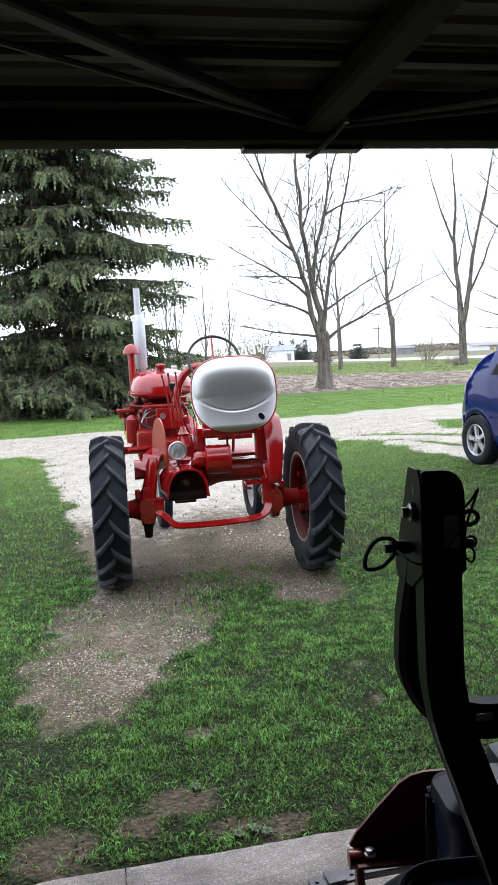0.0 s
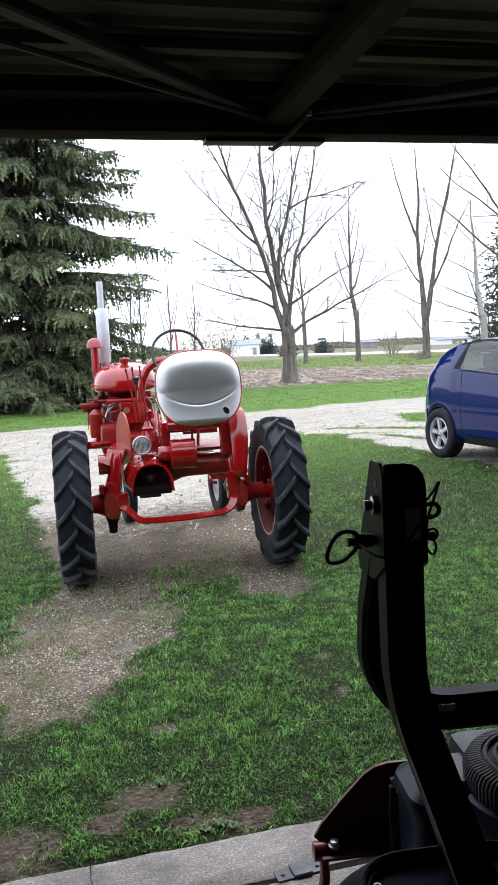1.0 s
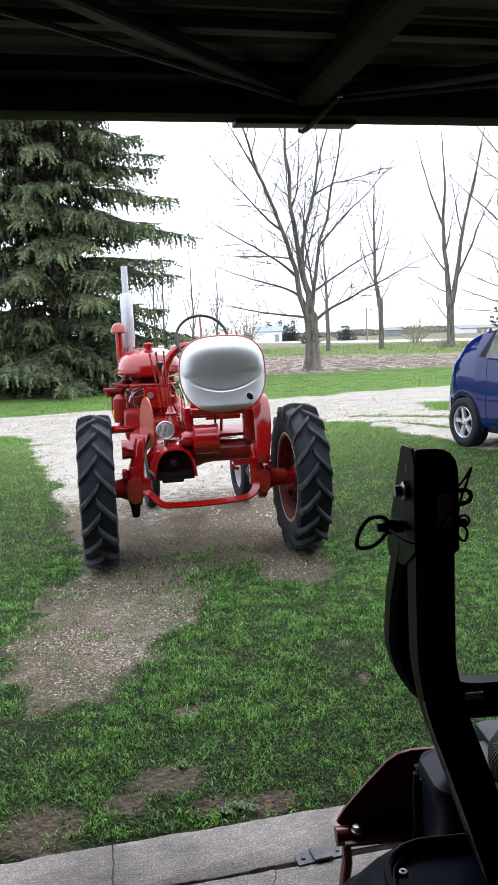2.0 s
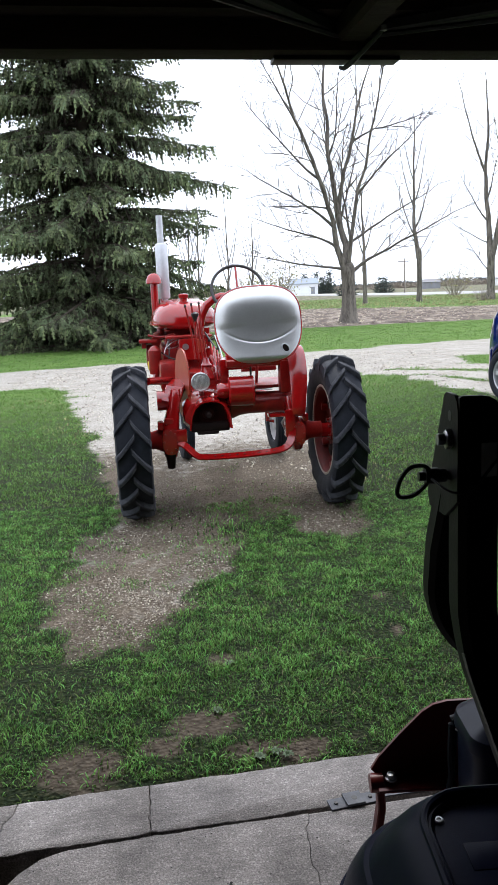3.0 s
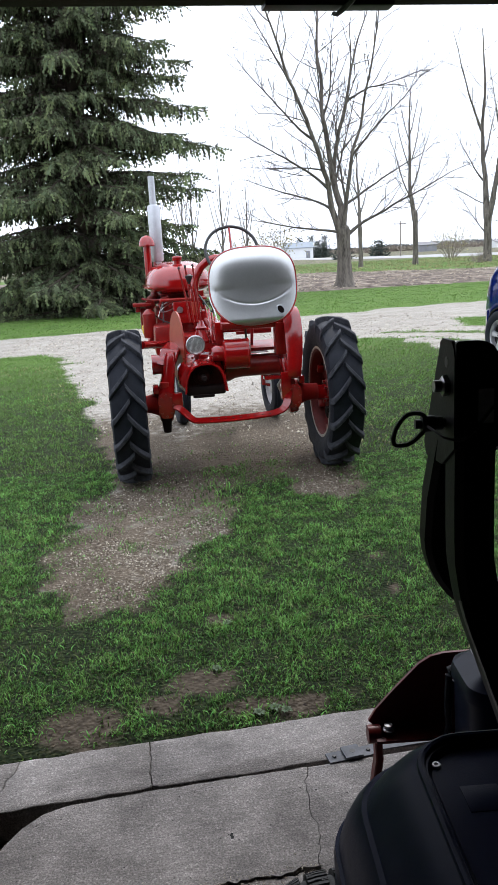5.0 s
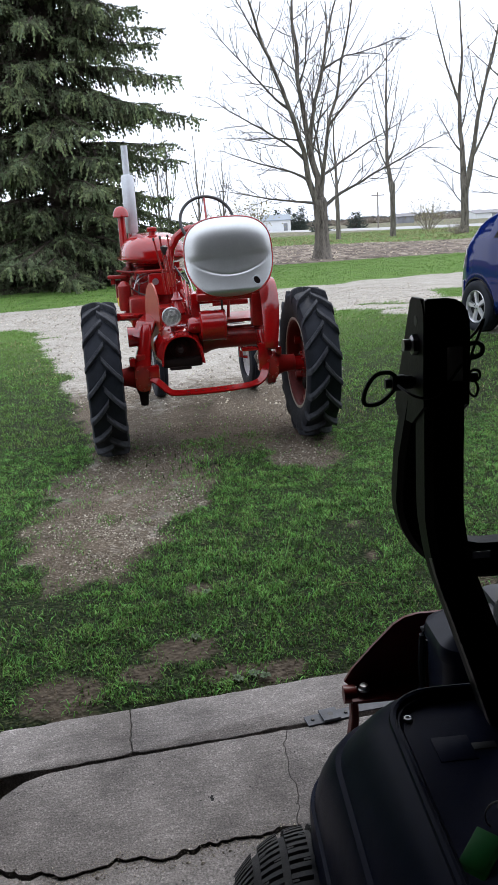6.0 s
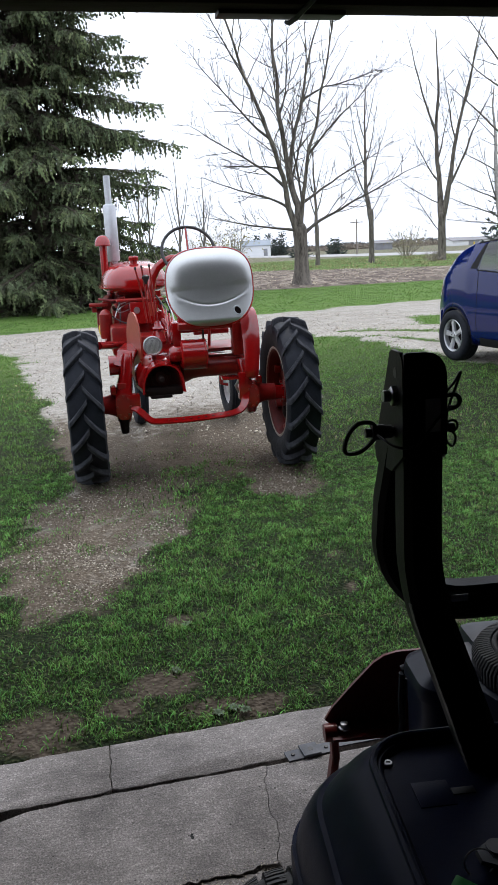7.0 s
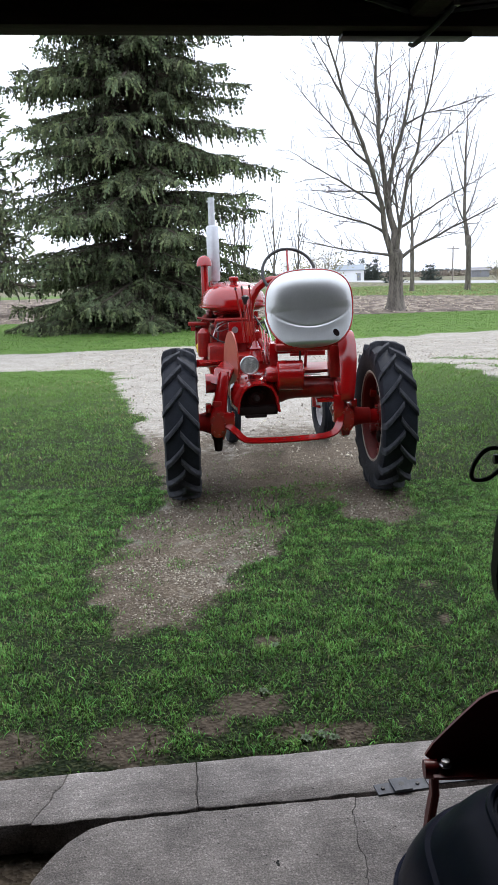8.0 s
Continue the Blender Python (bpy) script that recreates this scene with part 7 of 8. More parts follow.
def conifer(name, x, y, tall, radius, skirt, label, seed, tiers=46, per=12, droop=0.22, size=0.30, density=1.0, trunk_r=0.35, needles=None, fresh=True, blunt=0.75):
    """A spruce: straight trunk, whorls of drooping boughs, hanging sprays of needles."""
    rng, nr = random.Random(seed), np.random.default_rng(seed)
    tree = thing(name, (x, y, -0.05), label, "tree")
    part("trunk", Geo().tube([(0, 0, 0), (0.02, 0, tall * 0.3), (0, 0.03, tall * 0.7), (0, 0, tall)], [trunk_r, trunk_r * 0.8, trunk_r * 0.4, 0.02], 12), SPRUCE_BARK, tree, "brown spruce trunk")
    wood = Geo()
    place, way, size_l, width_l, tipped = [], [], [], [], []
    for i in range(tiers):
        t = i / (tiers - 1)
        z0 = skirt + (tall - skirt - 0.3) * t ** 1.08
        reach = radius * (1 - ((z0 - skirt) / (tall - skirt)) ** 1.15) ** blunt + 0.15
        count = max(4, int(per * (0.45 + 0.75 * reach / radius)))
        off = rng.uniform(0, 6.28)
        for j in range(count):
            az = off + 2 * math.pi * (j + rng.uniform(-0.3, 0.3)) / count
            L = reach * rng.uniform(0.62, 1.08) * (1.16 if rng.random() < 0.14 else 1)
            zz = z0 + rng.uniform(-0.2, 0.2)
            dr = droop * L * rng.uniform(0.6, 1.4) * (1.0 if t < 0.6 else 0.4)
            ca, sa = math.cos(az), math.sin(az)

            def along(u):
                return Vector((ca * L * u, sa * L * u, zz - dr * math.sin(u * 2.2) * 0.9 + 0.16 * L * max(0, u - 0.72) * 2))

            wood.tube([along(u) for u in (0, 0.3, 0.6, 0.85, 1.0)], [0.035 * L / 3 + 0.012, 0.028 * L / 3 + 0.010, 0.018 * L / 3 + 0.008, 0.008, 0.004], 4, cap=False)
            u = 0.16
            step = 0.42 * size / max(L, 0.6) / density
            while u < 1.0:
                p = along(u)
                fwd = (along(min(1, u + 0.05)) - along(u - 0.05)).normalized()
                for side in (-1, 1):
                    l2 = (0.22 + 0.42 * L * (1 - u) ** 0.8 * 0.55) * rng.uniform(0.6, 1.2)
                    dirv = Vector((-sa * side, ca * side, 0)) * 0.9 + fwd * 0.75
                    dirv.normalize()
                    m = max(1, int(l2 / (0.40 * size) * min(1, density)))
                    for k in range(m):
                        q = (k + rng.random()) / m
                        pos = p + dirv * l2 * q - Vector((0, 0, 0.30 * l2 * q * q))
                        hang = rng.random() < 0.38
                        w = (dirv * 0.35 + Vector((rng.gauss(0, 0.25), rng.gauss(0, 0.25), -1.0))) if hang else (dirv * 0.9 + fwd * 0.4 + Vector((rng.gauss(0, 0.3), rng.gauss(0, 0.3), rng.gauss(-0.1, 0.25))))
                        place.append(pos[:])
                        way.append(w[:])
                        size_l.append(size * rng.uniform(0.6, 1.25) * (1.15 if hang else 0.95))
                        width_l.append(size * rng.uniform(0.12, 0.20))
                        tipped.append(u > 0.72 and rng.random() < 0.5)
                u += step * rng.uniform(0.7, 1.3)
            place.append(along(0.97)[:])
            way.append((along(1.0) - along(0.9))[:])
            size_l.append(size * 1.2)
            width_l.append(size * 0.1)
            tipped.append(True)
    part("inner_wood", wood, SPRUCE_BARK, tree, "bare brown inner boughs", 70)["kind"] = "stuff"
    place, way, size_l, width_l, tipped = (np.array(a) for a in (place, way, size_l, width_l, tipped))
    if not fresh:
        tipped[:] = False
    part("crown", spray_mesh("crown", place[~tipped], way[~tipped], size_l[~tipped], width_l[~tipped], needles or NEEDLES, nr), needles or NEEDLES, tree, "dark green hanging spruce needles")["kind"] = "stuff"
    if tipped.any():
        part("fresh_growth", spray_mesh("fresh_growth", place[tipped], way[tipped], size_l[tipped], width_l[tipped], NEEDLES_NEW, nr), NEEDLES_NEW, tree, "lighter green bough tips")["kind"] = "stuff"
    return tree


def brush_mesh(name, place, way, size, width, material, rng, teeth=3):
    """Needled twigs: two crossed saw-edged blades along each axis."""
    place, way, size, width = (np.asarray(a, float) for a in (place, way, size, width))
    n = len(place)
    way = way / (np.linalg.norm(way, axis=1, keepdims=True) + 1e-9)
    side = np.cross(way, rng.normal(size=(n, 3)))
    side /= np.linalg.norm(side, axis=1, keepdims=True) + 1e-9
    up = np.cross(way, side)
    s_, w_ = size[:, None], width[:, None]
    sag = np.array([[0, 0, -1.0]]) * s_ * 0.18
    axis = [place + way * s_ * (k / teeth) + sag * (k / teeth) ** 2 for k in range(teeth + 1)]
    cols, tris = list(axis), []
    for spread in (side, -side, up, -up):
        for k in range(teeth):
            reach = w_ * (1.15 - 0.75 * k / teeth) * rng.uniform(0.7, 1.25, (n, 1))
            cols.append(axis[k] + way * s_ * (1.15 / teeth) + spread * reach)
            tris.append((k, len(cols) - 1, k + 1))
    m = len(cols)
    v = np.stack(cols, 1).reshape(-1, 3)
    f = (np.array(tris)[None] + (np.arange(n) * m)[:, None, None]).reshape(-1, 3)
    return raw_mesh(name, v, f, material)


def great_spruce(name, x, y, tall, label, seed):
    """An old spruce: long level boughs in loose tiers, each hung with curtains of needled twigs."""
    rng, nr = random.Random(seed), np.random.default_rng(seed)
    tree = thing(name, (x, y, -0.05), label, "tree")
    part("trunk", Geo().tube([(0, 0, 0), (0.03, 0, tall * 0.3), (0, 0.03, tall * 0.7), (0, 0, tall)], [0.36, 0.29, 0.15, 0.02], 12), SPRUCE_BARK, tree, "brown spruce trunk")
    wood = Geo()
    twigs = {"crown": [], "fresh_growth": [], "dead_wood": []}
    z0 = 0.42
    while z0 < tall - 0.4:
        reach = curve_at(z0, ((0, 3.9), (3, 4.25), (6, 4.1), (9, 3.6), (12, 3.1), (17, 1.9), (tall, 0.2)))
        high = z0 > 11.5
        off = rng.uniform(0, 6.28)
        count = max(6, int(13 * (0.35 + 0.65 * reach / 4.2)))
        for j in range(count):
            az = off + 2 * math.pi * (j + rng.uniform(-0.35, 0.35)) / count
            if 2.0 < z0 and rng.random() < 0.25:
                continue
            L = reach * rng.choice((0.62, 0.74, 0.84, 0.95, 1.0, 1.1)) * rng.uniform(0.94, 1.05)
            zz = z0 + rng.uniform(-0.28, 0.28)
            fall, rise = rng.uniform(0.16, 0.40) * (1.0 if z0 < 9 else 0.7), rng.uniform(0.02, 0.12)
            bend = rng.uniform(-0.16, 0.16)

            def along(u):
                a = az + bend * u * u
                z = zz + L * (0.10 * u - fall * u * u + (rise + 0.4 * fall) * max(0, u - 0.6) ** 2 * 2.2)
                return Vector((math.cos(a) * L * u, math.sin(a) * L * u, max(z, 0.16 + 0.05 * u)))

            wood.tube([along(u) for u in (0, 0.2, 0.4, 0.6, 0.8, 0.93, 1.0)], [0.012 * L + 0.012, 0.010 * L + 0.010, 0.008 * L + 0.008, 0.006 * L + 0.006, 0.010, 0.006, 0.003], 5, cap=False)
            u = 0.13
            step = (0.13 if not high else 0.34) / L
            while u < 1.0:
                p, fwd = along(u), (along(min(1, u + 0.04)) - along(u - 0.04)).normalized()
                bare = u < 0.42 and z0 < 10
                for side in (-1, 1):
                    if bare and rng.random() < 0.15:
                        continue
                    l2 = (0.20 + 0.34 * L * (1 - u) ** 0.9 * min(1, 0.3 + u * 2.2) * 0.68) * rng.uniform(0.55, 1.25)
                    out = (Vector((-math.sin(az) * side, math.cos(az) * side, 0)) * rng.uniform(0.6, 1.0) + fwd * 0.8).normalized()
                    drop = rng.uniform(0.15, 0.55)
                    arm = lambda q: p + out * l2 * q - Vector((0, 0, drop * l2 * q * q))
                    if l2 > 0.4:
                        wood.tube([arm(0), arm(0.5), arm(1)], [0.007, 0.005, 0.002], 3, cap=False)
                    m = max(2, int(l2 / (0.125 if not high else 0.26)))
                    for k in range(m):
                        q = (k + 0.3 + 0.7 * rng.random()) / m
                        hang = rng.random() < (0.62 if l2 > 0.3 else 0.35)
                        if hang:
                            w = Vector((rng.gauss(0, 0.28), rng.gauss(0, 0.28), -1.0)) + out * 0.45
                            size = rng.uniform(0.20, 0.44) * (1.15 if rng.random() < 0.2 else 0.9)
                        else:
                            w = out * 0.9 + fwd * 0.5 + Vector((rng.gauss(0, 0.35), rng.gauss(0, 0.35), rng.gauss(0.0, 0.3)))
                            size = rng.uniform(0.18, 0.32)
                        kind = "dead_wood" if bare and rng.random() < 0.4 else ("fresh_growth" if u > 0.6 and q > 0.5 and rng.random() < 0.5 else "crown")
                        twigs[kind].append((*arm(q), *w, size * (1.6 if high else 1), rng.uniform(0.044, 0.072) * (1.6 if high else 1)))
                u += step * rng.uniform(0.7, 1.3)
            tip = along(1.0) - along(0.92)
            twigs["fresh_growth"].append((*along(0.97), *tip, 0.26, 0.035))
        z0 += rng.uniform(0.26, 0.40) if z0 < 2.0 else (rng.uniform(0.40, 0.62) if z0 < 11 else rng.uniform(0.7, 1.0))
    part("inner_wood", wood, SPRUCE_BARK, tree, "bare brown inner boughs", 70)["kind"] = "stuff"
    for kind, material, words in (("crown", NEEDLES, "grey-green hanging spruce needles"), ("fresh_growth", NEEDLES_NEW, "lighter green bough tips"), ("dead_wood", DEAD_TWIG, "dead brown inner twigs")):
        a = np.array(twigs[kind])
        part(kind, brush_mesh(kind, a[:, :3], a[:, 3:6], a[:, 6], a[:, 7], material, nr), material, tree, words)["kind"] = "stuff"
    return tree


def curve_at(x, table):
    return float(np.interp(x, [p[0] for p in table], [p[1] for p in table]))


great_spruce("spruce_tree", -3.85, 28.3, 22.0, "tall grey-green spruce with boughs hanging to the lawn", 3)
conifer("spruce_tree", -14.6, 43.0, 15.0, 3.6, 2.2, "dark spruce with a bare lower trunk behind the lawn", 4, 30, 10, 0.22, 0.5, 0.55, 0.30)
conifer("fir_tree", 32.8, 72.0, 12.5, 3.6, 1.0, "dark far fir tree beside the birch", 6, 26, 9, 0.15, 0.6, 0.45, 0.3, NEEDLES_FAR, False)


def bush(name, x, y, w, h, label, seed, stems=26, leaf=None, leaves=0, leaf_size=0.12):
    """A many-stemmed shrub, with or without opening buds."""
    rng, nr = random.Random(seed), np.random.default_rng(seed)
    b = thing(name, (x, y, -0.03), label, "shrub")
    g = Geo()
    for k in range(stems):
        a = rng.uniform(0, 6.28)
        e = rng.uniform(0.2, 1.0) * w / 2
        grow(g, (0.15 * w * math.cos(a) * rng.random(), 0.15 * w * math.sin(a) * rng.random(), 0), (e * math.cos(a), e * math.sin(a), h * rng.uniform(0.6, 1.0)), h * rng.uniform(0.7, 1.05), 0.008 * h + 0.008, rng, 0, 0.1, 0.12, (6, 4), 0.2, 4, thin=0.010)
    part("brushwood", g, BRUSH, b, "thin bare stems", 70)["kind"] = "stuff"
    if leaves:
        c = nr.normal(size=(leaves, 3)) * np.array([w * 0.27, w * 0.27, h * 0.22]) + np.array([0, 0, h * 0.62])
        part("leaf_growth", spray_mesh("leaf_growth", c, nr.normal(size=(leaves, 3)), np.full(leaves, leaf_size) * nr.uniform(0.6, 1.4, leaves), np.full(leaves, leaf_size * 0.3), leaf or BUD_LEAF, nr), leaf or BUD_LEAF, b, "opening yellow-green buds")["kind"] = "stuff"
    return b


bush("roadside_bush", 29.6, 98, 4.6, 3.6, "rounded leafless bush by the far road", 31, 30, None, 160, 0.25)
bush("budding_bush", 6.9, 84, 5.0, 4.6, "yellow-green budding bush by the far road", 33, 26, None, 230, 0.26)
bush("budding_bush", 4.0, 92, 6.0, 3.8, "yellow-green budding bush by the road", 34, 24, None, 150, 0.26)
bush("verge_brush", 22.6, 66.8, 3.4, 1.1, "dry brush round the tree foot on the verge", 35, 30)
bush("verge_brush", 25.5, 65.5, 3.0, 0.8, "dry brush at the edge of the field", 36, 24)
scatter_blades("verge_grass", 50000, -20, 40, 52, 110, 0.07, 0.08, VERGE, "rough green grass on the verge beyond the field", "grass", 7, 0.8)
scatter_blades("verge_straw", 12000, -20, 34, 50, 95, 0.13, 0.08, GRASS_DRY, "pale dry straw on the verge beyond the field", "dry grass", 9, 0.9,
               keep=lambda x, y: smooth01((fbm(x * 0.3, y * 0.3, 88) - 0.42) * 7))


# ---- car ----
# local frame: y from tail to nose, x to the car's left; the visible side is the car's right (local -x ... mirrored both)
CAR_L, CAR_W = 4.04, 0.865
REAR_AXLE, FRONT_AXLE, TYRE_CAR = 0.55, 3.075, 0.308


def curve(x, table):
    xs, ys = [p[0] for p in table], [p[1] for p in table]
    return float(np.interp(x, xs, ys))


def car_top(s):
    return curve(s, [(0, 0.62), (0.04, 0.74), (0.10, 0.87), (0.20, 1.01), (0.32, 1.15), (0.44, 1.27), (0.58, 1.365), (0.80, 1.44), (1.3, 1.485), (1.9, 1.46), (2.3, 1.40), (2.7, 1.24), (3.05, 1.04), (3.5, 0.97), (3.85, 0.86), (4.04, 0.70)])


def car_belt(s):
    return curve(s, [(0, 0.58), (0.10, 0.81), (0.22, 0.98), (0.45, 1.08), (1.0, 1.07), (1.6, 1.03), (2.4, 0.95), (3.05, 0.93), (3.6, 0.88), (4.04, 0.66)])


def car_half(s):
    return curve(s, [(0, 0.66), (0.08, 0.74), (0.3, 0.82), (0.8, 0.862), (1.6, 0.865), (2.8, 0.862), (3.4, 0.84), (3.8, 0.76), (4.0, 0.62), (4.04, 0.55)])


def car_bottom(s):
    z = curve(s, [(0, 0.42), (0.15, 0.30), (0.5, 0.24), (3.6, 0.22), (3.9, 0.26), (4.04, 0.36)])
    for ax in (REAR_AXLE, FRONT_AXLE):
        d = abs(s - ax)
        if d < 0.365:
            z = max(z, 0.308 + math.sqrt(0.365 ** 2 - d * d) * 0.98 - 0.02)
    return z


def car_point(s, t, side, out=0.0):
    """Body surface: t 0 at the sill, 0.55 at the beltline, 0.85 at the roof edge, 1 on the centre line."""
    b, belt, top, hw = car_bottom(s), car_belt(s), car_top(s), car_half(s)
    if t <= 0.55:
        k = t / 0.55
        z = b + (belt - b) * k
        bulge = 1 - 0.055 * (1 - min(1, (z - 0.22) / 0.35)) ** 2 - 0.035 * k ** 3
        w = hw * bulge
    elif t <= 0.85:
        k = (t - 0.55) / 0.30
        z = belt + (top - 0.045 - belt) * k
        w = hw * (0.965 - 0.20 * k ** 1.3 * min(1, max(0.05, (top - belt) / 0.5)))
    else:
        k = (t - 0.85) / 0.15
        edge = hw * (0.965 - 0.20 * min(1, max(0.05, (top - belt) / 0.5)))
        w = edge * (1 - k)
        z = top - 0.045 + 0.045 * math.sin(k * math.pi / 2) ** 0.8
    return Vector((side * (w + out), s, z + (out if t > 0.85 else 0)))


def car_patch(s0, s1, t0, t1, side, out, n=14, m=8, skew0=0.0, skew1=0.0):
    """A panel lying proud of the body, its ends slanted by skew."""
    rows = []
    for i in range(m + 1):
        t = t0 + (t1 - t0) * i / m
        k = i / m
        a, b = s0 + skew0 * k, s1 + skew1 * k
        rows.append([car_point(a + (b - a) * j / n, t, side, out) for j in range(n + 1)])
    return Geo().rings(rows, closed=False)


heading = math.degrees(math.atan2(-0.97, 0.24)) - 90
rear_contact = Vector((3.81, 9.45, 0.195))
turn_car = Matrix.Rotation(radians(heading), 4, "Z")
car_origin = rear_contact - turn_car @ Vector((CAR_W - 0.10, REAR_AXLE, 0))
car = thing("hatchback_car", tuple(car_origin), "blue five-door hatchback with silver wheel covers, parked on gravel", "car", yaw=heading)
stations = sorted(set([round(0.04 * k, 3) for k in range(0, 102)]))
ts = [0, 0.08, 0.18, 0.3, 0.42, 0.5, 0.55, 0.585, 0.65, 0.72, 0.78, 0.83, 0.85, 0.9, 0.95, 1.0]
rings = [[car_point(s, t, 1) for t in ts] + [car_point(s, t, -1) for t in ts[::-1][1:]] for s in stations if s <= CAR_L]
kept = [s for s in stations if s <= CAR_L]
body_geo = Geo()
body_geo.add([p for r in rings for p in r], [])
width = len(rings[0])
for i in range(len(rings) - 1):
    for j in range(width - 1):
        t = ts[min(j, width - 1 - j)]
        t2 = ts[min(j + 1, width - 2 - j)]
        low = min(t, t2)
        sm = (kept[i] + kept[i + 1]) / 2
        opening = (0.98 < sm < 1.68 or 1.78 < sm < 2.55) and 0.57 < low < 0.82
        hatch = 0.22 < sm < 0.46 and low > 0.84
        screen_open = 2.34 < sm < 2.98 and low > 0.84
        if not (opening or hatch or screen_open):
            body_geo.f.append((i * width + j, i * width + j + 1, (i + 1) * width + j + 1, (i + 1) * width + j))
body = part("body", body_geo, BLUE, car, "glossy blue painted body", 60)
body.modifiers.new("thick", "SOLIDIFY").thickness = 0.02
part("floor_pan", Geo().box((-0.80, 0.2, 0.22), (0.80, 3.9, 0.30), 0.02).box((-0.80, 0.35, 0.30), (-0.55, 1.1, 0.72), 0.02).box((0.55, 0.35, 0.30), (0.80 - 0.2, 1.1, 0.72), 0.02), TRIM_BLACK, car, "black underbody and wheel wells")
for side in (-1, 1):
    g = car_patch(0.99, 1.70, 0.575, 0.835, side, 0.005, skew0=0.05, skew1=-0.06)
    part("rear_window", g, GLASS, car, "tinted door glass").visible_shadow = False
    part("front_window", car_patch(1.78, 2.75, 0.585, 0.83, side, 0.005, skew0=-0.03, skew1=-0.52), GLASS, car, "tinted door glass").visible_shadow = False
    part("quarter_trim", car_patch(0.86, 0.99, 0.585, 0.815, side, 0.006, skew0=0.13, skew1=0.05), TRIM_BLACK, car, "black quarter panel with handle")
    part("window_trim", car_patch(0.99, 1.78, 0.565, 0.575, side, 0.006), TRIM_BLACK, car)
    part("roof_trim", car_patch(0.86, 2.2, 0.838, 0.85, side, 0.006), TRIM_BLACK, car)
    part("pillar", car_patch(1.70, 1.77, 0.585, 0.835, side, 0.007, n=3, skew0=-0.05, skew1=-0.05), TRIM_BLACK, car)
    for s in (1.02, 1.78, 2.86):
        part("door_seam", car_patch(s, s + 0.008, 0.10, 0.56, side, 0.0015, n=1), TRIM_BLACK, car)
    part("sill_trim", car_patch(1.08, 2.85, 0.0, 0.06, side, 0.006), TRIM_BLACK, car, "black sill strip")
    part("door_handle", Geo().bar([car_point(s, 0.48, side, 0.022) for s in (1.88, 1.95, 2.02)], 0.016, 0.03, (0, 0, 1)), BLUE, car)
    part("tail_lamp", car_patch(0.12, 0.28, 0.44, 0.60, side, 0.008, n=6, m=5, skew1=-0.03), LAMP_CLEAR, car, "pale clear tail lamp")
    part("lamp_core", car_patch(0.15, 0.22, 0.47, 0.56, side, 0.010, n=4, m=3), LAMP_RED, car, "red lamp core")
    part("wheel_arch", Geo().tube([car_point(REAR_AXLE + 0.365 * math.cos(a), 0.0, side, -0.004) for a in [radians(v) for v in range(8, 173, 8)]], 0.012, 6), TRIM_BLACK, car)
part("rear_screen", Geo().rings([[(-0.52, 0.20, 1.03), (0.52, 0.20, 1.03)], [(-0.45, 0.47, 1.36), (0.45, 0.47, 1.36)]], closed=False), GLASS, car, "rear glass")
part("rear_bumper", Geo().bar([(-0.78, 0.22, 0.48), (-0.70, 0.06, 0.48), (0, -0.02, 0.48), (0.70, 0.06, 0.48), (0.78, 0.22, 0.48)], 0.05, 0.24), BLUE, car)
part("seat_back", Geo().box((-0.62, 0.95, 0.5), (0.62, 1.10, 1.10), 0.05), SEAT_CLOTH, car, "grey cloth rear seat")
for x in (-0.38, 0.38):
    part("headrest", Geo().box((x - 0.13, 0.98, 1.10), (x + 0.13, 1.08, 1.27), 0.04), SEAT_CLOTH, car, "pale grey headrest")
    part("front_seat", Geo().box((x - 0.24, 1.95, 0.5), (x + 0.24, 2.10, 1.15), 0.06).box((x - 0.13, 1.97, 1.14), (x + 0.13, 2.06, 1.32), 0.04), SEAT_CLOTH, car)
car_tyre = Geo().lathe([(0.20, -0.085), (0.215, -0.098), (0.265, -0.102), (0.300, -0.092), (0.313, -0.075), (0.315, -0.05), (0.309, -0.046), (0.315, -0.042), (0.315, -0.004), (0.309, 0), (0.315, 0.004), (0.315, 0.042), (0.309, 0.046), (0.315, 0.05), (0.313, 0.075), (0.300, 0.092), (0.265, 0.102), (0.215, 0.098), (0.20, 0.085), (0.20, -0.085)], 48, AXIS_X).mesh("tyre", RUBBER)


def wheel_cover():
    g = Geo()
    g.lathe([(0.185, -0.02), (0.205, 0.05), (0.208, 0.085), (0.200, 0.092), (0.190, 0.086), (0.185, 0.06), (0.185, -0.02)], 40, AXIS_X)
    g.lathe([(0.0, 0.082), (0.040, 0.080), (0.055, 0.070), (0.06, 0.05)], 24, AXIS_X)
    for k in range(5):
        m = Matrix.Rotation(2 * math.pi * k / 5 + 0.2, 4, "X")
        g.rings([[(0.045, -w, r), (0.074 - 0.01 * (r - 0.1), -w * 0.7, r), (0.074 - 0.01 * (r - 0.1), w * 0.7, r), (0.045, w, r)] for r, w in ((0.035, 0.030), (0.09, 0.028), (0.15, 0.033), (0.192, 0.046))], m=m)
    return g


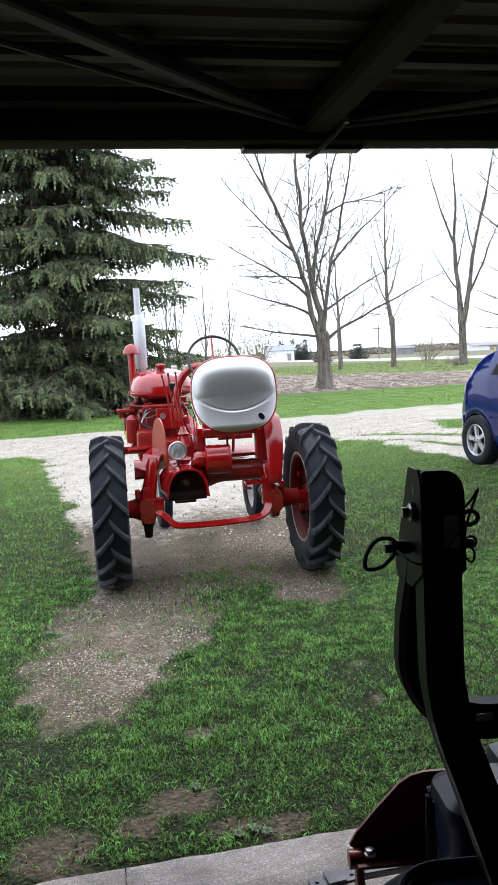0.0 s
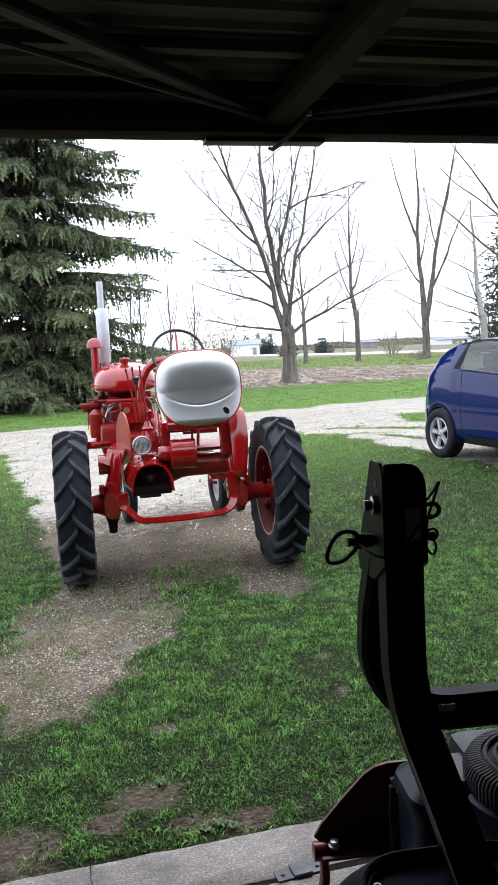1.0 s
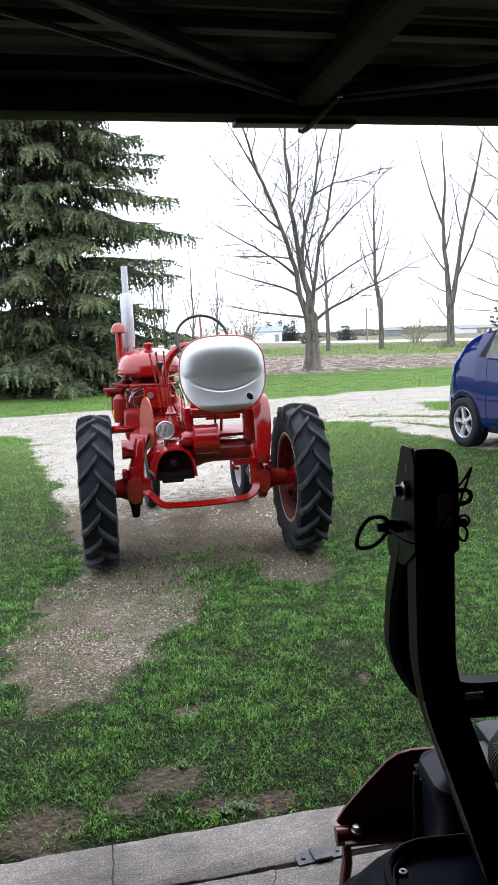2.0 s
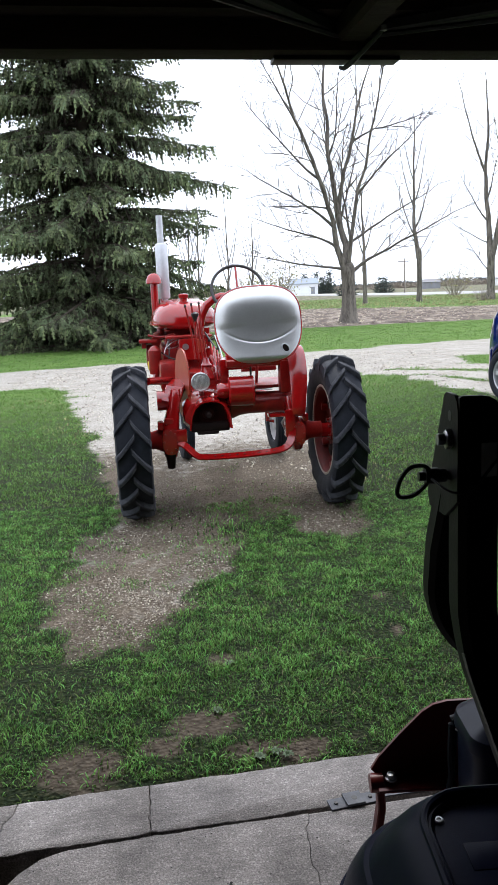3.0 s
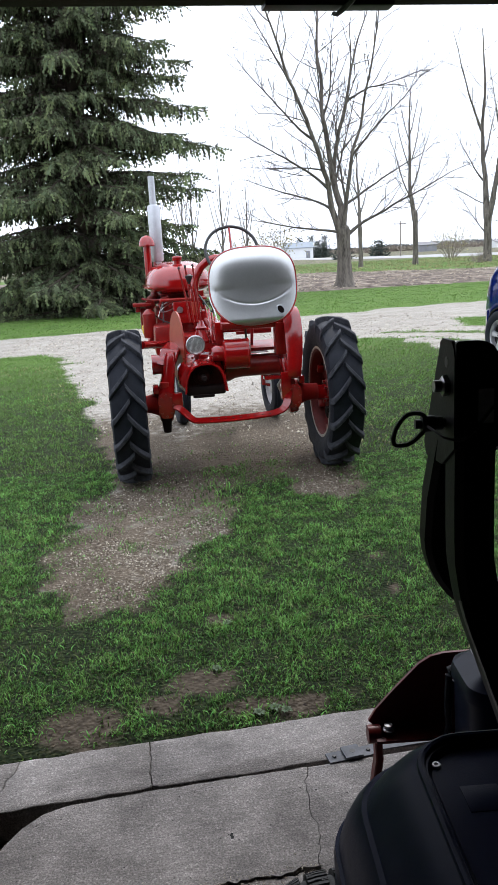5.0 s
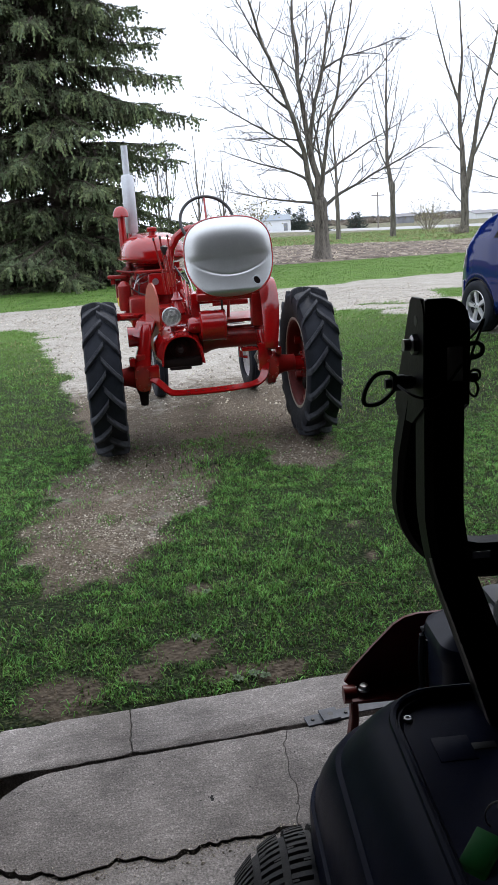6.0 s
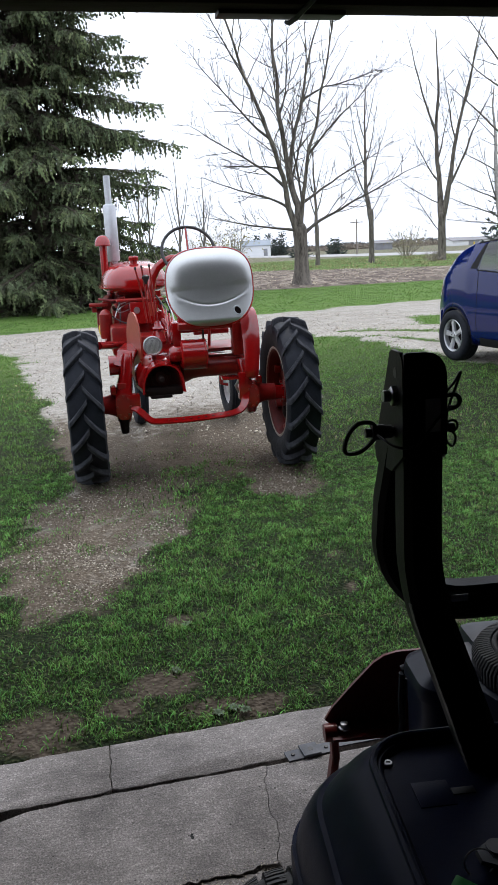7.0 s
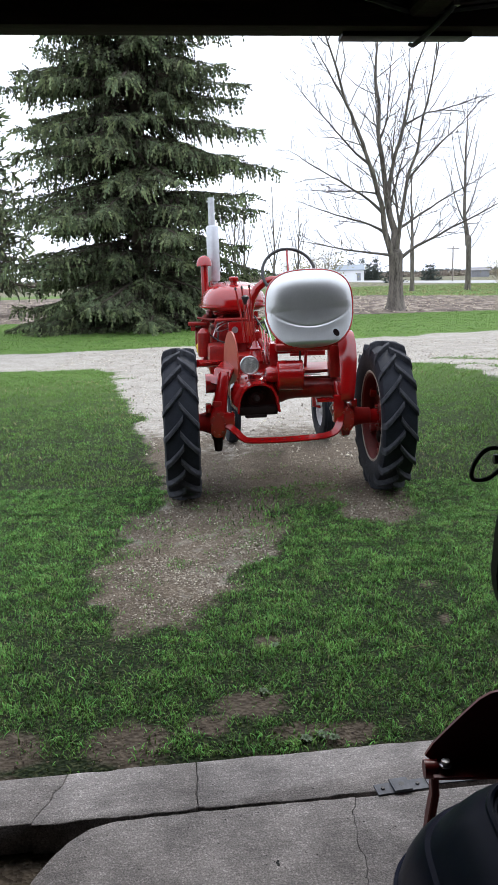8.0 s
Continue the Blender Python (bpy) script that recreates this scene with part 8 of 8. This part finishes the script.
cover_mesh = wheel_cover().mesh("wheel", ALLOY)
hub_back = Geo().lathe([(0.0, 0.03), (0.19, 0.03), (0.19, 0.0), (0.0, 0.0)], 28, AXIS_X).mesh("hub_plate", TRIM_BLACK)
for side in (-1, 1):
    for s in (REAR_AXLE, FRONT_AXLE):
        w = part("wheel", cover_mesh, ALLOY, car, "silver five-spoke wheel cover")
        w.matrix_local = pose(side * (CAR_W - 0.10), s, TYRE_CAR, 0, 0, 0 if side > 0 else 180) @ Matrix.Diagonal((1, 0.95, 0.95, 1))
        part("tyre", car_tyre, RUBBER, w, "black road tyre").scale = (1, 1.03, 1.03)
        part("hub_plate", hub_back, TRIM_BLACK, w)
        for k in range(5):
            a = 2 * math.pi * (k + 0.5) / 5
            part("wheel_nut", Geo().lathe([(0.008, 0.078), (0.008, 0.086), (0, 0.087)], 6, AXIS_X @ at(0.032 * math.cos(a), 0.032 * math.sin(a), 0)), TRIM_BLACK, w)


# ---- the far side of the road ----
def road_ribbon(line, width):
    pts, g = [Vector((x, y, z)) for x, y, z in line], Geo()
    rows = []
    for i, p in enumerate(pts):
        d = (pts[min(i + 1, len(pts) - 1)] - pts[max(i - 1, 0)]).normalized()
        s = Vector((-d.y, d.x, 0)) * width / 2
        rows.append([p - s * 1.5 - Vector((0, 0, p.z + 0.1)), p - s, p + s, p + s * 1.5 - Vector((0, 0, p.z + 0.1))])
    return g.rings(rows, closed=False)


solid("road", road_ribbon([(-160, 330, 0.15), (-40, 262, 0.15), (21.7, 204, 0.15), (28.5, 150, 0.15), (36, 108, 0.2), (46, 84, 0.2), (80, 62, 0.2), (160, 40, 0.2)], 6.5), ASPHALT_PALE, "pale paved country road beyond the field", "road", kind="structure")


def shed(name, x, y, w, d, eave, ridge, wall, roof, label, doors=()):
    """A long shed with gable ends, overhanging roof and doors."""
    b = thing(name, (x, y, -0.05), label, "barn")
    prof = [(-d / 2, 0), (d / 2, 0), (d / 2, eave), (0, ridge), (-d / 2, eave)]
    part("wall", Geo().rings([[(-w / 2, yy, z) for yy, z in prof], [(w / 2, yy, z) for yy, z in prof]]), wall, b)
    for s in (-1, 1):
        part("roof", Geo().rings([[(-w / 2 - 0.3, s * (d / 2 + 0.3), eave - 0.12), (w / 2 + 0.3, s * (d / 2 + 0.3), eave - 0.12), (w / 2 + 0.3, s * (d / 2 + 0.3), eave), (-w / 2 - 0.3, s * (d / 2 + 0.3), eave)],
                                  [(-w / 2 - 0.3, 0, ridge + 0.02), (w / 2 + 0.3, 0, ridge + 0.02), (w / 2 + 0.3, 0, ridge + 0.14), (-w / 2 - 0.3, 0, ridge + 0.14)]]), roof, b)
    for dx, dw, dh in doors:
        part("door", Geo().box((dx - dw / 2, -d / 2 - 0.05, 0), (dx + dw / 2, -d / 2 + 0.02, dh), 0.02), GREY_WALL, b, "plain barn door")
    return b


shed("white_shed", 22.9, 209, 7.0, 6, 2.9, 4.1, WHITE_WALL, BLUE_ROOF, "white metal shed with blue-grey roof across the road", [(2.2, 1.0, 2.0)])
shed("white_barn", 94.7, 230, 28, 12, 1.5, 2.2, WHITE_WALL, GREY_ROOF, "long low white barn with grey roof", [(-8, 3, 1.3), (4, 3, 1.3)])
shed("grey_shed", 61.6, 230, 4.8, 6, 1.9, 2.6, GREY_WALL, GREY_ROOF, "small grey shed across the road", [(0, 2, 1.7)])
shed("farm_shed", 36.0, 300, 7, 6, 2.2, 3.0, GREY_WALL, GREY_ROOF, "low grey farm shed far across the fields", [(1, 2, 1.8)])


def utility_pole(x, y, tall, label):
    p = thing("utility_pole", (x, y, -0.2), label, "pole")
    part("pole", Geo().tube([(0, 0, 0), (0, 0, tall)], [0.12, 0.09], 10), POLE_WOOD, p)
    part("cross_arm", Geo().box((-1.0, -0.06, tall - 0.55), (1.0, 0.06, tall - 0.42), 0.01), POLE_WOOD, p)
    for dx in (-0.9, 0.0, 0.9):
        part("insulator", Geo().lathe([(0.03, 0), (0.05, 0.05), (0.03, 0.12), (0, 0.14)], 8, at(dx, 0, tall - 0.42)), GREY_WALL, p)


utility_pole(30.9, 130, 5.9, "weathered wooden utility pole with cross arm by the road")
post_y = thing("marker_post", (25.9, 66.2, -0.02), "short yellow plastic marker post on the verge", "marker post")
part("stake", Geo().tube([(0, 0, 0), (0, 0, 1.35)], 0.07, 8), YELLOW, post_y)
part("cap", Geo().lathe([(0.075, 1.35), (0.075, 1.42), (0.0, 1.45)], 10), YELLOW, post_y)


def far_woods(name, x0, x1, y, tall, seed, material, label, count):
    """A ragged low line of distant trees and brush."""
    nr = np.random.default_rng(seed)
    x = nr.uniform(x0, x1, count)
    top = tall * (0.35 + 0.9 * fbm(x * 0.045, x * 0.0, seed, 5))
    z = nr.random(count) ** 0.8 * top
    p = np.stack([x, y + nr.uniform(-12, 12, count), z], 1)
    w = nr.normal(size=(count, 3)) * [0.6, 0.3, 1.0]
    tagged(new(name, spray_mesh(name, p, w, nr.uniform(0.8, 2.0, count), nr.uniform(0.3, 0.8, count), material, nr)), label, "woods", kind="stuff")


far_woods("far_woods", -320, 330, 620, 3.8, 71, WOODS, "low line of distant woods on the horizon, paled by painted haze", 11000)
far_woods("far_brush", -120, 140, 330, 1.6, 72, BRUSH, "bare brownish brush along distant field edges", 6000)
for cx, cy, h, sd in ((27.2, 216, 6.0, 81), (29.0, 217, 4.6, 82), (24.8, 222, 5.8, 83), (31.2, 219, 6.4, 84), (30.0, 215, 3.8, 85)):
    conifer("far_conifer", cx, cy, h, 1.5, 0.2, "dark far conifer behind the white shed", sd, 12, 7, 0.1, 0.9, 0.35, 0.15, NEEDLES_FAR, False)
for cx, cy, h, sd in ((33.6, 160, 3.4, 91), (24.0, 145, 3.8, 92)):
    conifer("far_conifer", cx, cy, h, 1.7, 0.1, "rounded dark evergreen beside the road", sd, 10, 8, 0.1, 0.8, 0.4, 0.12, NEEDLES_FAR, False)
